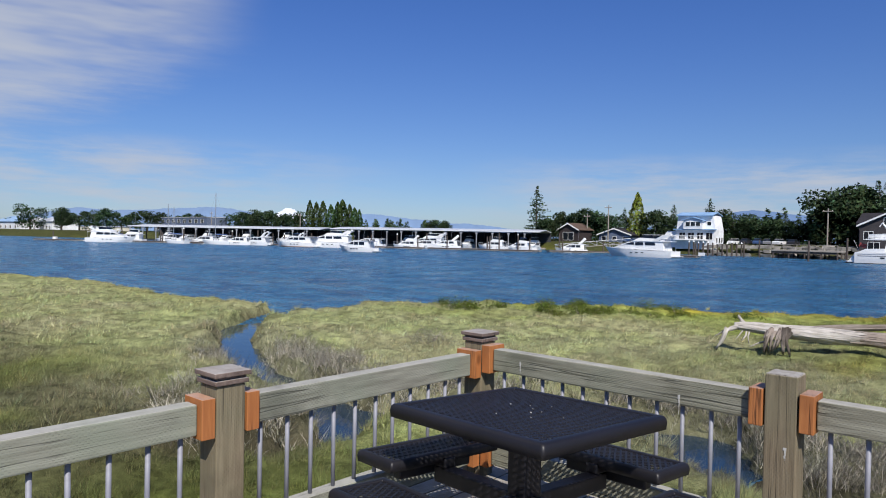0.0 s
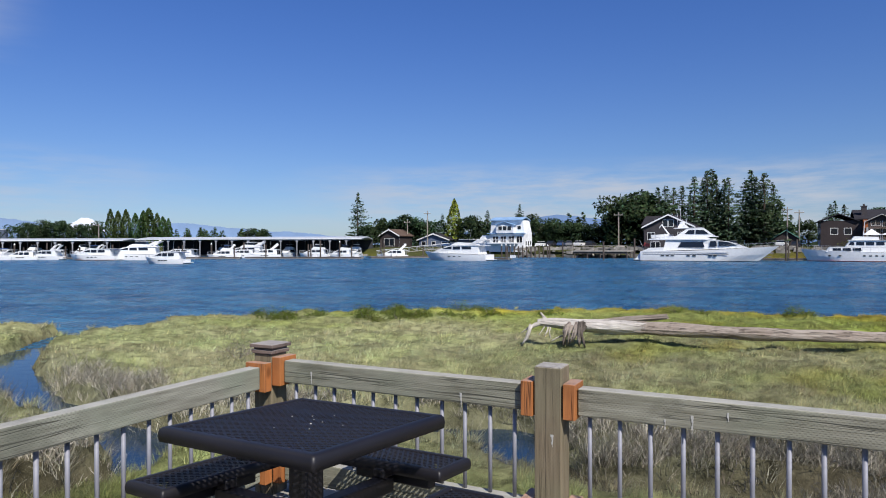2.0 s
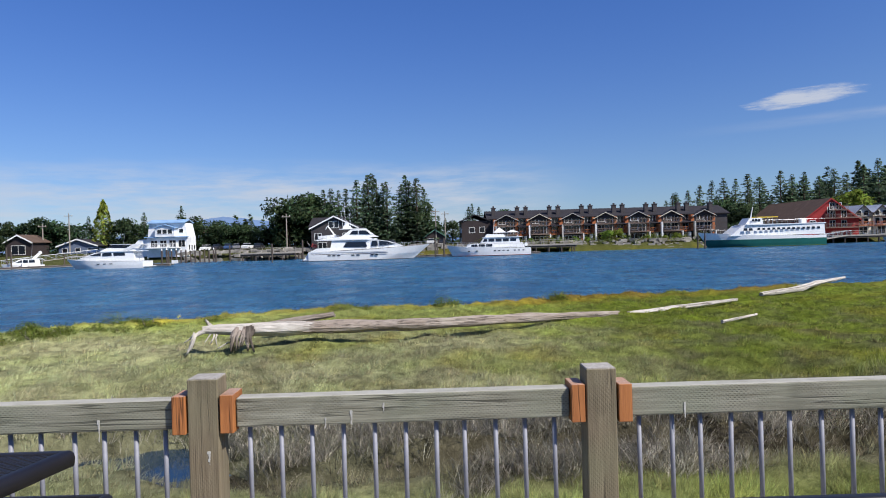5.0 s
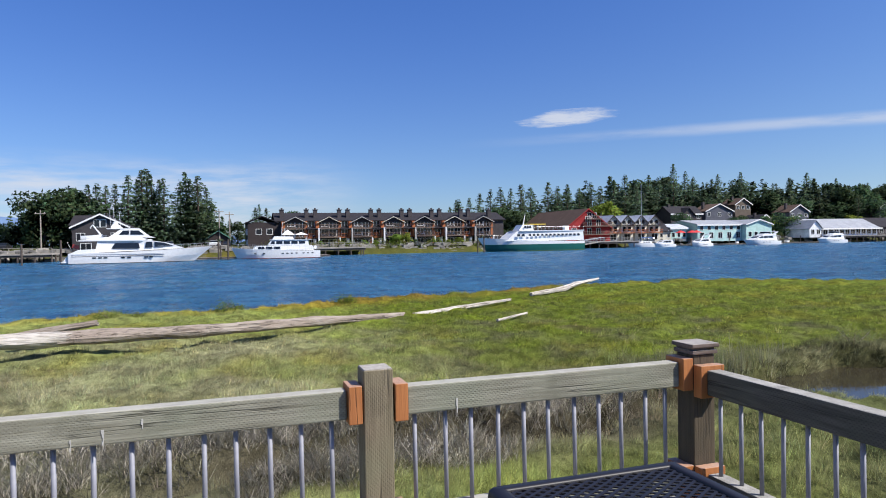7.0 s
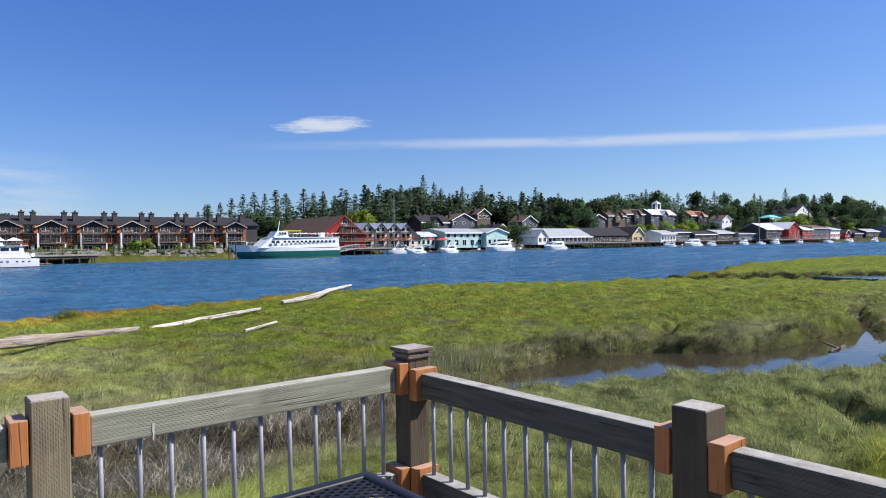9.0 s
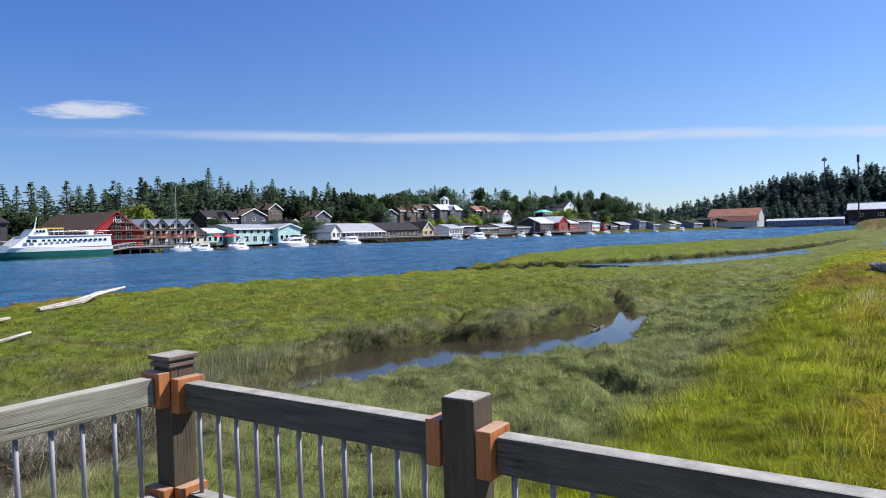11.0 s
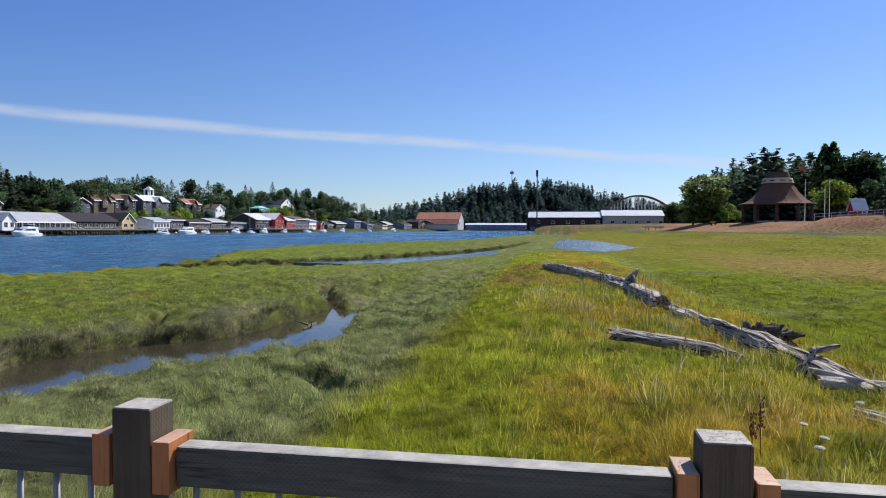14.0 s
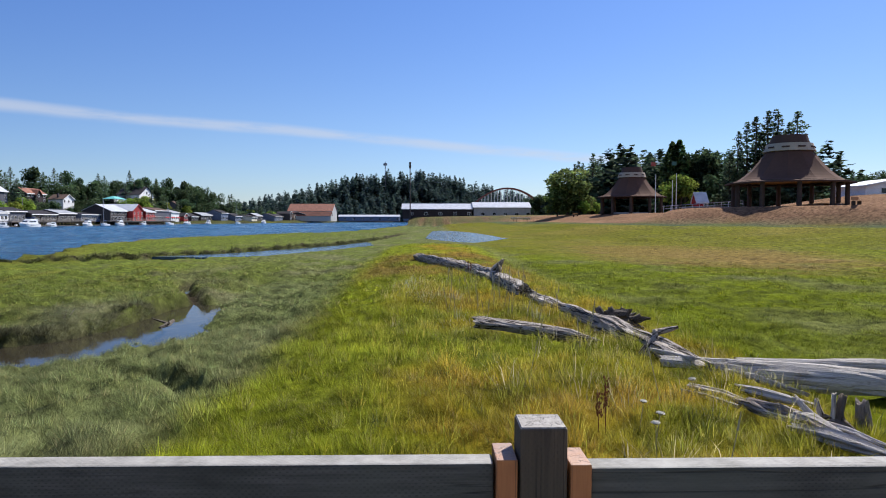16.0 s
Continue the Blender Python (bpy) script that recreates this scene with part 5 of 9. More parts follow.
POPLAR = [('p', -313, 235, 20.5), ('p', -307, 235, 19.4), ('p', -301, 235, 20.0), ('p', -294, 235, 17.9), ('p', -288, 235, 19.1), ('p', -284, 235, 20.2), ('p', -278, 235, 17.7), ('p', -274, 235, 15.8), ('p', -270, 235, 14.8)]
MID = [('d', -278, 300, 11.5), ('d', -273, 300, 11.8), ('d', -268, 300, 11.1), ('c', -115, 172, 17.7), ('d', -111, 172, 7.8), ('d', -113, 172, 7.2), ('d', -109, 172, 7.0), ('d', -113, 184, 10.2), ('d', -110, 184, 9.2), ('d', -104, 184, 12.3), ('d', -107, 184, 9.8), ('d', -100, 184, 9.3), ('d', -98, 184, 10.5), ('c', -92, 184, 11.2), ('y', -88, 184, 15.3), ('d', -82, 184, 10.2), ('d', -80, 184, 10.5), ('c', -77, 184, 11.9), ('d', -74, 184, 8.9), ('c', -67, 184, 13.3), ('d', -63, 184, 10.3), ('d', -60, 184, 9.4), ('d', -57, 184, 8.6), ('d', -55, 184, 9.2), ('d', -52, 184, 7.5), ('c', -48, 184, 9.5), ('d', -50, 184, 7.8), ('d', -46, 184, 7.1), ('d', -44, 184, 6.3), ('d', -41, 184, 6.7)]
GREY = [('d', -38, 182, 14.7), ('d', -36, 182, 13.4), ('d', -33, 182, 14.9), ('d', -31, 182, 14.1), ('c', -28, 182, 16.5), ('c', -26, 182, 16.9), ('c', -24, 182, 16.2), ('c', -22, 182, 16.8), ('c', -20, 182, 15.3), ('c', -17, 182, 17.7), ('c', -16, 182, 20.5), ('c', -14, 182, 19.1), ('c', -12, 182, 17.9), ('c', -7, 182, 17.5), ('c', -5, 182, 18.4), ('c', -3, 182, 16.5), ('d', -2, 182, 12.0), ('d', 0, 182, 8.7), ('c', 5, 200, 8.7), ('d', 7, 200, 7.8), ('c', 13, 200, 12.7), ('c', 12, 200, 11.8), ('c', 15, 200, 11.6), ('d', 22, 200, 10.6), ('c', 73, 200, 14.2), ('c', 71, 200, 12.1), ('c', 74, 200, 13.1)]
HILLA = [('c', 82, 222, 15.9), ('c', 86, 222, 16.3), ('c', 90, 222, 18.1), ('c', 94, 222, 19.6), ('c', 98, 222, 20.4), ('c', 102, 222, 19.8), ('c', 106, 222, 21.5), ('c', 110, 222, 20.5), ('c', 117, 222, 22.2), ('c', 121, 222, 21.0), ('c', 125, 222, 21.5), ('c', 130, 222, 20.3), ('c', 135, 222, 22.5), ('c', 139, 222, 21.2), ('c', 145, 222, 23.4), ('c', 150, 222, 25.7), ('c', 155, 222, 23.6), ('c', 99, 206, 15.3), ('c', 83, 206, 13.0), ('d', 88, 206, 11.2), ('c', 92, 206, 13.0), ('g', 130, 206, 14.5), ('d', 135, 206, 11.1), ('d', 140, 206, 9.9), ('d', 146, 206, 11.1)]
HILLB = [('c', 170, 235, 26.8), ('c', 175, 235, 25.0), ('c', 182, 235, 31.7), ('c', 188, 235, 29.0), ('c', 192, 235, 26.7), ('c', 197, 235, 24.4), ('c', 204, 235, 25.2), ('c', 209, 235, 21.3), ('c', 217, 235, 29.0), ('c', 223, 235, 21.5), ('c', 230, 235, 19.0), ('d', 237, 235, 17.3), ('d', 245, 235, 17.4), ('c', 220, 235, 20.2), ('d', 251, 235, 15.9), ('d', 214, 235, 18.9), ('d', 200, 235, 18.9)]
HILLC = [('c', 250, 225, 18.7), ('d', 258, 225, 17.1), ('d', 266, 225, 23.0), ('d', 275, 225, 23.6), ('d', 283, 225, 19.7), ('d', 292, 225, 24.1), ('d', 301, 225, 25.0), ('d', 312, 225, 24.7), ('d', 240, 225, 16.8), ('d', 230, 225, 15.8), ('c', 388, 262, 29.7), ('c', 399, 262, 31.6), ('c', 415, 262, 33.7), ('c', 429, 262, 34.6), ('c', 448, 262, 35.2), ('c', 465, 262, 33.8), ('d', 492, 262, 36.8), ('d', 509, 262, 34.8), ('c', 541, 262, 38.1), ('c', 555, 262, 34.0)]
HILLD = [('c', 597, 262, 44.5), ('c', 610, 262, 36.6), ('c', 642, 262, 39.2), ('c', 655, 262, 41.2), ('d', 686, 262, 43.8), ('d', 719, 262, 38.4), ('d', 750, 262, 37.6), ('d', 781, 262, 37.3), ('d', 813, 262, 36.3), ('d', 840, 262, 35.2), ('g', 295, 196, 10.2), ('g', 310, 196, 11.2), ('g', 324, 196, 10.5), ('g', 286, 196, 9.1), ('d', 201, 196, 10.0), ('g', 206, 196, 8.1), ('d', 155, 196, 9.6), ('d', 189, 196, 9.2)]
SOUTH = [('m', 190, -38.5, 17.4), ('m', 189, -41.8, 13.4), ('m', 191, -36, 12.6), ('g', 184, -42, 7.0), ('g', 184, -45.5, 6.4), ('c', 240, -51.5, 21.5), ('c', 243, -53.6, 22.8), ('c', 246, -55.8, 22.3), ('c', 240, -58.0, 25.4), ('c', 243, -60.1, 23.6), ('c', 246, -62.2, 25.2), ('c', 240, -64.4, 24.0), ('c', 243, -66.5, 23.4), ('c', 246, -68.7, 25.0), ('c', 240, -70.8, 24.4), ('c', 243, -73.0, 22.8), ('c', 246, -75.2, 25.3), ('c', 240, -77.3, 24.6), ('c', 243, -79.5, 25.9), ('c', 246, -81.6, 25.6), ('c', 240, -83.8, 24.0), ('c', 233, -52.6, 20.0), ('c', 233, -56.3, 21.5), ('c', 233, -60.0, 21.0), ('c', 233, -63.7, 22.5), ('c', 233, -67.4, 22.0), ('c', 233, -71.1, 23.0), ('c', 233, -74.8, 22.5), ('c', 233, -78.5, 22.0), ('c', 233, -82.2, 23.0), ('p', 195, -70, 23.9), ('p', 195, -72, 24.4), ('d', 195, -75, 17.8), ('d', 195, -79, 22.2), ('d', 195, -82, 21.1), ('d', 195, -77, 20.2), ('c', 195, -68, 18.6), ('g', 172, -64, 13.0), ('g', 172, -65, 12.3), ('d', 172, -74, 15.9), ('c', 172, -76, 19.9)]
SOUTHB = [('c', 160, -73, 22.6), ('c', 160, -75, 25.2), ('c', 160, -77, 26.1), ('c', 160, -80, 27.5), ('c', 160, -82, 28.2), ('c', 160, -87, 27.8), ('c', 160, -85, 24.9), ('c', 160, -89, 22.2), ('c', 160, -78, 22.9), ('c', 160, -71, 17.5), ('d', 160, -92, 13.6), ('d', 300, -183, 23.8), ('d', 300, -195, 24.3), ('d', 300, -200, 23.1), ('d', 300, -203, 23.6), ('c', 300, -190, 24.3), ('d', 420, -69, 19.1), ('d', 420, -74, 16.4), ('d', 420, -65, 15.7)]
for grove in (WEST, POPLAR, MID, GREY, HILLA, HILLB, HILLC, HILLD, SOUTH, SOUTHB):
    for kind, x, y, top in grove:
        tree(kind, x, y, top, rng.uniform(0.85, 1.3) if kind == "c" and top < 30 else rng.uniform(0.9, 1.25))

for x, y, t in ((-19, 181, 19), (-15, 184, 21), (-11, 180, 18), (-6, 183, 20), (-3, 180, 19), (-1, 184, 16), (-33, 186, 16), (-37, 180, 13)):
    tree("c" if x > -30 else "d", x, y, t, 1.15)
# more big trees between the houses of the hillside town
for i in range(95):
    x = rng.uniform(175, 640)
    y = float(along_curve(x, FAR_BANK)) + (rng.uniform(56, 84) if i % 8 else rng.uniform(26, 40))
    tree("c" if rng.random() < 0.5 else "d", x, y, float(height(x, y)) + rng.uniform(7, 14.5) * (1 + x / 900), rng.uniform(1.0, 1.4))


def far_wood(name, label, n, place, seed, size, colour=(0.040, 0.060, 0.038)):
    """A far wood that nobody could count: many small conifers in one mesh."""
    r = np.random.RandomState(seed)
    vs, fs, cs, ns, k = [], [], [], [], 0
    bank = [crown_conifer(91 + i, 1.0, colour, 0.22, 0.05) for i in range(3)]
    for i in range(n):
        x, y = place(r)
        v, f, c = bank[i % 3]
        pick = r.rand(len(f)) < 0.098
        v3, c3 = v.reshape(-1, 3, 3)[pick], c.reshape(-1, 3, 3)[pick]
        mid = v3.mean(1, keepdims=True)
        v3 = mid + (v3 - mid) * 2.4
        h = size * r.uniform(0.65, 1.25)
        z = float(height(x, y))
        ns.append(crown_normals(v3.reshape(-1, 3)))
        vs.append((v3 * np.array([h * 1.8, h * 1.8, h]) + np.array([x, y, z - 1])).reshape(-1, 3))
        cs.append((c3 * r.uniform(0.8, 1.2)).reshape(-1, 3))
        m = len(vs[-1]) // 3
        fs.append(np.arange(3 * m).reshape(-1, 3) + k)
        k += 3 * m
    ob = new(name, raw_mesh(name, np.concatenate(vs), np.concatenate(fs), LEAF, np.clip(np.concatenate(cs), 0, 1), True, np.concatenate(ns)))
    return tagged(ob, label, "forest", kind="stuff")


# the round hill's bluer leaf colour has distance haze mixed in
far_wood("hill_forest", "dark conifer forest covering the round hill", 950, lambda r: (r.uniform(800, 950), 40 + 235 * r.uniform(-1, 1)), 5, 20, (0.052, 0.078, 0.074))
far_wood("shore_forest", "dark conifer wood on the hillside above the town", 260, lambda r: (r.uniform(98, 290), r.uniform(224, 258)), 6, 13)
far_wood("shore_forest", "mixed dark wood behind the town's houses", 190, lambda r: (r.uniform(290, 640), r.uniform(218, 275)), 7, 9, (0.04, 0.06, 0.03))
far_wood("shore_forest", "low tree line along the far flats", 170, lambda r: (r.uniform(-520, -250), r.uniform(240, 300)), 8, 9, (0.05, 0.07, 0.03))
far_wood("shore_forest", "dark wood behind the grey waterfront house", 70, lambda r: (r.uniform(-110, 5), r.uniform(188, 225)), 9, 9, (0.05, 0.07, 0.03))
far_wood("shore_forest", "dark conifer wood on the slope by the pavilions", 170, lambda r: (r.uniform(205, 330), r.uniform(-135, -56)), 10, 19, (0.05, 0.074, 0.05))

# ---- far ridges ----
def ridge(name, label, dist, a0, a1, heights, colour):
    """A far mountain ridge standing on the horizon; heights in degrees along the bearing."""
    # air haze is painted in as the ridge's base colour
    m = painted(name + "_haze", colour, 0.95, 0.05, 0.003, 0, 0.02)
    n = 120
    g = Geo()
    r = np.random.RandomState(int(a0 * -7) % 1000)
    jag = np.cumsum(r.normal(0, 0.035, n + 1))
    jag -= np.linspace(jag[0], jag[-1], n + 1)
    for i in range(n + 1):
        a = radians(a0 + (a1 - a0) * i / n)
        e = max(0.15, float(np.interp(i / n, np.linspace(0, 1, len(heights)), heights)) + 0.6 * jag[i] * (1 - abs(2 * i / n - 1) ** 4))
        top = dist * math.tan(radians(e))
        for d, z in ((dist - 120, -4.0), (dist, top), (dist + 400, -4.0)):
            g.v.append((d * math.sin(a), d * math.cos(a), z))
    for i in range(n):
        k = 3 * i
        g.f += [(k, k + 3, k + 4, k + 1), (k + 1, k + 4, k + 5, k + 2)]
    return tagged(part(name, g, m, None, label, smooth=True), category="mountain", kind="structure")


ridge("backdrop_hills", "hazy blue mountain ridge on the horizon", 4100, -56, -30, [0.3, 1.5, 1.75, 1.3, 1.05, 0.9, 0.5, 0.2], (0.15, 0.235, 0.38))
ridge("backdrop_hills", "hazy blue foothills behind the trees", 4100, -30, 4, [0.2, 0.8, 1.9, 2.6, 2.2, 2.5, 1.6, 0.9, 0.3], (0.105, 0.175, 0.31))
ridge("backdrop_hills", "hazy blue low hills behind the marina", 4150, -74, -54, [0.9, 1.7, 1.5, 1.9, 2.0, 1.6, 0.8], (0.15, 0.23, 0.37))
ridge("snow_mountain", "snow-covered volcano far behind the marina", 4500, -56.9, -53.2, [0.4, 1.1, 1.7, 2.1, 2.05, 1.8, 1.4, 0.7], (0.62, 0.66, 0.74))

# ---- boats ----
GEL = painted("white_gelcoat", (0.74, 0.75, 0.755), 0.3, 0.04, 0.4, 0, 3)
GEL_GREEN = painted("green_hull_paint", (0.012, 0.10, 0.085), 0.3, 0.12, 0.4)
GEL_RED = painted("red_boot_stripe", (0.30, 0.05, 0.04), 0.4, 0.1, 0.5)
GEL_WOOD = painted("varnished_cabin", (0.28, 0.13, 0.06), 0.4, 0.2, 1.5)
CANVAS = painted("blue_canvas", (0.05, 0.10, 0.25), 0.8, 0.15, 1.0)
ALU = painted("aluminium_spar", (0.55, 0.56, 0.58), 0.35, 0.08, 2, 0.8)
YELLOW = painted("yellow_paint", (0.65, 0.45, 0.04), 0.5, 0.1, 1)
m_pane, nt, p, vec = material("dark_window_glass", (0.012, 0.016, 0.022), 0.06)
PANE = m_pane
PILE = painted("tarred_pile", (0.075, 0.058, 0.048), 0.85, 0.3, 2, 0, 8)
SHED_GREY = painted("dull_wire", (0.22, 0.23, 0.25), 0.6, 0.1, 2)
DOCKWOOD = painted("dock_planks", (0.30, 0.27, 0.235), 0.85, 0.2, 0.5, 0, 6)


def hull_geo(length, beam, free, z0=-0.35, flare=1.0, rake=0.12, cut=None):
    """A lofted hull, stern at x = 0, bow at x = length; cut keeps the part below a height."""
    g = Geo()
    rings = []
    n = 15
    for i in range(n + 1):
        t = i / n
        b = beam / 2 * (0.90 + 0.10 * math.sin(math.pi * min(1, t * 1.6))) * (1 - max(0, (t - 0.52) / 0.48) ** 2.2)
        sheer = free * (0.82 + 0.42 * t * t)
        if cut:
            sheer = min(sheer, cut)
        reach = length * (1 - rake)
        ring = []
        for s, (w, z) in enumerate(((0.0, z0 * (1 - 0.5 * t)), (0.7, z0 * 0.55), (0.95, 0.0), (0.985, sheer * 0.45), (1.0, sheer))):
            x = t * (reach + (length - reach) * max(0, (z - z0)) / (free * 1.24 - z0))
            width = b * w * (1 if s > 2 or t < 0.7 else 1 - (t - 0.7) * 1.1)
            ring.append((x, width, z))
        rings.append(ring)
    m = len(rings[0])
    for ring in rings:
        g.v += ring + [(x, -y, z) for x, y, z in ring]
    for i in range(n):
        a, b = 2 * m * i, 2 * m * (i + 1)
        for s in range(m - 1):
            g.f += [(a + s, a + s + 1, b + s + 1, b + s), (a + m + s, b + m + s, b + m + s + 1, a + m + s + 1)]
        g.f.append((a + m - 1, a + 2 * m - 1, b + 2 * m - 1, b + m - 1))
    g.f.append(tuple(range(m)) + tuple(range(2 * m - 1, m - 1, -1)))
    return g


def half_beam(t, beam):
    return beam / 2 * (0.90 + 0.10 * math.sin(math.pi * min(1, t * 1.6))) * (1 - max(0, (t - 0.52) / 0.48) ** 2.2)


def house_geo(x0, x1, y, z0, z1, front=0.6, back=0.15, side=0.12):
    """A cabin tier with raked front and sloping sides."""
    lo = [(x0, -y), (x1, -y * 0.82), (x1, y * 0.82), (x0, y)]
    hi = [(x0 + back, -y + side), (x1 - front, -(y - side) * 0.82), (x1 - front, (y - side) * 0.82), (x0 + back, y - side)]
    return Geo().slab(lo, z0, z1, top=hi)


def panes(parent, x0, x1, y, z0, z1, count, gap=0.25, lean=0.1, narrow=0.0):
    """Cabin windows on both sides."""
    w = (x1 - x0 - gap * (count - 1)) / count
    for i in range(count):
        a = x0 + i * (w + gap)
        for s in (-1, 1):
            ya, yb = y * (1 - narrow * i / max(1, count)), y * (1 - narrow * (i + 1) / max(1, count))
            g = Geo().add([(a, s * ya, z0), (a + w, s * yb, z0), (a + w - 0.1, s * (yb - lean), z1), (a + 0.06, s * (ya - lean), z1)]
                          + [(a, s * (ya - 0.06), z0), (a + w, s * (yb - 0.06), z0), (a + w - 0.1, s * (yb - lean - 0.06), z1), (a + 0.06, s * (ya - lean - 0.06), z1)],
                          [(0, 1, 2, 3), (7, 6, 5, 4), (0, 1, 5, 4), (1, 2, 6, 5), (2, 3, 7, 6), (3, 0, 4, 7)])
            part("window", g, PANE, parent)


def rail_line(parent, pts, h=0.6, every=1.2, r=0.022):
    g = Geo()
    for a, b in zip(pts, pts[1:]):
        g.rod((*a[:2], a[2] + h), (*b[:2], b[2] + h), r, n=5)
        d = math.dist(a, b)
        for i in range(int(d / every) + 1):
            t = min(1, i * every / d)
            q = [a[k] + (b[k] - a[k]) * t for k in range(3)]
            g.rod(q, (q[0], q[1], q[2] + h), r, n=5)
    part("guard_rail", g, ALU, parent)


def boat_at(name, label, x, y, turn, category="boat", group="moored boats"):
    return thing(name, label, category, pose(x, y, WATER, 0, 0, turn), group)


def profile_block(outline, y0, y1, nose=0.0):
    """A superstructure from its side outline in x, z; the half width goes from y0 at its foot to y1 at its top, less nose at its front."""
    zs, xs = [q[1] for q in outline], [q[0] for q in outline]
    lo, hi, back, front = min(zs), max(zs), min(xs), max(xs)

    def wide(x, z):
        return (y0 + (y1 - y0) * (z - lo) / (hi - lo)) * (1 - nose * max(0.0, (x - back) / (front - back) - 0.45) ** 1.5)
    n = len(outline)
    v = [(x, -wide(x, z), z) for x, z in outline] + [(x, wide(x, z), z) for x, z in outline]
    return Geo().add(v, [tuple(range(n)), tuple(range(2 * n - 1, n - 1, -1))] + [(i, (i + 1) % n, n + (i + 1) % n, n + i) for i in range(n)]), wide


def side_glass(parent, wide, outline, proud=0.03):
    """A dark side window of that outline on both sides of a profile_block."""
    n = len(outline)
    for s in (-1, 1):
        v = [(x, s * (wide(x, z) + proud), z) for x, z in outline] + [(x, s * (wide(x, z) - 0.05), z) for x, z in outline]
        part("window", Geo().add(v, [tuple(range(n)), tuple(range(2 * n - 1, n - 1, -1))] + [(i, (i + 1) % n, n + (i + 1) % n, n + i) for i in range(n)]), PANE, parent)


def tier(ob, name, outline, y0, y1, glass=(), nose=0.0, mat=None):
    g, wide = profile_block(outline, y0, y1, nose)
    house = part(name, g, mat or GEL, ob)
    for pane_outline in glass:
        side_glass(house, wide, pane_outline)
    return house


def cruiser(x, y, turn, length, label, fly=True, arch=True, cabin=GEL, stripe=None, name="motor_cruiser", mast=0.0):
    """A cabin cruiser: hull, deckhouse, flybridge, arch, windows, rails."""
    ob = boat_at(name, label, x, y, turn)
    beam, free = length * 0.27 + 0.6, 0.35 + length * 0.075
    hull = part("hull", hull_geo(length, beam, free), GEL, ob, smooth=False)
    if stripe:
        part("boot_stripe", hull_geo(length * 1.002, beam * 1.012, free, cut=0.16), stripe, hull)
    for i in range(3):
        for s in (-1, 1):
            px = length * (0.36 + 0.08 * i)
            b = half_beam(px / length + 0.04, beam) * 0.985
            part("porthole", Geo().box(px, s * b - 0.05, free * 0.52, px + 0.5, s * b + 0.03, free * 0.52 + 0.16), PANE, hull)
    part("swim_platform", Geo().box(-0.7, -beam * 0.4, 0.18, 0.02, beam * 0.4, 0.28), GEL, ob)
    L = length
    f0 = free * 0.86
    z1 = f0 + 0.6 + L * 0.075
    tier(ob, "deckhouse", [(L * 0.10, f0), (L * 0.84, f0 + L * 0.022), (L * 0.60, z1 - 0.12), (L * 0.52, z1), (L * 0.12, z1)], beam * 0.40, beam * 0.33,
         [[(L * 0.22, z1 - 0.72), (L * 0.36, z1 - 0.72), (L * 0.37, z1 - 0.16), (L * 0.23, z1 - 0.16)],
          [(L * 0.385, z1 - 0.72), (L * 0.50, z1 - 0.72), (L * 0.50, z1 - 0.16), (L * 0.39, z1 - 0.16)],
          [(L * 0.52, z1 - 0.66), (L * 0.67, z1 - 0.62), (L * 0.56, z1 - 0.2), (L * 0.52, z1 - 0.18)]], 0.35, cabin)
    part("windscreen", Geo().add([(L * 0.705, -beam * 0.25, z1 - 0.55), (L * 0.705, beam * 0.25, z1 - 0.55), (L * 0.625, beam * 0.26, z1 - 0.15), (L * 0.625, -beam * 0.26, z1 - 0.15)]
                                 + [(L * 0.67, -beam * 0.25, z1 - 0.62), (L * 0.67, beam * 0.25, z1 - 0.62), (L * 0.59, beam * 0.26, z1 - 0.2), (L * 0.59, -beam * 0.26, z1 - 0.2)],
                                 [(0, 1, 2, 3), (7, 6, 5, 4), (0, 1, 5, 4), (1, 2, 6, 5), (2, 3, 7, 6), (3, 0, 4, 7)]), PANE, ob)
    part("cabin_roof", Geo().slab([(L * 0.04, -beam * 0.38), (L * 0.54, -beam * 0.34), (L * 0.56, 0), (L * 0.54, beam * 0.34), (L * 0.04, beam * 0.38)], z1 + 0.002, z1 + 0.09), GEL, ob)
    for s in (-1, 1):
        part("roof_stay", Geo().rod((L * 0.05, s * beam * 0.36, f0), (L * 0.05, s * beam * 0.36, z1), 0.035, n=5), ALU, ob)
    if fly:
        tier(ob, "flybridge", [(L * 0.10, z1 + 0.092), (L * 0.54, z1 + 0.092), (L * 0.47, z1 + 0.62), (L * 0.43, z1 + 0.7), (L * 0.13, z1 + 0.5)], beam * 0.33, beam * 0.29)
        tier(ob, "flybridge_screen", [(L * 0.26, z1 + 0.62), (L * 0.44, z1 + 0.72), (L * 0.41, z1 + 1.25), (L * 0.27, z1 + 1.25)], beam * 0.28, beam * 0.24, mat=PANE)
        part("bimini", Geo().slab([(L * 0.2, -beam * 0.29), (L * 0.42, -beam * 0.27), (L * 0.42, beam * 0.27), (L * 0.2, beam * 0.29)], z1 + 1.26, z1 + 1.34), (GEL, CANVAS, GEL)[int(L) % 3], ob)
        part("seat_back", Geo().box(L * 0.3, -beam * 0.2, z1 + 0.5, L * 0.33, beam * 0.2, z1 + 0.95), GEL, ob)
    else:
        part("cockpit_canopy", Geo().slab([(L * 0.0, -beam * 0.33), (L * 0.12, -beam * 0.34), (L * 0.12, beam * 0.34), (L * 0.0, beam * 0.33)], z1 - 0.12, z1 - 0.05), (CANVAS, GEL)[int(L * 2) % 2], ob)
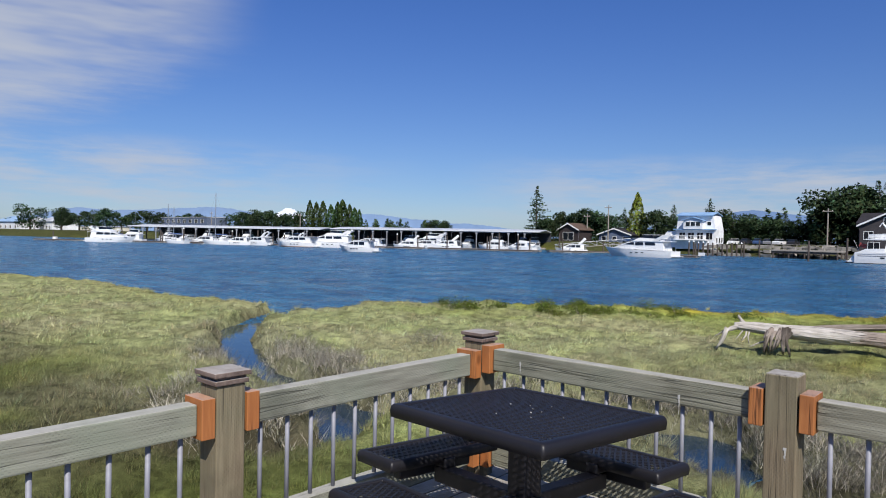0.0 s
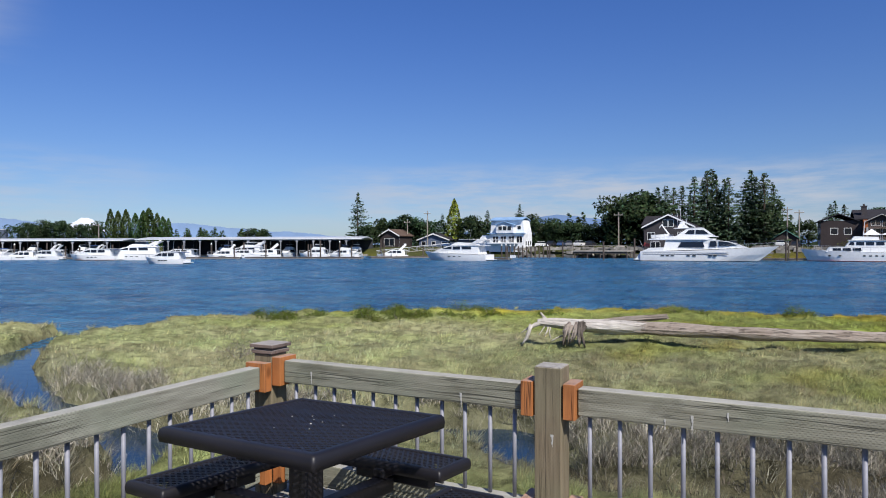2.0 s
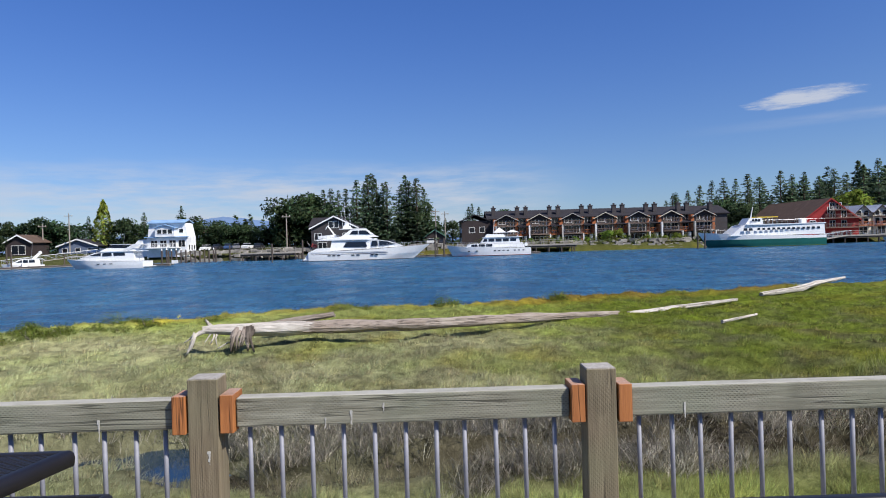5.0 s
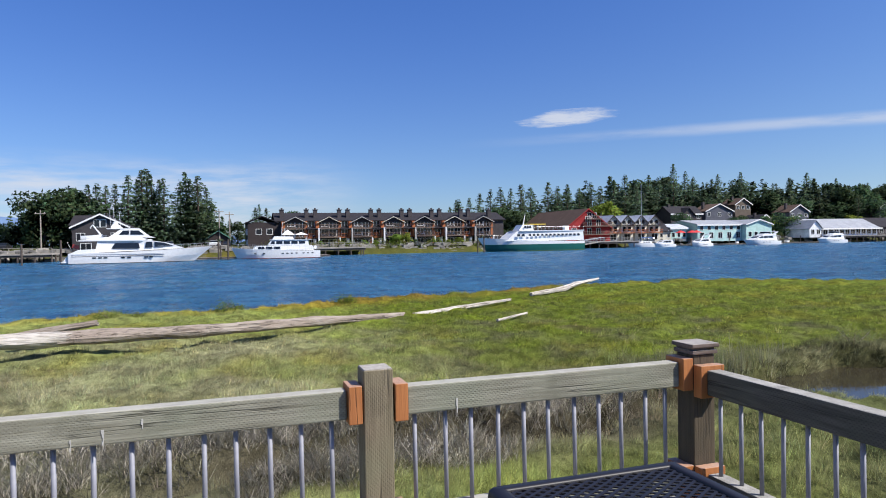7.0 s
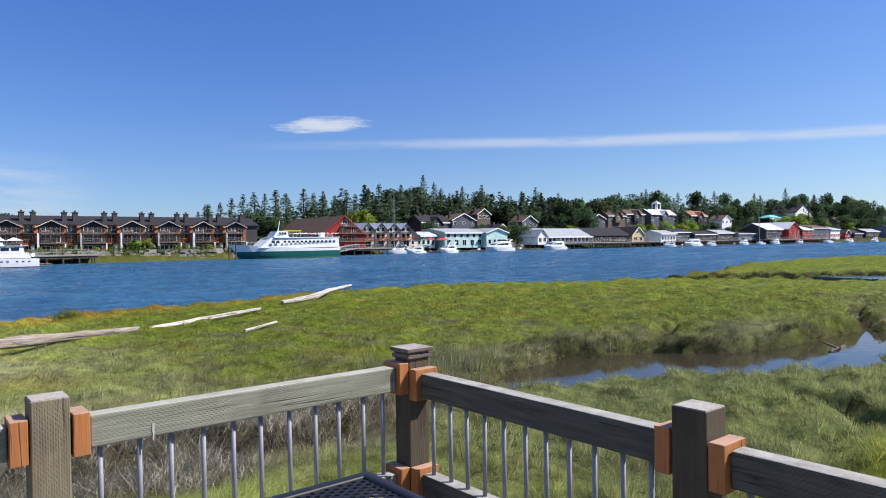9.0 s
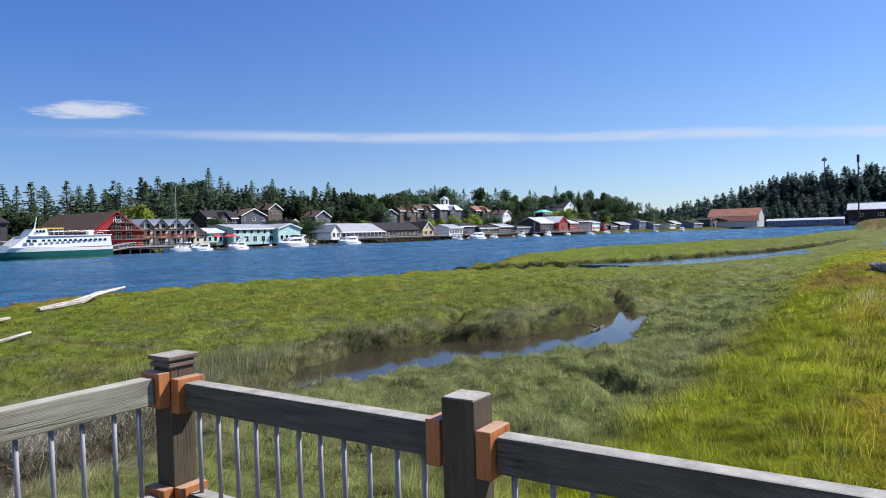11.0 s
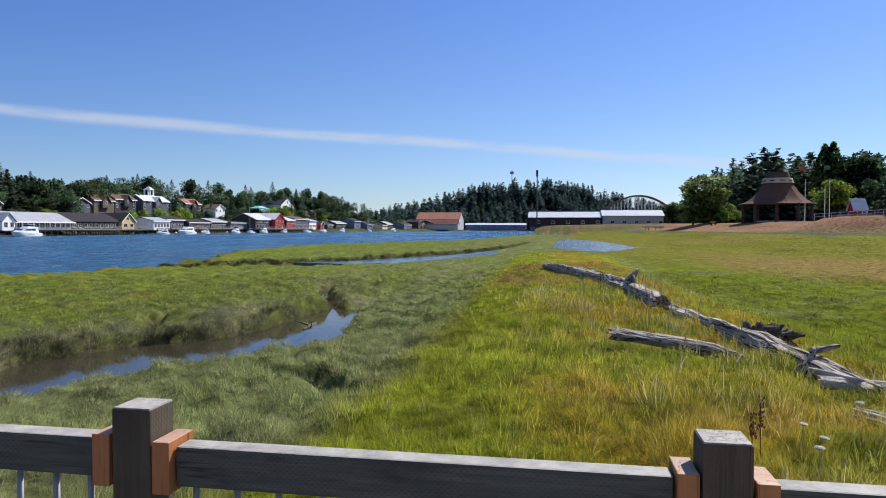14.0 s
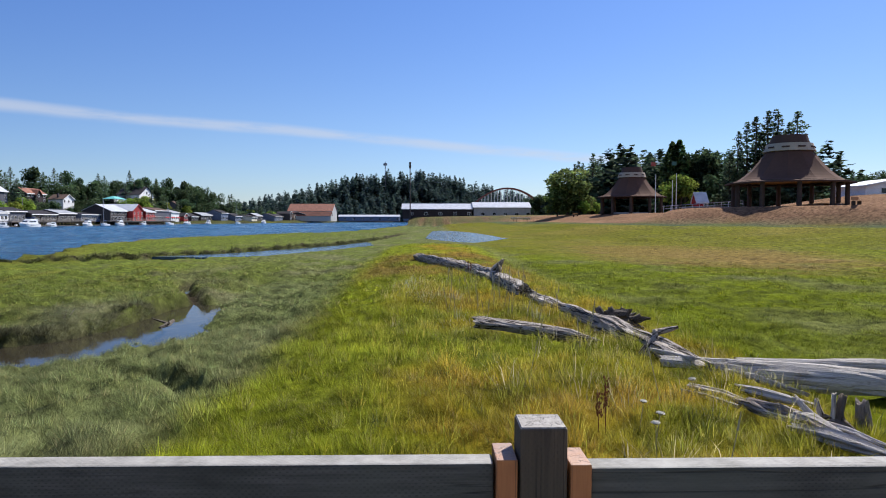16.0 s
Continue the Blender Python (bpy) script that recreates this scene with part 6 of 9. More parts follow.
    if arch:
        a = Geo()
        for s in (-1, 1):
            o, i = s * beam * 0.35, s * beam * 0.31
            out = [(L * 0.20, z1 + 0.09), (L * 0.28, z1 + 0.09), (L * 0.12, z1 + 1.3), (L * 0.04, z1 + 1.25)]
            a.add([(px, o, pz) for px, pz in out] + [(px, i, pz) for px, pz in out], [(0, 1, 2, 3), (7, 6, 5, 4), (0, 1, 5, 4), (1, 2, 6, 5), (2, 3, 7, 6), (3, 0, 4, 7)])
        a.box(L * 0.045, -beam * 0.31, z1 + 1.2, L * 0.115, beam * 0.31, z1 + 1.3)
        part("radar_arch", a, GEL, ob)
        part("radar_dome", Geo().slab(rounded(L * 0.05, -0.28, L * 0.05 + 0.56, 0.28, 0.2), z1 + 1.31, z1 + 1.55), GEL, ob)
    rail_line(ob, [(length * 0.55, -beam * 0.46, free * 0.95), (length * 0.8, -beam * 0.36, free * 1.08), (length * 0.98, -0.1, free * 1.2), (length * 0.98, 0.1, free * 1.2), (length * 0.8, beam * 0.36, free * 1.08), (length * 0.55, beam * 0.46, free * 0.95)])
    part("antenna", Geo().rod((length * 0.3, 0.3, z1 + 0.1), (length * 0.26, 0.3, z1 + 3.4 + mast), 0.03, 0.015, 5), ALU, ob)
    return ob


def sailboat(x, y, turn, length, mast, label):
    ob = boat_at("sailboat", label, x, y, turn)
    beam, free = length * 0.3, 0.3 + length * 0.075
    part("hull", hull_geo(length, beam, free, z0=-0.5), GEL, ob)
    cab = part("cabin", house_geo(length * 0.3, length * 0.68, beam * 0.3, free * 0.8, free + 0.5, front=0.8), GEL, ob)
    panes(cab, length * 0.36, length * 0.58, beam * 0.3, free + 0.12, free + 0.34, 3, lean=0.05)
    part("mast", Geo().rod((length * 0.56, 0, free), (length * 0.55, 0, mast), 0.10, 0.07, 8), ALU, ob)
    part("boom", Geo().rod((length * 0.55, 0, free + 1.5), (length * 0.14, 0, free + 1.4), 0.06, n=6), ALU, ob)
    part("furled_sail", Geo().rod((length * 0.54, 0, free + 1.64), (length * 0.16, 0, free + 1.54), 0.14, 0.1, 7), CANVAS, ob, "blue sail cover")
    st = Geo()
    for bx, by in ((length * 0.98, 0), (0.1, 0), (length * 0.55, beam * 0.45), (length * 0.55, -beam * 0.45)):
        st.rod((bx, by, free), (length * 0.555, 0, mast * 0.97), 0.01, n=4)
    part("rigging", st, SHED_GREY, ob)
    part("spreader", Geo().rod((length * 0.555, -0.9, mast * 0.55), (length * 0.555, 0.9, mast * 0.55), 0.03, n=5), ALU, ob)
    rail_line(ob, [(0.2, -beam * 0.42, free * 0.85), (length * 0.6, -beam * 0.45, free * 0.95), (length * 0.95, -0.15, free * 1.15)], 0.55, 1.8, 0.015)
    return ob


def motor_yacht(x, y, turn, length):
    """The large three-deck white yacht: sweeping hull, long raked deckhouse, pilothouse, radar mast."""
    ob = boat_at("motor_yacht", "large white three-deck motor yacht moored at the dock", x, y, turn, "yacht")
    beam, free = 5.8, 2.25
    hull = part("hull", hull_geo(length, beam, free, rake=0.16), GEL, ob)
    part("boot_stripe", hull_geo(length * 1.001, beam * 1.006, free, rake=0.16, cut=0.1), PILE, hull, "dark waterline stripe")
    for s in (-1, 1):
        for z in (1.32, 1.62):
            g = Geo()
            for i in range(10):
                a = 0.02 + 0.07 * i
                w = half_beam(a, beam) * 0.997
                g.v += [(length * a, s * (w - 0.04), z - 0.035), (length * a, s * (w + 0.035), z - 0.025), (length * a, s * (w + 0.035), z + 0.025), (length * a, s * (w - 0.04), z + 0.035)]
            g.f += [(4 * i + k, 4 * i + (k + 1) % 4, 4 * i + 4 + (k + 1) % 4, 4 * i + 4 + k) for i in range(9) for k in range(4)] + [(3, 2, 1, 0), (36, 37, 38, 39)]
            part("rub_strake", g, PILE if z < 1.5 else ALU, hull)
        for px in (3.8, 4.7, 5.6, 8.4, 9.4, 12.2, 13.0):
            b = half_beam(px / length + 0.012, beam) * 0.985
            part("porthole", Geo().box(px, s * b - 0.06, 0.92, px + 0.6, s * b + 0.05, 1.14), PANE, hull)
    part("swim_platform", Geo().slab([(-1.5, -1.9), (-1.1, -2.3), (0.05, -2.3), (0.05, 2.3), (-1.1, 2.3), (-1.5, 1.9)], 0.25, 0.42), GEL, ob)
    part("transom_stair", Geo().slab([(-0.9, -2.2), (0.3, -2.2), (0.3, 2.2), (-0.9, 2.2)], 0.43, 1.9, top=[(0.1, -2.2), (0.3, -2.2), (0.3, 2.2), (0.1, 2.2)]), GEL, ob)
    tier(ob, "main_deckhouse", [(4.2, 1.95), (18.9, 2.5), (17.2, 3.15), (15.6, 3.65), (12.6, 4.1), (4.6, 4.0)], 2.45, 2.1,
         [[(6.8, 2.6), (11.5, 2.6), (11.2, 3.6), (7.4, 3.6)], [(12.3, 2.7), (13.6, 2.75), (13.5, 3.75), (12.5, 3.75)], [(13.9, 2.8), (17.0, 3.0), (15.5, 3.55), (13.9, 3.75)]], 0.5)
    tier(ob, "aft_bulwark", [(0.3, 1.85), (4.3, 1.9), (4.3, 2.6), (1.6, 2.5)], 2.62, 2.6)
    part("boat_deck", Geo().slab([(1.6, -2.45), (11.6, -2.35), (13.4, -1.5), (13.4, 1.5), (11.6, 2.35), (1.6, 2.45)], 4.0, 4.22), GEL, ob)
    tier(ob, "deck_fairing", [(2.2, 4.222), (12.9, 4.222), (11.0, 4.72), (5.0, 4.72)], 2.3, 2.1, nose=0.3)
    tier(ob, "pilothouse", [(6.4, 4.722), (13.9, 4.5), (12.9, 4.9), (11.4, 6.1), (8.4, 6.15)], 1.95, 1.55,
         [[(8.0, 5.1), (9.7, 5.1), (9.7, 5.85), (8.7, 5.85)], [(9.9, 5.1), (12.2, 5.05), (11.25, 5.85), (9.9, 5.85)]], 0.3)
    part("hardtop", Geo().slab([(6.0, -1.75), (11.3, -1.5), (11.3, 1.5), (6.0, 1.75)], 6.152, 6.28), GEL, ob)
    tier(ob, "radar_mast", [(6.6, 6.282), (8.6, 6.282), (7.8, 7.0), (6.9, 7.0)], 0.9, 0.7)
    part("radar_dome", Geo().slab(rounded(6.9, -0.45, 7.8, 0.45, 0.3), 7.002, 7.4), GEL, ob)
    part("radar_bar", Geo().box(7.7, -0.9, 6.6, 8.0, 0.9, 6.75), GEL, ob)
    part("crane", Geo().rod((5.4, 0.8, 4.3), (3.5, 0.8, 7.0), 0.2, 0.12, 6).rod((3.5, 0.8, 7.0), (3.1, 0.8, 6.3), 0.07, n=5), GEL, ob)
    part("tender", hull_geo(3.4, 1.5, 0.55), GEL, ob, at=pose(1.9, -0.8, 4.55))
    for k, h in ((7.2, 4.0), (8.2, 2.6), (6.6, 3.0), (7.6, 1.4)):
        part("antenna", Geo().rod((k, 0.4, 6.3), (k - 0.25, 0.4, 6.7 + h), 0.04, 0.02, 5), GEL, ob)
    part("flag", Geo().slab([(-0.5, -0.02), (0.6, -0.02), (0.6, 0.02), (-0.5, 0.02)], 2.9, 3.6), GEL_RED, ob, at=pose(-0.2, 0, 0, 0, 18))
    part("flag_staff", Geo().rod((0.4, 0, 1.9), (-0.5, 0, 4.0), 0.03, n=5), ALU, ob)
    rail_line(ob, [(14.5, -2.35, 2.35), (18.5, -1.75, 2.55), (length - 0.5, -0.25, 2.8), (length - 0.5, 0.25, 2.8), (18.5, 1.75, 2.55), (14.5, 2.35, 2.35)], 0.65, 1.2)
    rail_line(ob, [(2.0, -2.35, 4.22), (6.0, -2.35, 4.22)], 0.75, 0.8)
    rail_line(ob, [(2.0, 2.35, 4.22), (6.0, 2.35, 4.22)], 0.75, 0.8)
    return ob


def classic_yacht(x, y, turn, length):
    """The older white motor yacht with a long trunk cabin and a white canvas top over its flybridge."""
    ob = boat_at("classic_motor_yacht", "white classic motor yacht with a red waterline and tented canvas top", x, y, turn, "yacht")
    beam, free = 4.6, 1.85
    hull = part("hull", hull_geo(length, beam, free, rake=0.08), GEL, ob)
    part("boot_stripe", hull_geo(length * 1.001, beam * 1.008, free, rake=0.08, cut=0.14), GEL_RED, hull, "red waterline stripe")
    for px in (1.4, 2.3, 3.2, 4.6, 5.5, 6.4, 7.3, 11.0, 12.6):
        for s in (-1, 1):
            b = half_beam(px / length + 0.01, beam) * 0.985
            part("porthole", Geo().box(px, s * b - 0.05, 0.95, px + 0.4, s * b + 0.05, 1.15), PANE, hull)
    tier(ob, "trunk_cabin", [(1.2, 1.6), (13.4, 1.75), (12.9, 2.55), (1.6, 2.6)], 1.85, 1.7,
         [[(7.9 + 1.55 * i, 1.95), (9.2 + 1.55 * i, 1.95), (9.2 + 1.55 * i, 2.42), (8.0 + 1.55 * i, 2.42)] for i in range(3)], 0.3)
    tier(ob, "pilothouse", [(2.2, 2.602), (10.4, 2.602), (9.6, 3.75), (2.4, 3.7)], 1.65, 1.5,
         [[(3.0 + 1.5 * i, 2.95), (4.2 + 1.5 * i, 2.95), (4.2 + 1.5 * i, 3.5), (3.0 + 1.5 * i, 3.5)] for i in range(4)] + [[(9.0, 2.95), (9.9, 2.95), (9.55, 3.5), (9.0, 3.5)]], 0.15)
    part("bridge_deck", Geo().slab([(1.6, -1.75), (9.9, -1.6), (9.9, 1.6), (1.6, 1.75)], 3.752, 3.86), GEL, ob)
    tier(ob, "flybridge", [(5.2, 3.862), (9.4, 3.862), (9.0, 4.5), (5.4, 4.4)], 1.4, 1.3)
    for k, (cx, top) in enumerate(((3.6, 5.3), (6.3, 5.8))):
        part("canvas_tent", Geo().slab([(cx - 1.3, -1.4), (cx + 1.3, -1.4), (cx + 1.3, 1.4), (cx - 1.3, 1.4)], 4.75, top, top=[(cx - 0.06, -0.06), (cx + 0.06, -0.06), (cx + 0.06, 0.06), (cx - 0.06, 0.06)]), GEL, ob, "peaked white canvas top")
        for sx in (-1.2, 1.2):
            for s in (-1, 1):
                part("tent_pole", Geo().rod((cx + sx, s * 1.3, 3.86), (cx + sx, s * 1.3, 4.78), 0.03, n=5), ALU, ob)
    part("signal_mast", Geo().rod((7.6, 0, 3.86), (7.3, 0, 7.4), 0.09, 0.04, 6).rod((7.45, -0.8, 6.2), (7.45, 0.8, 6.2), 0.03, n=5), GEL, ob)
    part("life_ring", Geo().rod((0.9, 1.2, 2.2), (0.9, 1.28, 2.2), 0.36, n=12), GEL, ob)
    rail_line(ob, [(0.2, -2.1, 1.6), (9, -2.2, 1.85), (14, -1.5, 2.1), (length - 0.3, -0.2, 2.25), (length - 0.3, 0.2, 2.25), (14, 1.5, 2.1), (9, 2.2, 1.85), (0.2, 2.1, 1.6)], 0.75, 1.2)
    return ob


def ferry(x, y, turn):
    ob = boat_at("passenger_ferry", "white passenger ferry with a dark green lower hull", x, y, turn, "ferry")
    part("hull", hull_geo(29, 7.4, 2.9, rake=0.1), GEL, ob)
    part("lower_hull", hull_geo(29.25, 7.5, 2.9, rake=0.1, cut=1.75), GEL_GREEN, ob, "dark green lower hull")
    part("waterline_stripe", hull_geo(28.2, 7.52, 2.9, rake=0.1, cut=0.12), YELLOW, ob)
    deck = part("passenger_cabin", house_geo(0.4, 22.5, 3.5, 2.6, 5.05, front=3.2, back=0.1), GEL, ob)
    panes(deck, 1.6, 16.4, 3.5, 3.85, 4.35, 13, 0.45, 0.05)
    panes(deck, 17.4, 19.6, 3.4, 3.75, 4.35, 2, 0.3, 0.06)
    part("upper_deck", Geo().slab([(0.2, -3.5), (18.6, -3.2), (19.4, -1.5), (19.4, 1.5), (18.6, 3.2), (0.2, 3.5)], 5.05, 5.25), GEL, ob)
    part("wheelhouse", house_geo(14.4, 18.4, 2.3, 5.25, 6.7, front=1.1), GEL, ob)
    wheel = ob.children[-1]
    panes(wheel, 15.0, 17.0, 2.28, 5.9, 6.45, 3, 0.12, 0.06)
    part("yellow_canopy", Geo().slab([(10.6, -1.9), (15.4, -1.9), (15.4, 1.9), (10.6, 1.9)], 6.75, 6.95), YELLOW, ob, "yellow canopy over the upper deck")
    for k in range(5):
        for s in (-1, 1):
            part("canopy_post", Geo().rod((10.8 + k * 1.1, s * 1.8, 5.25), (10.8 + k * 1.1, s * 1.8, 6.78), 0.05, n=5), ALU, ob)
    part("mast", Geo().rod((16.2, 0, 6.7), (15.6, 0, 9.4), 0.16, 0.08, 6), GEL, ob)
    part("funnel", Geo().slab(rounded(3.0, -0.6, 4.4, 0.6, 0.2), 5.25, 6.4), GEL, ob)
    rail_line(ob, [(0.4, -3.4, 5.25), (14, -3.3, 5.25)], 0.95, 1.1)
    rail_line(ob, [(0.4, 3.4, 5.25), (14, 3.3, 5.25)], 0.95, 1.1)
    rail_line(ob, [(20, -2.9, 3.1), (25, -2.0, 3.3), (28.6, -0.2, 3.5)], 0.9, 1.2)
    return ob


motor_yacht(-23.4, 135, 2, 23.9)
classic_yacht(21.4, 141, 179, 17.4)
ferry(92.5, 158.5, 181)
cruiser(-51.0, 124, 178, 15.0, "white flybridge cruiser moored by the piles", name="motor_cruiser")
cruiser(-79.0, 140, 215, 7.5, "small white cabin cruiser at the float", fly=False)
sailboat(133.0, 178.5, 184, 12.5, 19.6, "white sailboat with a tall bare mast")
cruiser(143, 168, 200, 9.5, "white cruiser beside the red umbrellas", fly=False)
cruiser(133, 172, 190, 8, "small white runabout at the town float", fly=False, arch=False)
cruiser(174, 173, 183, 14.0, "white flybridge cruiser at the town dock")
cruiser(205, 175, 184, 12.5, "white trawler yacht with a tall deckhouse", arch=False)
cruiser(289, 166, 182, 13, "white trawler at the town dock", arch=False)
cruiser(272, 168, 170, 7, "small white boat at the town dock", fly=False, arch=False)
cruiser(-188, 69.8, 42, 12.8, "white flybridge motor yacht at the marina", name="motor_yacht")
cruiser(-122, 106, 215, 14.0, "long white motor yacht with a sloping bow", name="motor_yacht")
cruiser(-128, 99, 205, 11.0, "old wooden-sided white boat with a brown stripe", cabin=GEL, stripe=GEL_WOOD, fly=False, arch=False)
cruiser(-92, 85, 195, 8.2, "white pilothouse boat out on the channel", fly=False, arch=False)
cruiser(-121, 138, 205, 12.5, "white flybridge yacht at the marina float")
cruiser(-107, 146, 200, 8.0, "white cabin cruiser tied at the gangway float", arch=False)
cruiser(-146, 98, 200, 8.5, "small white cruiser with a green canopy", fly=False)
cruiser(-117, 130, 210, 8.0, "small white boat between the floats", fly=False, arch=False)
sailboat(-154, 92, 205, 9.0, 13.4, "white sailboat with an upright mast")
sailboat(-172, 88, 200, 9.5, 10.5, "white sailboat with furled sail")
sailboat(-166, 86, 200, 8.0, 9.5, "small white sailboat at the float")
for i, (x, y, s) in enumerate(((338, 168, 8), (352, 166, 7), (366, 165, 9), (395, 165, 8), (422, 160, 10), (447, 158, 9), (470, 152, 8), (520, 146, 9), (560, 136, 10), (310, 170, 7))):
    if i % 3 == 1:
        sailboat(x, y, 185, s + 2, 14.0, "white sailboat in the far moorage")
    else:
        cruiser(x, y, 183, s, "small white workboat in the far moorage", fly=i % 2 == 0, arch=False)


# ---- floats, piles, piers, gangways ----
def float_dock(x0, y0, x1, y1, width=2.2, label="long grey timber mooring float"):
    ob = thing("mooring_float", label, "dock", None, "mooring floats")
    d = Vector((x1 - x0, y1 - y0, 0))
    m = Matrix.Translation((x0, y0, WATER)) @ Matrix.Rotation(math.atan2(d.y, d.x), 4, "Z")
    ob.matrix_basis = m
    n = d.length
    part("float_deck", Geo().box(0, -width / 2, 0.12, n, width / 2, 0.5), DOCKWOOD, ob)
    part("rub_rail", Geo().box(0, -width / 2 - 0.08, 0.3, n, -width / 2 - 0.002, 0.5), PILE, ob)
    k = 4.0
    while k < n:
        part("mooring_post", Geo().rod((k, width / 2 + 0.2, -1.0), (k, width / 2 + 0.2, 3.0 + rng.uniform(-0.4, 0.5)), 0.16, 0.14, 7), PILE, ob)
        if rng.random() < 0.6:
            part("dock_box", Geo().box(k + 1.2, -0.6, 0.5, k + 2.2, 0.1, 1.1), GEL, ob)
        k += rng.uniform(9, 14)
    return ob


def pile(x, y, top, r=0.17, cap=False):
    ob = thing("mooring_post", "dark round timber mooring pile" + (" with a white cap" if cap else ""), "timber_post", pose(x, y, 0), "mooring piles")
    part("shaft", Geo().rod((0, 0, -2.4), (0, 0, top), r, r * 0.92, 8), PILE, ob)
    if cap:
        part("cap", Geo().rod((0, 0, top), (0, 0, top + 0.42), r * 1.15, 0.03, 8), GEL, ob, "white cone cap")


def pier(x0, x1, y0, y1, top, label, rail=True, every=3.0):
    ob = thing("pier", label, "pier", pose(0, 0, 0), "piers")
    part("pier_deck", Geo().box(x0, y0, top - 0.3, x1, y1, top), DOCKWOOD, ob)
    part("cap_beam", Geo().box(x0, y0 + 0.2, top - 0.75, x1, y0 + 0.5, top - 0.302), PILE, ob)
    k = x0 + 0.4
    while k < x1:
        for y in (y0 + 0.35, (y0 + y1) / 2, y1 - 0.4):
            part("timber_post", Geo().rod((k, y, -2.6), (k, y, top - 0.31), 0.17, n=7), PILE, ob)
        k += every
    if rail:
        k = x0
        while k <= x1 + 0.01:
            part("rail_post", Geo().box(k - 0.06, y0 + 0.05, top, k + 0.06, y0 + 0.17, top + 1.05), DOCKWOOD, ob)
            k += (x1 - x0) / max(1, round((x1 - x0) / 2.4))
        part("handrail", Geo().box(x0, y0 + 0.03, top + 1.05, x1, y0 + 0.19, top + 1.14), DOCKWOOD, ob)
        part("mid_rail", Geo().box(x0, y0 + 0.08, top + 0.5, x1, y0 + 0.14, top + 0.58), DOCKWOOD, ob)
    return ob


float_dock(-203, 62, -160, 93)
float_dock(-160, 93, -110, 117)
float_dock(-110, 119, -84, 128, 2.4)
float_dock(-84, 131, -72, 146, 2.4)
float_dock(-64, 127, -48, 127.5)
float_dock(-24, 139, 24, 145.5, 2.6, "long grey float beside the two white yachts")
float_dock(118, 182, 152, 172)
float_dock(156, 177, 212, 179)
float_dock(262, 170, 330, 170)
float_dock(335, 170, 480, 157)
for i in range(12):
    pile(-58.5 + i * 0.85, 149 + 0.55 * i, 1.1 + rng.uniform(-0.1, 0.25), 0.19, True)
for x, y, t in ((-47, 150, 1.6), (-44.5, 152, 2.1), (-30.5, 133, 2.0), (-24.6, 133.5, 2.6), (1.6, 139.5, 1.9), (3.4, 140, 2.3), (62.0, 150, 2.4), (61.0, 151.5, 2.0), (-86, 139, 2.8), (-95, 127, 2.6), (-70, 150, 2.2)):
    pile(x, y, t)
pier(-42.5, -30, 153, 161, 0.1, "dark timber pier with a low railing")
pier(22, 35, 158, 164, 0.2, "grey timber deck on piles by the lodge")
pier(104, 121, 172, 182, 0.3, "timber landing pier behind the ferry")
pier(206, 275, 178, 186, 0.75, "long timber pier deck of the waterfront hall")
pier(282, 352, 172, 180, 0.9, "long dark timber wharf of the town")
pier(358, 440, 164, 172, 0.8, "dark timber wharf by the red buildings")


def gangway(x0, y0, z0, x1, y1, z1):
    ob = thing("gangway", "sloping aluminium gangway with truss sides down to the float", "gangway", None, "gangways")
    a, b = Vector((x0, y0, z0)), Vector((x1, y1, z1))
    side = Vector((-(b - a).y, (b - a).x, 0)).normalized() * 0.7
    up = Vector((0, 0, 1.1))
    part("walkway", Geo().add([a - side, b - side, b + side, a + side] + [q - Vector((0, 0, 0.15)) for q in (a - side, b - side, b + side, a + side)],
                              [(0, 1, 2, 3), (7, 6, 5, 4), (0, 1, 5, 4), (1, 2, 6, 5), (2, 3, 7, 6), (3, 0, 4, 7)]), DOCKWOOD, ob)
    for s in (-1, 1):
        g = Geo().rod(a + s * side + up, b + s * side + up, 0.06, n=5)
        n = 9
        for i in range(n):
            p, q = a.lerp(b, i / n) + s * side, a.lerp(b, (i + 1) / n) + s * side
            g.rod(p, p + up, 0.04, n=5).rod(p, q + up, 0.03, n=4)
        part("truss_side", g, ALU, ob)


gangway(-78, 160, 0.8, -93, 148, -1.1)
gangway(109, 173, 0.4, 94, 166, -1.0)


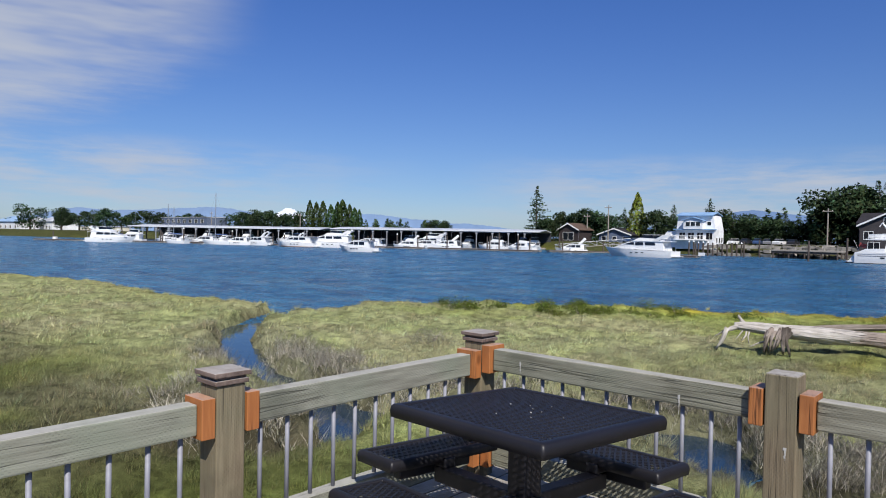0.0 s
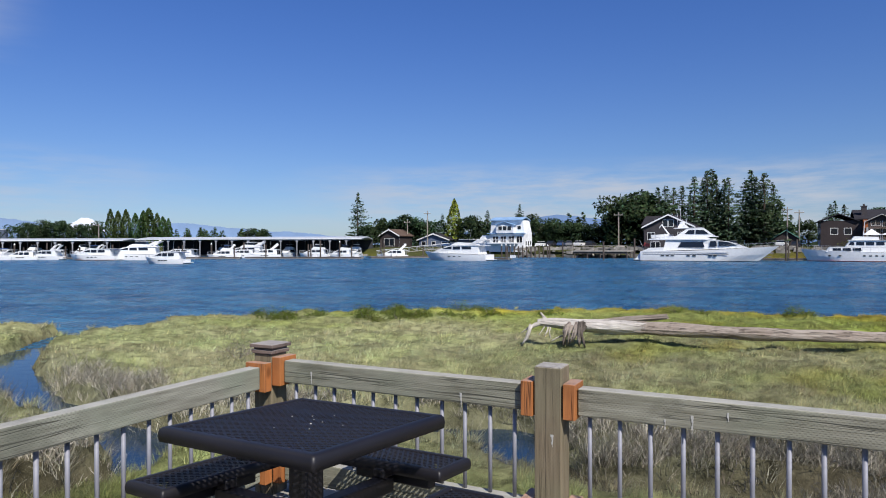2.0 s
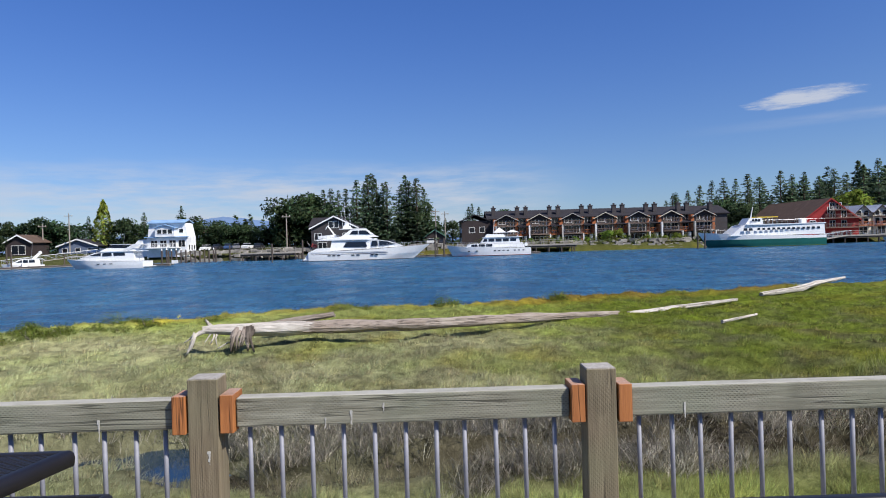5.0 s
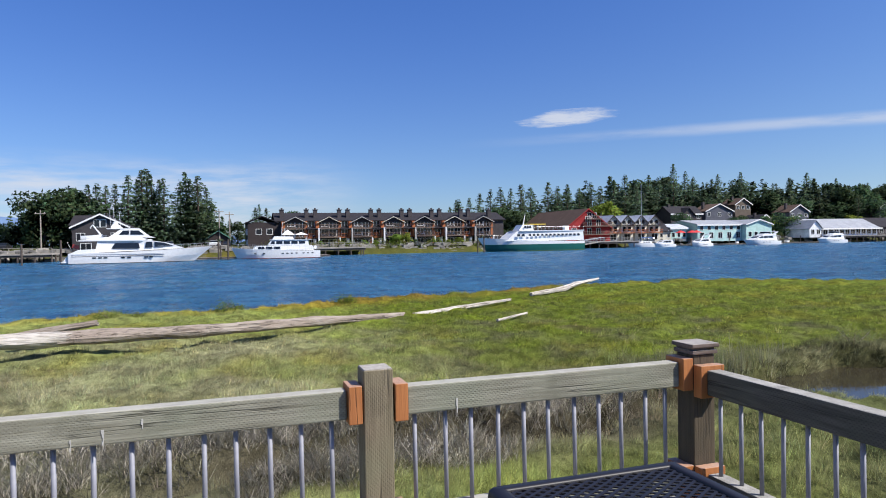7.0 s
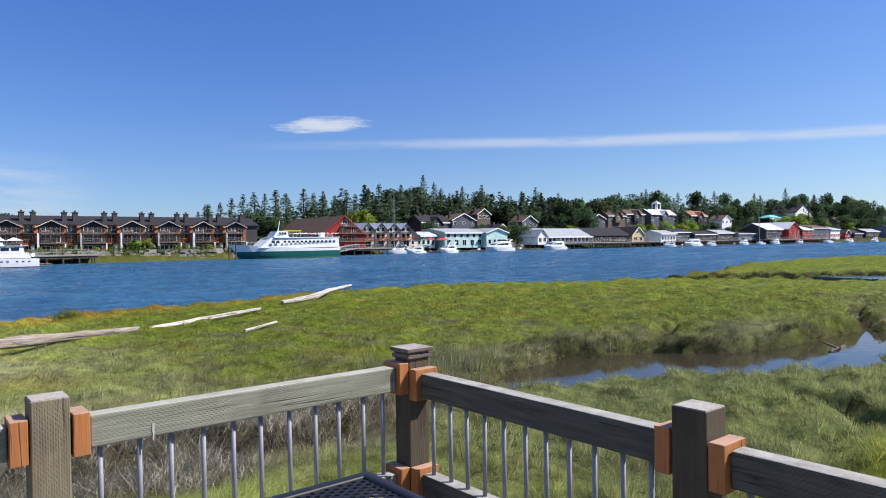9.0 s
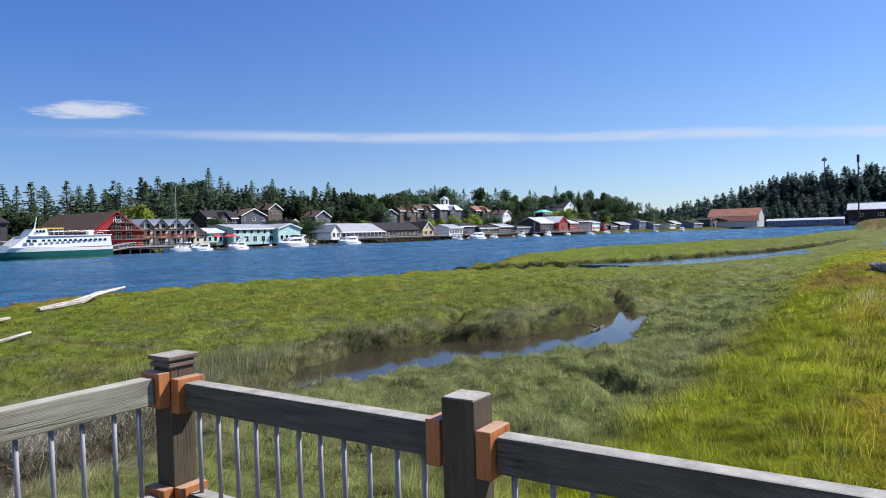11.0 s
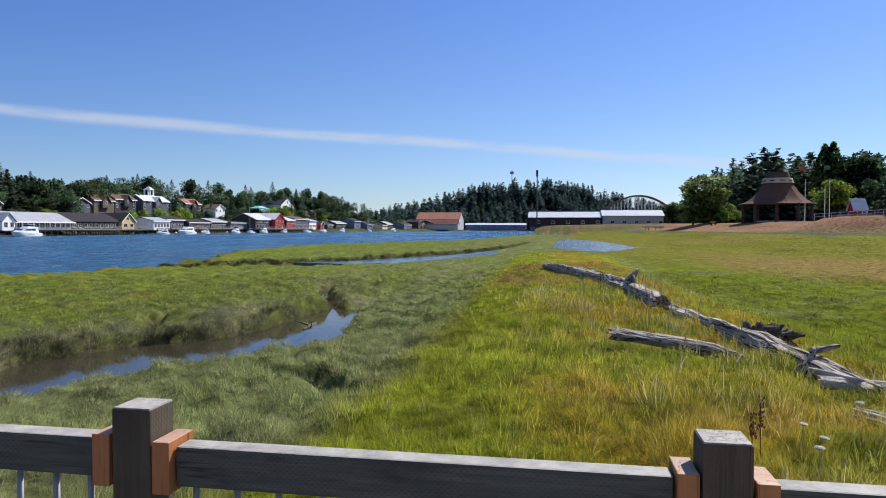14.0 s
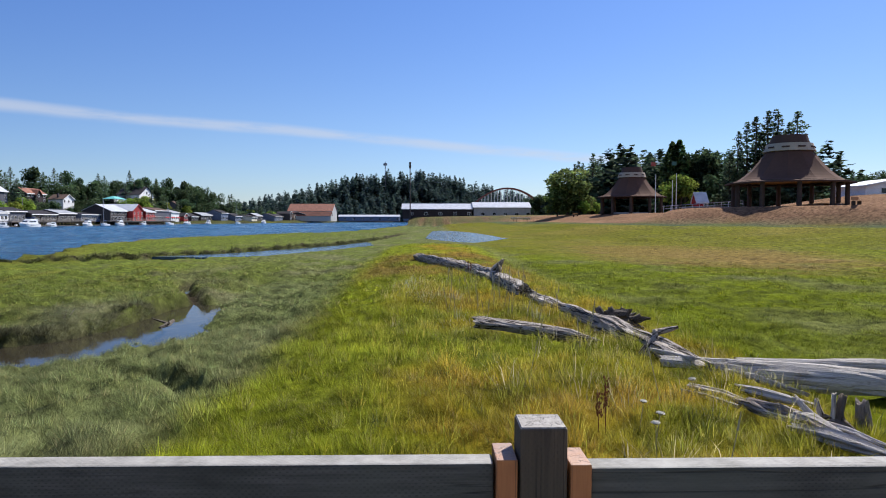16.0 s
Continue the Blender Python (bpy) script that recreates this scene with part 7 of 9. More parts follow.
def covered_slips(x0, y0, x1, y1, width, top):
    """A long flat marina roof on posts with boats in its shade."""
    d = Vector((x1 - x0, y1 - y0, 0))
    n = d.length
    ob = thing("boat_shed", "long white-edged marina roof on posts over boat slips", "boat shed",
               Matrix.Translation((x0, y0, 0)) @ Matrix.Rotation(math.atan2(d.y, d.x), 4, "Z"), "marina roofs")
    part("roof", Geo().add([(0, 0, top - 0.25), (n, 0, top - 0.25), (n, width / 2, top + 0.35), (0, width / 2, top + 0.35), (n, width, top - 0.25), (0, width, top - 0.25)]
                           + [(0, 0, top), (n, 0, top), (n, width / 2, top + 0.6), (0, width / 2, top + 0.6), (n, width, top), (0, width, top)],
                           [(0, 1, 2, 3), (3, 2, 4, 5), (6, 7, 8, 9), (9, 8, 10, 11), (0, 1, 7, 6), (5, 4, 10, 11), (1, 2, 8, 7), (2, 4, 10, 8), (0, 3, 9, 6), (3, 5, 11, 9)]), SHED_ROOF, ob)
    part("fascia", Geo().box(0, -0.12, top - 0.2, n, -0.004, top + 0.02), GEL, ob, "white roof edge")
    part("back_wall", Geo().box(0, width - 0.2, WATER + 0.3, n, width - 0.05, top - 0.3), SHED_DARK, ob)
    k = 0.6
    while k < n:
        for y in (0.25, width * 0.5):
            part("post", Geo().box(k - 0.11, y - 0.11, WATER - 0.5, k + 0.11, y + 0.11, top - 0.25), SHED_POST if y < 1 else PILE, ob)
        part("knee_brace", Geo().add([(k - 0.45, 0.2, top - 0.26), (k + 0.45, 0.2, top - 0.26), (k + 0.3, 0.2, top - 0.95), (k - 0.3, 0.2, top - 0.95),
                                      (k - 0.45, 0.32, top - 0.26), (k + 0.45, 0.32, top - 0.26), (k + 0.3, 0.32, top - 0.95), (k - 0.3, 0.32, top - 0.95)],
                                     [(0, 1, 2, 3), (7, 6, 5, 4), (0, 1, 5, 4), (1, 2, 6, 5), (2, 3, 7, 6), (3, 0, 4, 7)]), SHED_POST, ob)
        k += 4.6
    part("walkway", Geo().box(0, width * 0.45, WATER + 0.1, n, width * 0.55, WATER + 0.5), DOCKWOOD, ob)
    return ob


SHED_ROOF = lined("ribbed_grey_roof", (0.50, 0.52, 0.55), (0.33, 0.34, 0.36), 0, 0.9, 0.1, 0.45)
SHED_POST = painted("pale_grey_post_paint", (0.3, 0.31, 0.33), 0.7, 0.25, 0.5)
SHED_DARK = painted("dark_shed_wall", (0.03, 0.032, 0.036), 0.9, 0.3, 0.3)
covered_slips(-218, 92.7, -163, 127, 18, 3.0)
covered_slips(-161, 129, -101, 153, 16, 3.3)
for i, (x, y, s) in enumerate(((-138, 103, 7.5), (-161, 92, 8), (-183, 82.5, 9), (-113, 134, 8.5), (-133, 111, 7), (-126, 119, 9.5), (-118, 124, 7), (-151, 95.5, 7), (-101, 149, 7), (-190, 79, 8))):
    cruiser(x, y, 200 + 9 * (i % 4), s, "small white cruiser berthed at the marina float", fly=i % 2 == 0, arch=i % 3 == 0, mast=1.5 * (i % 3))
for i in range(15):
    t = (i + 0.4) / 15
    pile(-186 + 86 * t, 80 + 70 * t - 18 * t * (1 - t) * 1.2, 1.2 + 0.5 * (i % 3), 0.2, i % 2 == 0)
for i in range(9):
    t = (i + 0.5) / 9
    cruiser(-214 + 50 * t + 3, 93 + 32 * t + 9, 300, 8.5, "white boat under the marina roof", fly=i % 2 == 0, arch=False)
for i in range(6):
    t = (i + 0.5) / 6
    cruiser(-158 + 54 * t + 3, 131 + 20 * t + 9, 290, 8.0, "white boat under the marina roof", fly=i % 2 == 1, arch=False)

# ---- buildings of the far shore ----
SIDING_WHITE = lined("white_board_siding", (0.76, 0.77, 0.78), (0.5, 0.51, 0.53), 2, 0.2, 0.15)
SIDING_GREY = lined("grey_shingle_siding", (0.062, 0.056, 0.058), (0.032, 0.03, 0.032), 2, 0.22, 0.18)
SIDING_DARK = lined("dark_brown_siding", (0.048, 0.038, 0.038), (0.025, 0.022, 0.022), 2, 0.22, 0.18)
SIDING_RED = lined("barn_red_siding", (0.30, 0.035, 0.035), (0.17, 0.02, 0.02), 0, 0.3, 0.12)
SIDING_MINT = lined("mint_green_siding", (0.42, 0.60, 0.56), (0.3, 0.44, 0.41), 0, 0.4, 0.1)
SIDING_CREAM = lined("cream_siding", (0.60, 0.56, 0.46), (0.42, 0.38, 0.3), 2, 0.2, 0.15)
SIDING_BLUE = lined("blue_grey_siding", (0.125, 0.155, 0.225), (0.08, 0.10, 0.15), 2, 0.25, 0.14)
SIDING_TAN = lined("weathered_tan_siding", (0.135, 0.108, 0.088), (0.09, 0.072, 0.06), 2, 0.2, 0.15)
SIDING_SLATE = lined("slate_grey_siding", (0.105, 0.11, 0.135), (0.07, 0.072, 0.09), 2, 0.22, 0.15)
SIDING_YELLOW = lined("yellow_siding", (0.52, 0.42, 0.23), (0.45, 0.34, 0.15), 2, 0.2, 0.14)
CEDARWALL = painted("orange_cedar_wall", (0.36, 0.11, 0.035), 0.7, 0.22, 0.8, 0, 5)
ROOF_DARK = lined("dark_shingle_roof", (0.032, 0.03, 0.036), (0.02, 0.018, 0.02), 1, 0.35, 0.14, 0.9)
ROOF_BROWN = lined("brown_shingle_roof", (0.11, 0.075, 0.06), (0.065, 0.047, 0.04), 1, 0.4, 0.12, 0.9)
ROOF_BLUE = lined("blue_metal_roof", (0.25, 0.40, 0.60), (0.18, 0.29, 0.44), 0, 0.5, 0.1, 0.4)
ROOF_WHITE = lined("pale_metal_roof", (0.5, 0.52, 0.56), (0.36, 0.38, 0.42), 0, 0.6, 0.1, 0.4)
ROOF_PALE = lined("weathered_grey_roof", (0.30, 0.315, 0.35), (0.21, 0.22, 0.25), 0, 0.6, 0.12, 0.6)
ROOF_RUST = lined("rusty_metal_roof", (0.25, 0.115, 0.08), (0.16, 0.075, 0.055), 1, 0.8, 0.1, 0.7, 0.35)
ROOF_GREEN = lined("green_metal_roof", (0.10, 0.24, 0.18), (0.06, 0.16, 0.12), 0, 0.5, 0.1, 0.5)
WHITE_TRIM = painted("white_trim_paint", (0.78, 0.78, 0.77), 0.5, 0.05, 1.5)
BRICK = lined("chimney_masonry", (0.07, 0.062, 0.065), (0.04, 0.038, 0.04), 2, 0.15, 0.2)
CONCRETE = painted("concrete", (0.42, 0.41, 0.39), 0.85, 0.12, 0.8, 0, 10)
WIN = {}


def window(parent, face, u, v, z, w, h, frame=WHITE_TRIM):
    """A framed window on a wall; face s, w, e; u runs along the wall, v is the wall's plane."""
    key = (round(w, 2), round(h, 2), frame.name)
    if key not in WIN:
        f, b = Geo(), 0.09
        f.box(-b, -0.07, -b, w + b, 0.05, 0).box(-b, -0.07, h, w + b, 0.05, h + b).box(-b, -0.07, 0.001, 0, 0.05, h - 0.001).box(w, -0.07, 0.001, w + b, 0.05, h - 0.001)
        if w > 1.3:
            f.box(w / 2 - 0.04, -0.05, 0.001, w / 2 + 0.04, 0.05, h - 0.001)
        WIN[key] = (mesh_of(f, frame, name="window"), mesh_of(Geo().box(0.002, -0.02, 0.002, w - 0.002, 0.02, h - 0.002), PANE, name="pane"))
    m = {"s": pose(u, v, z), "w": pose(v, u, z, 0, 0, -90), "e": pose(v, u, z, 0, 0, 90)}[face]
    fr = part("window", WIN[key][0], None, parent, at=m)
    part("pane", WIN[key][1], None, fr)


def house(name, label, x0, x1, y0, y1, z0, eave, ridge, along, wall, roof, windows=(), category="house", group="waterfront buildings", over=0.5, thick=0.22, flat=False, trim=None):
    ob = thing(name, label, category, pose(0, 0, 0), group)
    w = part("wall", Geo().box(x0, y0, z0 - 0.6, x1, y1, eave), wall, ob)
    if flat:
        part("roof", Geo().box(x0 - 0.3, y0 - 0.3, eave + 0.002, x1 + 0.3, y1 + 0.3, eave + 0.35), roof, ob)
    else:
        part("gable_wall", Geo().wedge(x0, y0, x1, y1, eave, ridge, along), wall, ob)
        part("roof", Geo().gable(x0, y0, x1, y1, eave, ridge, along, over, thick), roof, ob)
        if trim:
            g = Geo()
            if along == "y":
                xm = (x0 + x1) / 2
                for xa in (x0, x1):
                    d = (ridge - eave) / abs(xm - xa) * over
                    xe = xa - over if xa < xm else xa + over
                    g.add([(xe, y0 - over - 0.1, eave - d - 0.15), (xm, y0 - over - 0.1, ridge - 0.15), (xm, y0 - over - 0.1, ridge + thick), (xe, y0 - over - 0.1, eave - d + thick),
                           (xe, y0 - over - 0.004, eave - d - 0.15), (xm, y0 - over - 0.004, ridge - 0.15), (xm, y0 - over - 0.004, ridge + thick), (xe, y0 - over - 0.004, eave - d + thick)],
                          [(0, 1, 2, 3), (7, 6, 5, 4), (0, 1, 5, 4), (1, 2, 6, 5), (2, 3, 7, 6), (3, 0, 4, 7)])
            else:
                g.box(x0 - over, y0 - over - 0.1, eave - 0.45, x1 + over, y0 - over - 0.004, eave + 0.02)
            part("bargeboard", g, trim, ob)
    for face, u, z, ww, hh in windows:
        window(ob, face, u, {"s": y0, "w": x0, "e": x1}[face], z, ww, hh)
    return ob


def row(face, u0, u1, n, z, w, h):
    return [(face, u0 + (u1 - u0 - w) * i / max(1, n - 1), z, w, h) for i in range(n)]


def balcony(parent, x0, x1, y0, y1, z, mat=SIDING_DARK, h=1.05):
    b = part("balcony", Geo().box(x0, y0, z - 0.16, x1, y1, z), mat, parent)
    part("balustrade", Geo().box(x0, y0, z + h - 0.1, x1, y0 + 0.1, z + h).box(x0, y0 + 0.02, z + 0.08, x1, y0 + 0.08, z + 0.16), mat, b)
    n = max(2, int((x1 - x0) / 0.35))
    g = Geo()
    for i in range(n + 1):
        k = x0 + (x1 - x0) * i / n
        g.box(k - 0.03, y0 + 0.03, z + 0.161, k + 0.03, y0 + 0.07, z + h - 0.101)
    tagged(part("balustrade_infill", g, mat, b), kind="stuff")


# the three-storey lodge
lodge = thing("lodge_hotel", "dark shingled three-storey waterfront lodge with gabled balconies", "hotel", pose(0, 0, 0))
part("wall", Geo().box(15.6, 173.4, -0.3, 77.5, 186, 6.9), SIDING_GREY, lodge)
part("roof", Geo().gable(15.6, 173.4, 77.5, 186, 6.9, 9.0, "x", 0.5, 0.22), ROOF_DARK, lodge)
part("end_wing", Geo().box(8.6, 173, -0.3, 15.55, 188, 6.6), SIDING_DARK, lodge)
part("end_wing_roof", Geo().gable(8.6, 173, 15.55, 188, 6.6, 8.0, "y", 0.5, 0.22), ROOF_DARK, lodge)
for z in (1.0, 3.7):
    for i in range(3):
        window(lodge, "w", 175 + i * 4.0, 8.6, z, 1.2, 1.3)
window(lodge, "s", 10.6, 173, 3.6, 1.3, 1.3)
window(lodge, "s", 13.2, 173, 3.6, 1.3, 1.3)
BALCONY = painted("faded_brown_balcony_timber", (0.17, 0.12, 0.095), 0.8, 0.15, 0.8)
BAYS = [17.6 + 8.45 * i for i in range(7)]
for i, bx in enumerate(BAYS):
    x0, x1 = bx, bx + 4.7
    part("bay_wall", Geo().box(x0, 171.9, -0.3, x1, 173.39, 6.4), SIDING_GREY, lodge)
    part("bay_gable", Geo().wedge(x0 - 0.2, 171.7, x1 + 0.2, 180, 6.4, 7.75, "y"), SIDING_DARK, lodge)
    part("bay_roof", Geo().gable(x0 - 0.2, 171.7, x1 + 0.2, 180, 6.4, 7.75, "y", 0.6, 0.2), ROOF_DARK, lodge)
    g = Geo()
    for s in (-1, 1):
        xm, xe = (x0 + x1) / 2, (x0 + x1) / 2 + s * 3.15
        g.add([(xe, 171.0, 6.14), (xm, 171.0, 7.74), (xm, 171.0, 7.9), (xe, 171.0, 6.3), (xe, 171.08, 6.14), (xm, 171.08, 7.74), (xm, 171.08, 7.9), (xe, 171.08, 6.3)],
              [(0, 1, 2, 3), (7, 6, 5, 4), (0, 1, 5, 4), (1, 2, 6, 5), (2, 3, 7, 6), (3, 0, 4, 7)])
    part("bargeboard", g, CONCRETE if i % 2 == 0 else SIDING_CREAM, lodge)
    for k, z in enumerate((0.15, 2.75, 4.95)):
        window(lodge, "s", x0 + 0.5, 171.9, z + 0.55, 1.7, 1.35)
        window(lodge, "s", x0 + 2.6, 171.9, z + 0.15, 1.6, 1.75)
        if k:
            balcony(lodge, x0 - 0.1, x1 + 0.1, 170.3, 171.88, z - 0.05, BALCONY)
        part("cedar_panel", Geo().box(x1 + 0.02, 172.2, z - 0.1, x1 + 0.75, 173.38, z + 1.9), CEDARWALL, lodge, "orange cedar side wall")
        if k:
            part("cedar_panel", Geo().box(x0 - 0.95, 171.6, z - 0.1, x0 - 0.14, 173.38, z + 1.75), CEDARWALL, lodge, "orange cedar side wall")
    part("corner_post", Geo().box(x0 - 0.5, 170.4, -0.4, x0 - 0.12, 171.2, 5.0), WHITE_TRIM if i % 2 else CONCRETE, lodge)
    part("corner_post", Geo().box(x1 + 0.12, 170.4, -0.4, x1 + 0.4, 171.2, 2.6), WHITE_TRIM, lodge)
    if i < len(BAYS) - 1:
        gx0, gx1 = x1 + 0.8, BAYS[i + 1] - 0.6
        for k, z in enumerate((0.3, 2.75, 4.95)):
            window(lodge, "s", gx0 + 0.4, 173.4, z + 0.4, 1.5, 1.4)
            if k:
                balcony(lodge, gx0, gx1, 171.6, 173.38, z - 0.15, CEDARWALL if k == 1 else SIDING_DARK)
        part("eave_roof", Geo().add([(gx0 - 0.3, 171.2, 4.72), (gx1 + 0.3, 171.2, 4.72), (gx1 + 0.3, 173.38, 5.25), (gx0 - 0.3, 173.38, 5.25), (gx0 - 0.3, 171.2, 4.86), (gx1 + 0.3, 171.2, 4.86), (gx1 + 0.3, 173.38, 5.4), (gx0 - 0.3, 173.38, 5.4)],
                                    [(0, 1, 2, 3), (7, 6, 5, 4), (0, 1, 5, 4), (1, 2, 6, 5), (2, 3, 7, 6), (3, 0, 4, 7)]), ROOF_DARK, lodge)
        part("stair_wall", Geo().box(gx1 - 0.9, 172.0, -0.3, gx1 - 0.2, 173.38, 2.3), WHITE_TRIM, lodge)
    for cx in (x0 - 1.0, x1 + 0.5):
        ch = part("chimney", Geo().box(cx, 175.2, 6.0, cx + 1.0, 176.3, 9.7), BRICK, lodge)
        part("chimney_cap", Geo().box(cx - 0.12, 175.08, 9.702, cx + 1.12, 176.42, 9.9).box(cx + 0.3, 175.5, 9.901, cx + 0.7, 176.0, 10.3), BRICK, ch)

# white gambrel house with a blue roof
wh = thing("white_house", "white three-storey waterfront house with a pale blue roof", "house", pose(0, 0, 0))
part("wall", Geo().box(-67.6, 163, -0.4, -58.0, 169, 4.3), SIDING_WHITE, wh)
part("upper_wall", Geo().add([(-67.6, 163.6, 4.3), (-58.0, 163.6, 4.3), (-58.7, 163.6, 7.8), (-67.2, 163.6, 7.8), (-67.6, 169, 4.3), (-58.0, 169, 4.3), (-58.7, 169, 7.8), (-67.2, 169, 7.8)],
                             [(0, 1, 2, 3), (7, 6, 5, 4), (0, 1, 5, 4), (1, 2, 6, 5), (2, 3, 7, 6), (3, 0, 4, 7)]), SIDING_WHITE, wh)
part("roof", Geo().gable(-67.2, 163.2, -58.7, 169, 7.8, 8.5, "x", 0.3, 0.2), ROOF_BLUE, wh)
part("lower_roof", Geo().box(-68.0, 162.3, 4.302, -57.7, 163.58, 4.5), ROOF_BLUE, wh)
part("dormer", Geo().box(-65.2, 161.9, 4.502, -60.6, 163.58, 6.6), SIDING_WHITE, wh)
part("dormer_gable", Geo().wedge(-65.2, 161.9, -60.6, 163.58, 6.6, 7.3, "y"), SIDING_WHITE, wh)
part("dormer_roof", Geo().gable(-65.2, 161.9, -60.6, 166, 6.6, 7.3, "y", 0.4, 0.16), ROOF_BLUE, wh)
for i in range(3):
    window(wh, "s", -64.6 + i * 1.25, 161.9, 5.2, 1.0, 1.0)
window(wh, "s", -60.0, 163.6, 5.4, 0.9, 0.9)
for i in range(4):
    window(wh, "s", -66.6 + i * 2.2, 163, 2.0, 1.5, 1.6)
for i in range(3):
    window(wh, "e", 164 + 1.7 * i, -58.0, 1.2, 0.9, 1.2)
balcony(wh, -67.4, -59.5, 161.2, 162.98, 1.9, WHITE_TRIM)
part("annex", Geo().slab([(-74.5, 165), (-67.62, 165), (-67.62, 169), (-74.5, 169)], -0.4, 4.0, top=[(-70.5, 165.2), (-67.62, 165.2), (-67.62, 168.8), (-70.5, 168.8)]), SIDING_WHITE, wh)
house("grey_house", "grey shingled gabled waterfront house with white trim", -28.2, -17.2, 163.5, 176, -0.6, 5.6, 8.3, "y", SIDING_GREY, ROOF_DARK,
      [("s", -23.9, 5.6, 1.0, 1.5), ("s", -22.6, 5.6, 1.0, 1.5), ("s", -27.4, 2.6, 1.6, 1.6), ("s", -20.6, 2.6, 2.2, 1.6), ("s", -26.6, 0.4, 2.0, 1.6), ("s", -22.0, 0.4, 2.6, 1.6)], trim=WHITE_TRIM)
house("grey_house_wing", "grey shingled side wing under a dark roof", -29.5, -22, 170, 182, 0.3, 6.2, 8.4, "x", SIDING_GREY, ROOF_DARK, [])
house("green_roof_shed", "small brown shed with a green metal roof", 3.0 - 4, 4.4, 178, 184, 0.3, 2.8, 4.6, "y", SIDING_DARK, ROOF_GREEN, [("s", 1.0, 1.0, 1.2, 1.0)])
house("boathouse", "small brown gabled boathouse with open front", -107, -100.5, 172, 180, 0.6, 4.3, 6.0, "y", SIDING_DARK, ROOF_BROWN, [("s", -105.5, 1.2, 3.4, 2.2)], trim=WHITE_TRIM)
house("blue_cottage", "low dark blue cottage with white gable trim", -97, -87, 178, 186, 0.8, 3.0, 4.7, "y", SIDING_BLUE, ROOF_DARK, row("s", -96, -88, 3, 1.3, 1.3, 1.1), trim=WHITE_TRIM)
# west end sheds
house("blue_office_block", "long two-storey blue building behind the marina", -459, -387, 212, 226, 0.8, 10.4, 11, "x", SIDING_BLUE, ROOF_WHITE, row("s", -455, -391, 9, 7.0, 3.6, 2.2) + row("s", -455, -391, 9, 2.4, 3.6, 2.2), flat=True)
house("blue_roof_shed", "pale metal shed with a blue roof", -440, -395, 112, 130, 0.6, 5.0, 8.0, "x", SIDING_WHITE, ROOF_BLUE, row("s", -436, -400, 5, 1.5, 2.5, 1.4))
house("white_shed", "white metal shed beside trees", -385, -365, 118, 130, 0.6, 5.2, 7.2, "x", SIDING_WHITE, ROOF_WHITE, row("s", -383, -368, 4, 1.5, 2.0, 1.4))
house("low_warehouse", "long low cream warehouse by the bank", -369, -331, 130, 142, 0.4, 2.9, 3.2, "x", SIDING_CREAM, ROOF_WHITE, row("s", -366, -334, 4, 1.2, 2, 1.0), flat=True)
# red barn hall with brown roof
barn = house("red_barn_hall", "red barn-like waterfront hall with a big brown roof", 102.5, 118, 183, 216, 0.2, 4.6, 10.3, "y", SIDING_RED, ROOF_BROWN,
             [("s", 104.5, 3.0, 1.6, 1.4), ("s", 109.4, 6.4, 1.6, 1.6), ("w", 190, 2.4, 1.4, 1.4), ("w", 196, 2.4, 1.4, 1.4)], trim=SIDING_RED)
for z in (2.4, 5.0, 7.2):
    balcony(barn, 107.5 if z < 7 else 109, 117.6 if z < 7 else 114.0, 180.9, 182.98, z, BALCONY)
    for i in range(2):
        window(barn, "s", 110 + i * 3.2 if z < 7 else 110 + i * 1.8, 183, z + 0.2, 1.4, 1.7)
for i in range(4):
    x0 = 117.5 + 5.1 * i
    h = house("row_house", "narrow cream row house with a grey gable roof", x0, x0 + 4.6, 184, 196, 0.2, 6.0, 8.2, "y", SIDING_CREAM, ROOF_WHITE,
              [("s", x0 + 0.6, 5.6, 1.2, 1.2), ("s", x0 + 2.6, 5.6, 1.2, 1.2), ("s", x0 + 0.6, 3.2, 1.2, 1.5), ("s", x0 + 2.6, 3.2, 1.2, 1.5), ("s", x0 + 1.2, 0.5, 2.2, 1.9)], group="row houses", trim=SIDING_DARK)
    balcony(h, x0 + 0.2, x0 + 4.4, 182.4, 183.98, 2.8, CEDARWALL)
    balcony(h, x0 + 0.2, x0 + 4.4, 182.4, 183.98, 5.2, SIDING_DARK)
house("dark_roof_cottage", "low cottage with a steep dark roof", 138.2, 143, 186, 195, 0.3, 3.2, 5.6, "x", SIDING_CREAM, ROOF_DARK, row("s", 138.8, 142.6, 2, 1.2, 1.0, 1.2))
house("mint_cottage", "small mint green waterfront shop", 143.6, 150, 187, 196, 0.3, 4.2, 5.4, "x", SIDING_MINT, ROOF_WHITE, row("s", 144.2, 149.6, 3, 1.2, 1.1, 1.4), trim=WHITE_TRIM)
house("mint_hall", "long mint green waterfront building with a pale roof", 152, 170, 184, 200, 0.2, 5.2, 6.6, "x", SIDING_MINT, ROOF_PALE, row("s", 153, 169.4, 6, 3.4, 1.3, 1.3) + row("s", 153, 169.4, 5, 0.6, 1.6, 1.9), trim=WHITE_TRIM)
house("mint_gable_hall", "mint green gabled block with a pale roof", 170.2, 181, 182, 202, 0.2, 5.0, 6.6, "y", SIDING_MINT, ROOF_PALE, row("s", 171.2, 180, 4, 1.0, 1.2, 1.5), trim=WHITE_TRIM)
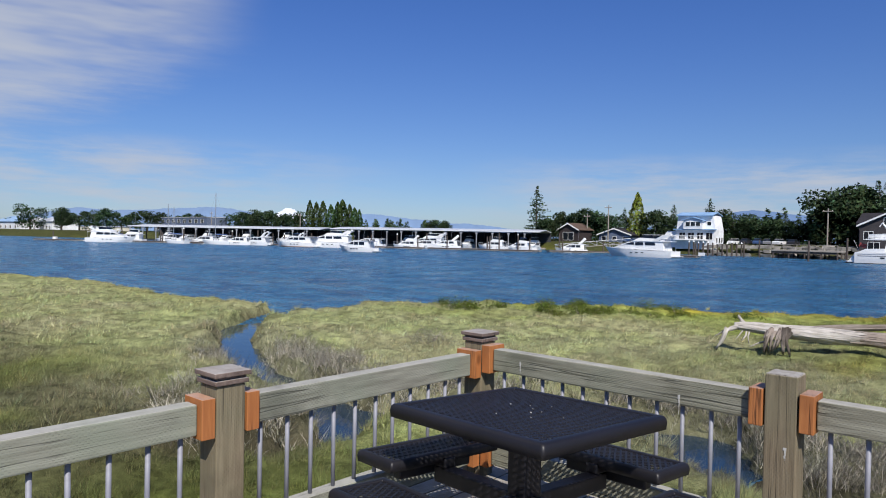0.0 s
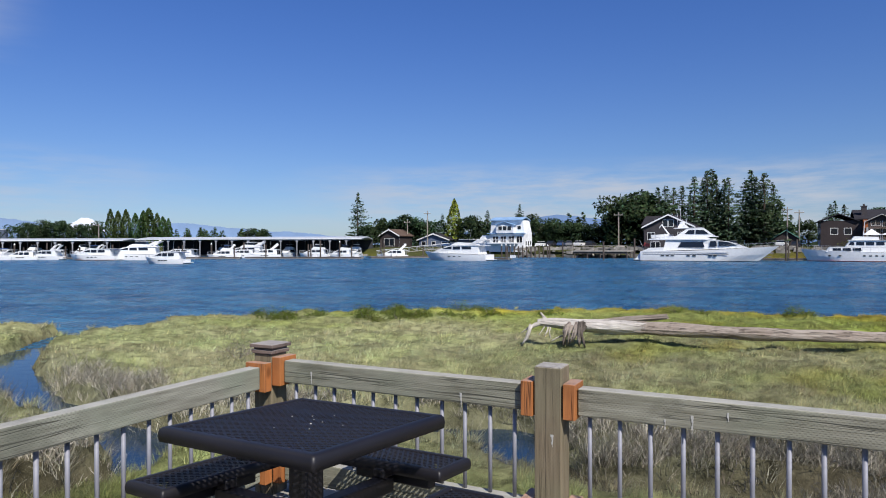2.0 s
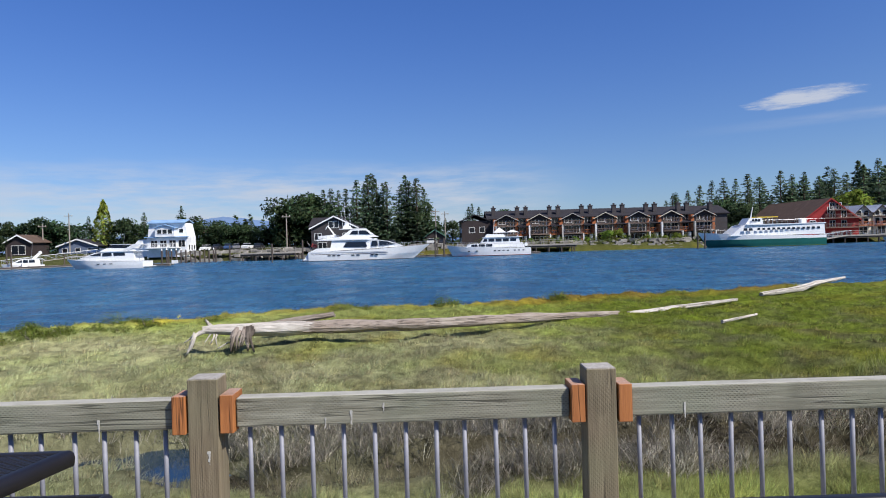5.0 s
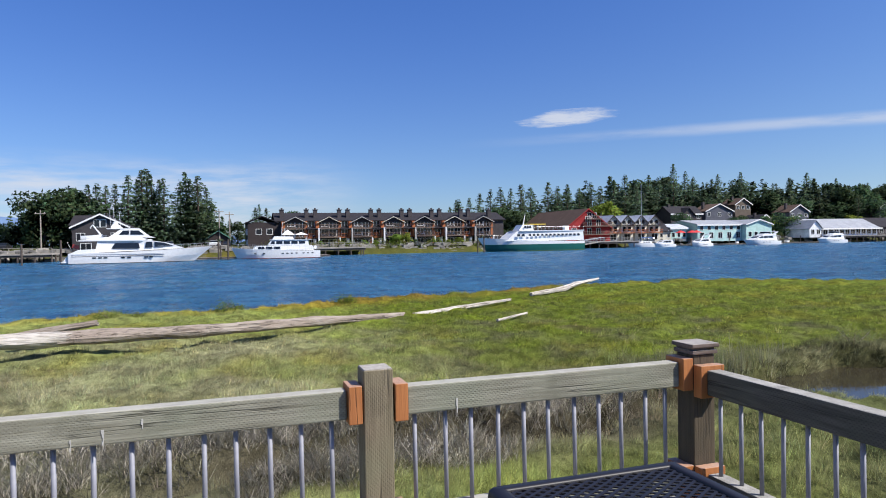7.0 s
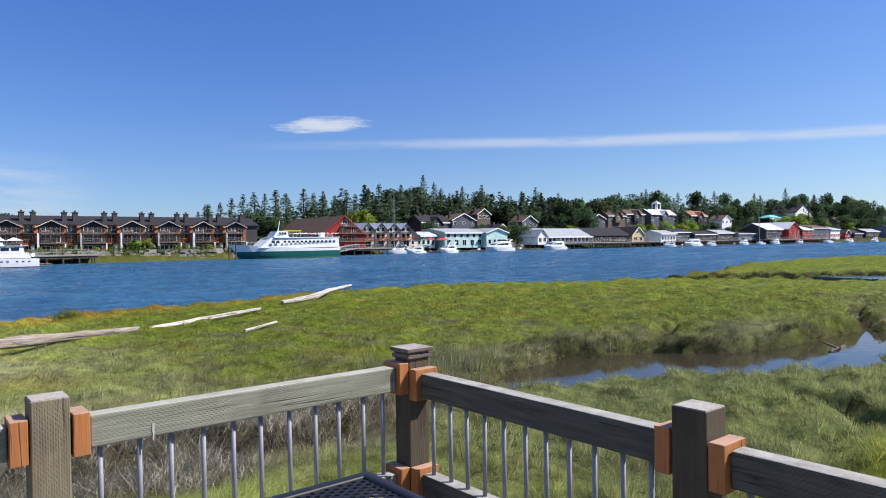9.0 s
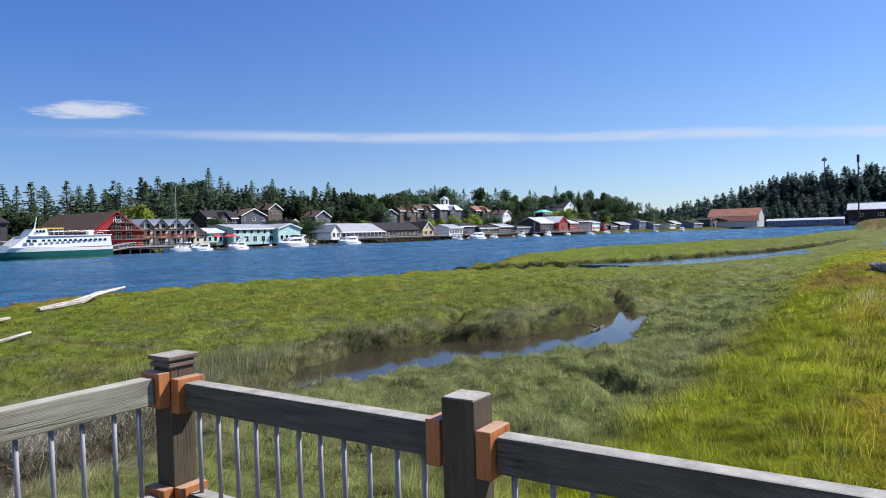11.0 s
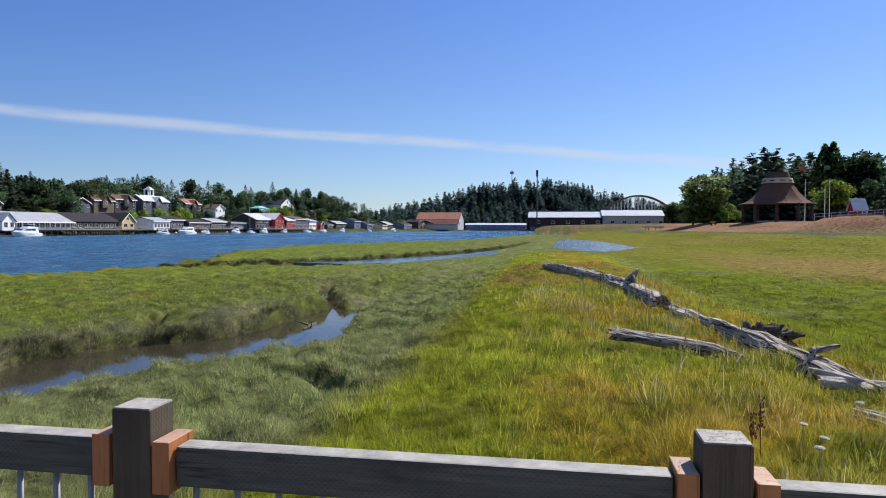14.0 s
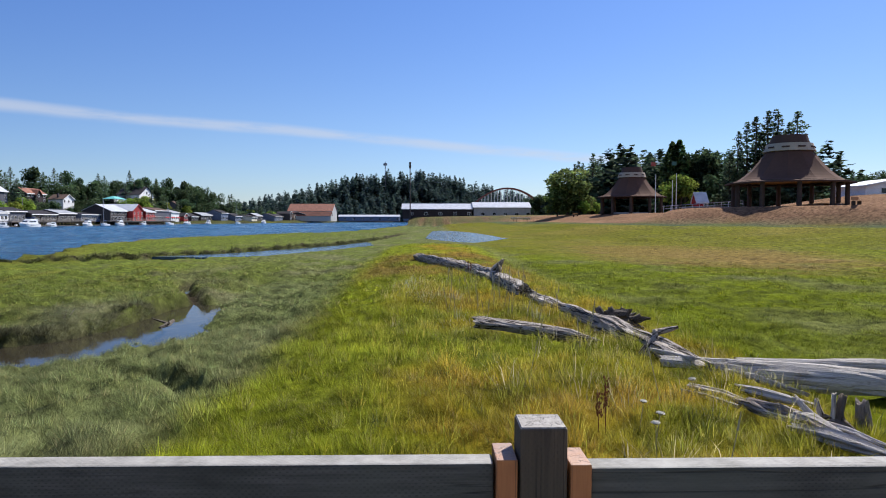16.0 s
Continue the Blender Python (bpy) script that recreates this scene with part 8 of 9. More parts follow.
hall = house("pier_hall", "grey-roofed waterfront hall with glazed walls on a pier", 206, 236, 187, 201, 0.8, 3.4, 6.8, "x", SIDING_WHITE, ROOF_PALE, row("s", 207, 235.4, 11, 1.3, 1.9, 1.7), trim=WHITE_TRIM, over=1.2)
house("pier_hall_wing", "gabled side wing of the waterfront hall", 201, 206.5, 185, 196, 0.8, 3.6, 6.2, "y", SIDING_WHITE, ROOF_PALE, row("s", 201.8, 205.8, 2, 1.4, 1.4, 1.6))
house("dark_roof_inn", "dark-roofed restaurant with a yellow gable", 240, 270, 190, 204, 0.8, 3.8, 7.2, "x", SIDING_DARK, ROOF_DARK, row("s", 241, 269, 9, 1.4, 1.8, 1.5))
house("yellow_gable_shop", "yellow gabled shop front on the wharf", 269.5, 279, 188.5, 202, 0.8, 4.0, 7.6, "y", SIDING_YELLOW, ROOF_DARK, [("s", 273, 4.6, 1.4, 1.2), ("s", 271, 1.4, 2.2, 1.6), ("s", 275.4, 1.4, 2.2, 1.6)], trim=WHITE_TRIM)
TOWN = [(283, 296, 182, 4.4, SIDING_WHITE, ROOF_PALE), (297, 312, 184, 5.2, SIDING_SLATE, ROOF_DARK), (313, 334, 182, 4.0, SIDING_DARK, ROOF_DARK), (335, 352, 182, 4.6, SIDING_GREY, ROOF_PALE)]
for x0, x1, y0, e, wl_, rf in TOWN:
    house("waterfront_shop", "low waterfront shop building on the town wharf", x0, x1, y0, y0 + 12, 0.8, e, e + 1.6, "x", wl_, rf, row("s", x0 + 0.8, x1 - 0.8, max(3, int((x1 - x0) / 2.6)), 1.5, 1.5, 1.5), trim=WHITE_TRIM)
house("pale_roof_wharf_hall", "white and grey wharf hall under a pale metal roof", 374, 395, 175, 190, 0.9, 6.4, 9.8, "x", SIDING_GREY, ROOF_WHITE, row("s", 376, 394, 6, 4.4, 1.6, 1.4) + row("s", 376, 394, 5, 1.3, 2.4, 1.8), trim=WHITE_TRIM)
house("red_wharf_building", "red two-storey gabled wharf building with white windows", 395.5, 410, 172, 190, 0.9, 6.6, 10.4, "y", SIDING_RED, ROOF_WHITE, row("s", 397, 409, 3, 4.4, 1.5, 1.5) + row("s", 397, 409, 3, 1.3, 2.2, 1.8), trim=SIDING_RED)
house("long_wharf_shop", "long low blue-grey wharf restaurant with many windows", 353, 373, 180, 192, 0.9, 4.2, 5.0, "x", SIDING_BLUE, ROOF_DARK, row("s", 354, 372, 9, 1.6, 1.4, 1.5), trim=WHITE_TRIM)
house("red_wharf_annex", "dark red wharf building with rows of windows", 411, 425, 171, 186, 0.9, 6.2, 8.4, "x", SIDING_RED, ROOF_WHITE, row("s", 412, 424, 4, 4.2, 1.5, 1.5) + row("s", 412, 424, 4, 1.4, 1.8, 1.7), trim=WHITE_TRIM)
church = house("church", "white wooden church on the hill above the town", 494, 520, 210, 226, 11.0, 19.6, 25.4, "y", SIDING_WHITE, ROOF_DARK, row("s", 498, 516, 3, 14.0, 1.8, 3.2) + row("w", 213, 224, 3, 14.5, 1.6, 3.0) + [("s", 506, 20.2, 2.0, 2.0)], over=0.8)
spread = random.Random(23)
pal = [(SIDING_GREY, ROOF_DARK), (SIDING_SLATE, ROOF_BROWN), (SIDING_BLUE, ROOF_DARK), (SIDING_TAN, ROOF_BROWN), (SIDING_WHITE, ROOF_PALE), (SIDING_DARK, ROOF_PALE), (SIDING_CREAM, ROOF_DARK), (SIDING_RED, ROOF_DARK)]
k = 428.0
while k < 790:
    w = spread.uniform(8, 26)
    y0 = float(along_curve(k + w / 2, FAR_BANK)) + 6
    e = spread.uniform(3.4, 7.5)
    wl_, rf = spread.choice(pal)
    house("town_building", "waterfront building in the row along the far town quay", k, k + w, y0 + spread.uniform(-3, 4), y0 + 14, 0.6, e, e + spread.uniform(1.2, 3.2), "y" if w < 13 else "x", wl_, rf, row("s", k + 1, k + w - 1, max(3, int(w / 3.4)), 1.8, 1.8, 1.6), trim=WHITE_TRIM)
    k += w + spread.uniform(0.5, 4)
HILL_HOUSES = ((163, 177, 212, 6.0, 12.7, SIDING_GREY, ROOF_DARK), (180.6, 193.5, 214, 7.2, 13.7, SIDING_SLATE, ROOF_BROWN), (202, 210, 222, 11.0, 16.5, SIDING_TAN, ROOF_BROWN),
               (220, 230, 212, 6.8, 13.3, SIDING_SLATE, ROOF_BROWN), (195.5, 202, 203, 4.6, 9.0, SIDING_WHITE, ROOF_DARK), (288, 303, 216, 10.6, 17.2, SIDING_TAN, ROOF_BROWN),
               (305, 322, 217, 10.8, 18.4, SIDING_GREY, ROOF_BROWN), (326.5, 351, 216, 11.0, 18.6, SIDING_SLATE, ROOF_WHITE), (364, 382, 214, 10.6, 18.3, SIDING_DARK, ROOF_RUST),
               (271.5, 283, 214, 9.6, 14.8, SIDING_SLATE, ROOF_DARK), 
               (396, 408, 212, 10.0, 16.0, SIDING_WHITE, ROOF_BROWN), (452, 466, 206, 9.0, 15.5, SIDING_GREY, ROOF_WHITE), (540, 556, 200, 9.0, 16.0, SIDING_SLATE, ROOF_BROWN))
for i, (x0, x1, hy, z, top, wl_, rf) in enumerate(HILL_HOUSES):
    ev = top - min(2.8, (top - z) * 0.45)
    mid, deep = (x0 + x1) / 2, 8.5
    h = house("hillside_house", "gabled house with white window frames among trees on the hillside", x0, x1, hy, hy + deep, z - 2, ev, top, "x" if x1 - x0 > 13 else "y", wl_, rf,
              row("s", x0 + 0.8, x1 - 0.8, 3 if x1 - x0 < 13 else 5, ev - 1.9, 1.4, 1.3) + (row("s", x0 + 0.8, x1 - 0.8, 3, ev - 4.4, 1.5, 1.4) if ev - z > 4.6 else []), group="hillside houses", trim=WHITE_TRIM)
    if x1 - x0 > 13:
        part("front_gable", Geo().wedge(mid - 2.6, hy - 1.2, mid + 2.6, hy + 3, ev - 0.4, ev + 2.1, "y").box(mid - 2.6, hy - 1.2, ev - 3.6, mid + 2.6, hy - 0.002, ev - 0.402), wl_, h)
        part("front_gable_roof", Geo().gable(mid - 2.6, hy - 1.2, mid + 2.6, hy + 3.4, ev - 0.4, ev + 2.1, "y", 0.5, 0.2), rf, h)
        window(h, "s", mid - 0.7, hy - 1.2, ev - 1.9, 1.4, 1.4)
    part("chimney", Geo().box(x0 + 1.6, hy + 3.5, ev, x0 + 2.5, hy + 4.4, top + 0.9), BRICK, h)
for i in range(52):
    x = 142 + 7.4 * i + rng.uniform(-2.5, 2.5)
    y = rng.uniform(201, 209)
    z = float(height(x, y))
    tree(rng.choice("ddcddcdcg"), x, y, z + rng.uniform(4.5, 8.5) * (1.0 + (x > 300) * 0.35), rng.uniform(1.0, 1.4))
# trees and shrubs behind the far quay
for i in range(34):
    x = 430 + 10.5 * i + rng.uniform(-4, 4)
    y = float(along_curve(x, FAR_BANK)) + rng.uniform(23, 34)
    tree(rng.choice("dcdcg"), x, y, float(height(x, y)) + rng.uniform(7, 14), rng.uniform(1.0, 1.4))
cup = thing("bell_cupola", "small white square cupola with a pointed top above the roofs", "cupola", pose(341, 222, 0))
part("base", Geo().box(-2, -2, 15, 2, 2, 19), SIDING_WHITE, cup)
for sx in (-1.6, 1.6):
    for sy in (-1.6, 1.6):
        part("corner_post", Geo().box(sx - 0.3, sy - 0.3, 19.002, sx + 0.3, sy + 0.3, 22), WHITE_TRIM, cup)
part("roof", Geo().slab([(-2.3, -2.3), (2.3, -2.3), (2.3, 2.3), (-2.3, 2.3)], 22.002, 24, top=[(-0.1, -0.1), (0.1, -0.1), (0.1, 0.1), (-0.1, 0.1)]), ROOF_WHITE, cup)
TEAL = painted("teal_tent_cloth", (0.10, 0.42, 0.42), 0.7, 0.1)
tent = thing("party_tent", "teal peaked tent roof on the terrace above the wharf", "tent", pose(434, 200, 0))
part("canopy", Geo().slab([(-8, -4), (8, -4), (8, 4), (-8, 4)], 14.4, 16.2, top=[(-3, -0.4), (3, -0.4), (3, 0.4), (-3, 0.4)]), TEAL, tent)
for sx in (-7.6, 7.6):
    for sy in (-3.7, 3.7):
        part("tent_pole", Geo().rod((sx, sy, 9.0), (sx, sy, 14.5), 0.1, n=6), GEL, tent)
# rusty-roofed warehouse at the channel's end and the white sheds on the near shore
house("warehouse", "large grey warehouse with a rusty red roof", 700, 735, 100, 146, 0.3, 10.5, 18.0, "y", CONCRETE, ROOF_RUST, row("w", 104, 142, 6, 3, 3, 2.2), "warehouse")
house("warehouse_lean_to", "lower lean-to with a rusty roof", 690, 699.6, 100, 140, 0.3, 5.5, 9.5, "y", CONCRETE, ROOF_RUST, [], "warehouse")
house("silo_row", "row of pale storage sheds on the quay", 684, 698, 141, 158, 0.3, 8.0, 9, "y", SIDING_WHITE, ROOF_WHITE, [], "shed", flat=True)
for i, (y0, y1, e) in enumerate(((-20.5, 13, 6.6), (-49, -21.5, 7.4))):
    z = 2.6
    house("packing_shed", "long dark-walled shed with a bright pale metal roof", 326, 342, y0, y1, z, e, e + 2.6, "y", SIDING_DARK if i == 0 else CONCRETE, ROOF_WHITE, row("w", y0 + 2, y1 - 2, 5, z + 1.2, 1.6, 1.2), "shed", "packing sheds")

# low white terminal buildings across the end of the channel
for k, (y0, y1) in enumerate(((30, 92), (-8, 26))):
    house("quay_shed", "long low pale shed at the foot of the hill", 690, 704, y0, y1, 0.3, 4.6, 6.4, "y", SIDING_BLUE, ROOF_WHITE, row("w", y0 + 3, y1 - 3, 7, 1.6, 2.2, 1.6), "shed", "quay sheds")


# ---- arch bridge ----
STEELRED = painted("red_oxide_steel", (0.22, 0.075, 0.055), 0.6, 0.12, 0.2)
bridge = thing("arch_bridge", "red-brown steel arch bridge over the channel", "bridge", pose(0, 0, 0))
for bx in (800, 808):
    g = Geo()
    pts = []
    for i in range(25):
        t = i / 24
        pts.append((bx, -48 - 92 * t, 14 + 25 * (1 - (2 * t - 1) ** 2)))
    for a, b in zip(pts, pts[1:]):
        g.rod(a, b, 1.0, n=6)
    part("arch_rib", g, STEELRED, bridge)
    for i in range(4, 21):
        if pts[i][2] > 22:
            part("hanger", Geo().rod(pts[i], (bx, pts[i][1], 21), 0.22, n=5), GEL, bridge)
part("deck", Geo().box(799, -190, 20, 809, 30, 21.2), CONCRETE, bridge)
for y in (-160, -135, -50, -20, 8):
    part("bridge_pier", Geo().box(801, y - 1, -2, 807, y + 1, 20), CONCRETE, bridge)


# ---- poles, cars, umbrellas, rocks ----
def utility_pole(x, y, top, arm=True):
    z = float(height(x, y))
    ob = thing("utility_pole", "weathered timber utility pole with a crossarm", "pole", pose(x, y, z), "utility poles")
    part("shaft", Geo().rod((0, 0, -0.5), (0, 0, top - z), 0.19, 0.12, 8), DOCKWOOD, ob)
    if arm:
        part("crossarm", Geo().box(-1.1, -0.3, top - z - 0.8, 1.1, -0.12, top - z - 0.62), DOCKWOOD, ob)
        part("insulator", Geo().rod((-0.9, -0.2, top - z - 0.62), (-0.9, -0.2, top - z - 0.4), 0.06, n=6), GEL, ob)
        part("insulator", Geo().rod((0.9, -0.2, top - z - 0.62), (0.9, -0.2, top - z - 0.4), 0.06, n=6), GEL, ob)


for x, y, t in ((-93, 176, 11.5), (-36, 172, 9.6), (-101, 178, 9.0), (2.0, 178, 10.2), (4.6, 186, 9.8), (-260, 145, 10), (-205, 150, 9), (300, 198, 12), (330, 196, 12), (-24, 183, 11)):
    utility_pole(x, y, t)
mono = thing("mast_pole", "tall dark steel pole with a thick head", "pole", pose(324, 9.2, 0))
part("shaft", Geo().rod((0, 0, 1), (0, 0, 26), 0.3, 0.24, 8), PILE, mono)
part("head", Geo().rod((0, 0, 26), (0, 0, 29), 0.5, n=8), PILE, mono)
tower = thing("radio_mast", "thin radio mast on the forested hill", "mast", pose(905, 58, 0))
part("shaft", Geo().rod((0, 0, 40), (0, 0, 79), 0.5, n=6), GALV, tower)
part("antenna_ring", Geo().rod((0, 0, 74), (0, 0, 77), 2.6, n=8), GALV, tower)

TYRE = painted("black_tyre", (0.02, 0.02, 0.02), 0.9)


def car(x, y, turn, paint):
    z = float(height(x, y))
    ob = thing("parked_car", "car parked on the gravel lot behind the quay", "car", pose(x, y, z + 0.02, 0, 0, turn), "parked cars")
    low = [(-2.2, 0.3), (2.2, 0.3), (2.25, 0.62), (1.9, 0.85), (0.9, 0.95), (-1.9, 0.98), (-2.2, 0.8)]
    g = Geo()
    n = len(low)
    g.add([(a, -0.88, b) for a, b in low] + [(a, 0.88, b) for a, b in low], [(i, (i + 1) % n, n + (i + 1) % n, n + i) for i in range(n)] + [tuple(range(n)), tuple(range(2 * n - 1, n - 1, -1))])
    part("body", g, paint, ob)
    part("cabin_glass", Geo().slab([(-1.75, -0.8), (0.95, -0.8), (0.95, 0.8), (-1.75, 0.8)], 0.94, 1.42, top=[(-1.4, -0.66), (0.25, -0.66), (0.25, 0.66), (-1.4, 0.66)]), PANE, ob)
    part("car_roof", Geo().slab([(-1.42, -0.68), (0.27, -0.68), (0.27, 0.68), (-1.42, 0.68)], 1.422, 1.5), paint, ob)
    for a in (-1.4, 1.4):
        for b in (-0.86, 0.86):
            part("wheel", Geo().rod((a, b - 0.1, 0.32), (a, b + 0.1, 0.32), 0.32, n=10), TYRE, ob)


paints = [painted("car_paint_white", (0.7, 0.7, 0.7), 0.25, 0.03), painted("car_paint_black", (0.03, 0.03, 0.035), 0.25, 0.05), painted("car_paint_blue", (0.05, 0.09, 0.2), 0.25, 0.05), painted("car_paint_grey", (0.18, 0.18, 0.19), 0.25, 0.05)]
for i, x in enumerate((-55.5, -53.2, -50.8, -48.2, -45.6, -43, -13, -9.5, 0.8, 3.6, -84, -80.5, 148, 152)):
    car(x, (170 if x < 100 else 183) + (i % 3), 80 + 8 * (i % 4), paints[i % 4])

RED = painted("red_umbrella_cloth", (0.55, 0.03, 0.03), 0.8, 0.1)
for x, y in ((139, 176), (142.5, 175), (145.5, 176.5), (432, 166), (438, 165), (445, 164)):
    u = thing("patio_umbrella", "open red patio umbrella on the quay", "umbrella", pose(x, y, 0), "red umbrellas")
    part("pole", Geo().rod((0, 0, -1.2), (0, 0, 3.2), 0.04, n=6), ALU, u)
    part("canopy", Geo().rod((0, 0, 2.5), (0, 0, 3.3), 1.7, 0.05, 8), RED, u)

ROCK = painted("bank_rock", (0.24, 0.225, 0.20), 0.9, 0.4, 0.6, 0, 4)
rk = np.random.RandomState(3)
rocks = Geo()
for i in range(900):
    x = rk.uniform(-60, 104) if i % 5 else rk.uniform(120, 300)
    y = float(along_curve(x, FAR_BANK)) + rk.uniform(-1.2, 3.2)
    s = rk.uniform(0.3, 0.95)
    z = max(WATER, float(height(x, y)))
    pts = rk.uniform(0.6, 1.1, 8)
    rocks.add([(x + s * pts[j] * (1 if j & 1 else -1), y + s * pts[j] * (1 if j & 2 else -1), z + s * 0.7 * pts[j] * (1 if j & 4 else -0.4)) for j in range(8)],
              [(0, 2, 3, 1), (4, 5, 7, 6), (0, 1, 5, 4), (1, 3, 7, 5), (3, 2, 6, 7), (2, 0, 4, 6)])
tagged(part("riprap_rocks", rocks, ROCK, None, "grey boulders of the far shore's rock bank"), category="rocks", kind="stuff")
for x, y, t in ((17, 169.5, 1.8), (22, 169.5, 2.2), (26, 170, 1.6), (31, 169.5, 1.5), (37, 169, 1.9), (45, 168.5, 3.4), (47.5, 168.5, 3.6), (50, 168.5, 2.0), (55, 168, 1.8), (59, 167.5, 1.6), (62, 167, 2.2), (40, 169, 1.5), (68, 168, 1.6)):
    tree("g" if rng.random() < 0.6 else "d", x, y, t, 1.3)
for x, y, t in ((84, 205, 10), (90, 208, 12), (96, 206, 11), (150, 204, 7), (190, 206, 8), (200, 208, 9), (280, 206, 9), (288, 208, 8), (120, 204, 10)):
    tree("d", x, y, t, 1.2)

# ---- hat-shaped pavilions on the grassy rise ----
HAT = painted("woven_brown_roof", (0.112, 0.064, 0.048), 0.9, 0.15, 0.25, 0, 2.5)
HAT.node_tree.nodes["Principled BSDF"].inputs["Specular IOR Level"].default_value = 0.1
HATTOP = painted("dark_brown_hat_crown", (0.075, 0.043, 0.032), 0.9, 0.15, 0.4)
HATBAND = painted("cream_hat_band", (0.42, 0.36, 0.27), 0.8, 0.1, 0.6)
SOFFIT = painted("warm_timber_soffit", (0.34, 0.19, 0.085), 0.75, 0.15, 0.8)
COLUMN = painted("dark_log_column", (0.06, 0.036, 0.025), 0.8, 0.25, 1.0)


def turned_shell(profile, n=40):
    g = Geo()
    for r, z in profile:
        g.v += [(r * math.cos(2 * math.pi * i / n), r * math.sin(2 * math.pi * i / n), z) for i in range(n)]
    for j in range(len(profile) - 1):
        g.f += [(j * n + i, j * n + (i + 1) % n, (j + 1) * n + (i + 1) % n, (j + 1) * n + i) for i in range(n)]
    return g


def pavilion(x, y, base, brim, r, top, k):
    ob = thing("hat_pavilion", "round open pavilion with a woven-hat-shaped brown roof", "pavilion", pose(x, y, 0), "hat pavilions")
    rise = top - brim
    prof = [(r * (1 - 0.63 * t ** 0.54), brim + rise * 0.66 * t) for t in np.linspace(0, 1, 12)]
    part("roof", turned_shell([(r - 0.5, brim - 0.02)] + prof + [(r * 0.36, brim + rise * 0.66), (r * 0.34, brim + rise * 0.6)], 12), HAT, ob)
    part("soffit", turned_shell([(r - 0.25, brim + 0.02), (r * 0.4, brim + rise * 0.22), (0.05, brim + rise * 0.3)], 12), SOFFIT, ob)
    part("brim_edge", turned_shell([(r, brim - 0.18), (r + 0.06, brim - 0.1), (r + 0.06, brim + 0.05), (r, brim + 0.06)], 12), HATTOP, ob)
    z0, z1 = brim + rise * 0.66, brim + rise * 0.82
    band = part("hat_band", turned_shell([(r * 0.34, z0 - 0.05), (r * 0.41, z0), (r * 0.36, z1), (r * 0.28, z1 + 0.02)], 24), HATBAND, ob, "cream band with dark marks")
    for i in range(10):
        a = 2 * math.pi * i / 10
        rr = r * 0.392
        part("band_mark", Geo().box(-0.5, -0.05, z0 + 0.42, 0.5, 0.05, z0 + 0.62), HATTOP, band, at=pose(rr * math.cos(a), rr * math.sin(a), 0, 0, 0, math.degrees(a) + 90))
    part("hat_crown", turned_shell([(r * 0.33, z1 - 0.1), (r * 0.315, z1 + 0.02), (r * 0.27, top), (0.02, top + 0.05)], 24), HATTOP, ob)
    for i in range(10):
        a = 2 * math.pi * (i + 0.5) / 10
        cx, cy = r * 0.87 * math.cos(a), r * 0.87 * math.sin(a)
        z = float(height(x + cx, y + cy)) - 0.4
        part("column", Geo().rod((cx, cy, z), (cx, cy, brim + 0.25), 0.34, 0.3, 10), COLUMN, ob)
    part("ring_beam", turned_shell([(r * 0.84, brim - 0.12), (r * 0.9, brim - 0.12), (r * 0.9, brim + 0.24), (r * 0.84, brim + 0.24)], 20), COLUMN, ob)
    part("floor_slab", Geo().slab([(r * 0.5 * math.cos(2 * math.pi * i / 24), r * 0.5 * math.sin(2 * math.pi * i / 24)) for i in range(24)], base - 1.2, base + 0.05), CONCRETE, ob)


pavilion(97, -51.0, 2.9, 6.75, 8.4, 13.5, 0)
pavilion(158, -47.0, 3.2, 6.8, 8.0, 13.7, 1)
for x, y, top in ((140, -46.5, 11.0), (140, -50, 9.8), (141, -51.2, 11.2)):
    f = thing("flagpole", "slender white flagpole beside the round pavilion", "flagpole", pose(x, y, float(height(x, y))), "flagpoles")
    part("pole", Geo().rod((0, 0, -0.3), (0, 0, top - float(height(x, y))), 0.09, 0.05, 8), GEL, f)
    if top > 10:
        part("flag", Geo().slab([(-0.03, 0.06), (0.03, 0.06), (0.06, 1.0), (-0.02, 1.0)], top - 1.3, top - 0.5), GEL_RED if top < 11.1 else GEL_GREEN, f, "small flag near the top")
house("red_kiosk", "small dark red hut with a bright white roof", 149, 152, -61.2, -58.8, 3.6, 5.5, 7.5, "y", SIDING_RED, ROOF_WHITE, [("w", -60.4, 4.3, 0.8, 0.8)], "hut", "park huts", 0.25)
house("white_park_shed", "low white park building beyond the slope", 105, 113, -79, -67.5, 5.6, 6.8, 7.9, "x", SIDING_WHITE, ROOF_WHITE, row("w", -78, -69, 3, 5.7, 1, 0.8), "shed", "park huts")
# concrete with its shade put into a dark base colour
RAMP_SHADED = painted("shaded_concrete_ramp", (0.15, 0.15, 0.165), 0.85, 0.15, 0.5, 0, 6)
slope_way = thing("access_ramp", "concrete ramp, its shade put into a dark grey colour, with pale handrails", "ramp", pose(0, 0, 0))
part("ramp_wall", Geo().box(130, -64, 2.4, 132, -49, 4.1), RAMP_SHADED, slope_way)
g = Geo()
for i in range(12):
    g.rod((129.8, -60 + 1.4 * i, 2.6), (129.8, -60 + 1.4 * i, 5.2 - 0.1 * i), 0.04, n=5)
g.rod((129.8, -60, 5.2), (129.8, -44.4, 4.1), 0.05, n=5)
g.rod((129.8, -60, 4.7), (129.8, -44.4, 3.6), 0.04, n=5)
part("handrail", g, ALU, slope_way)
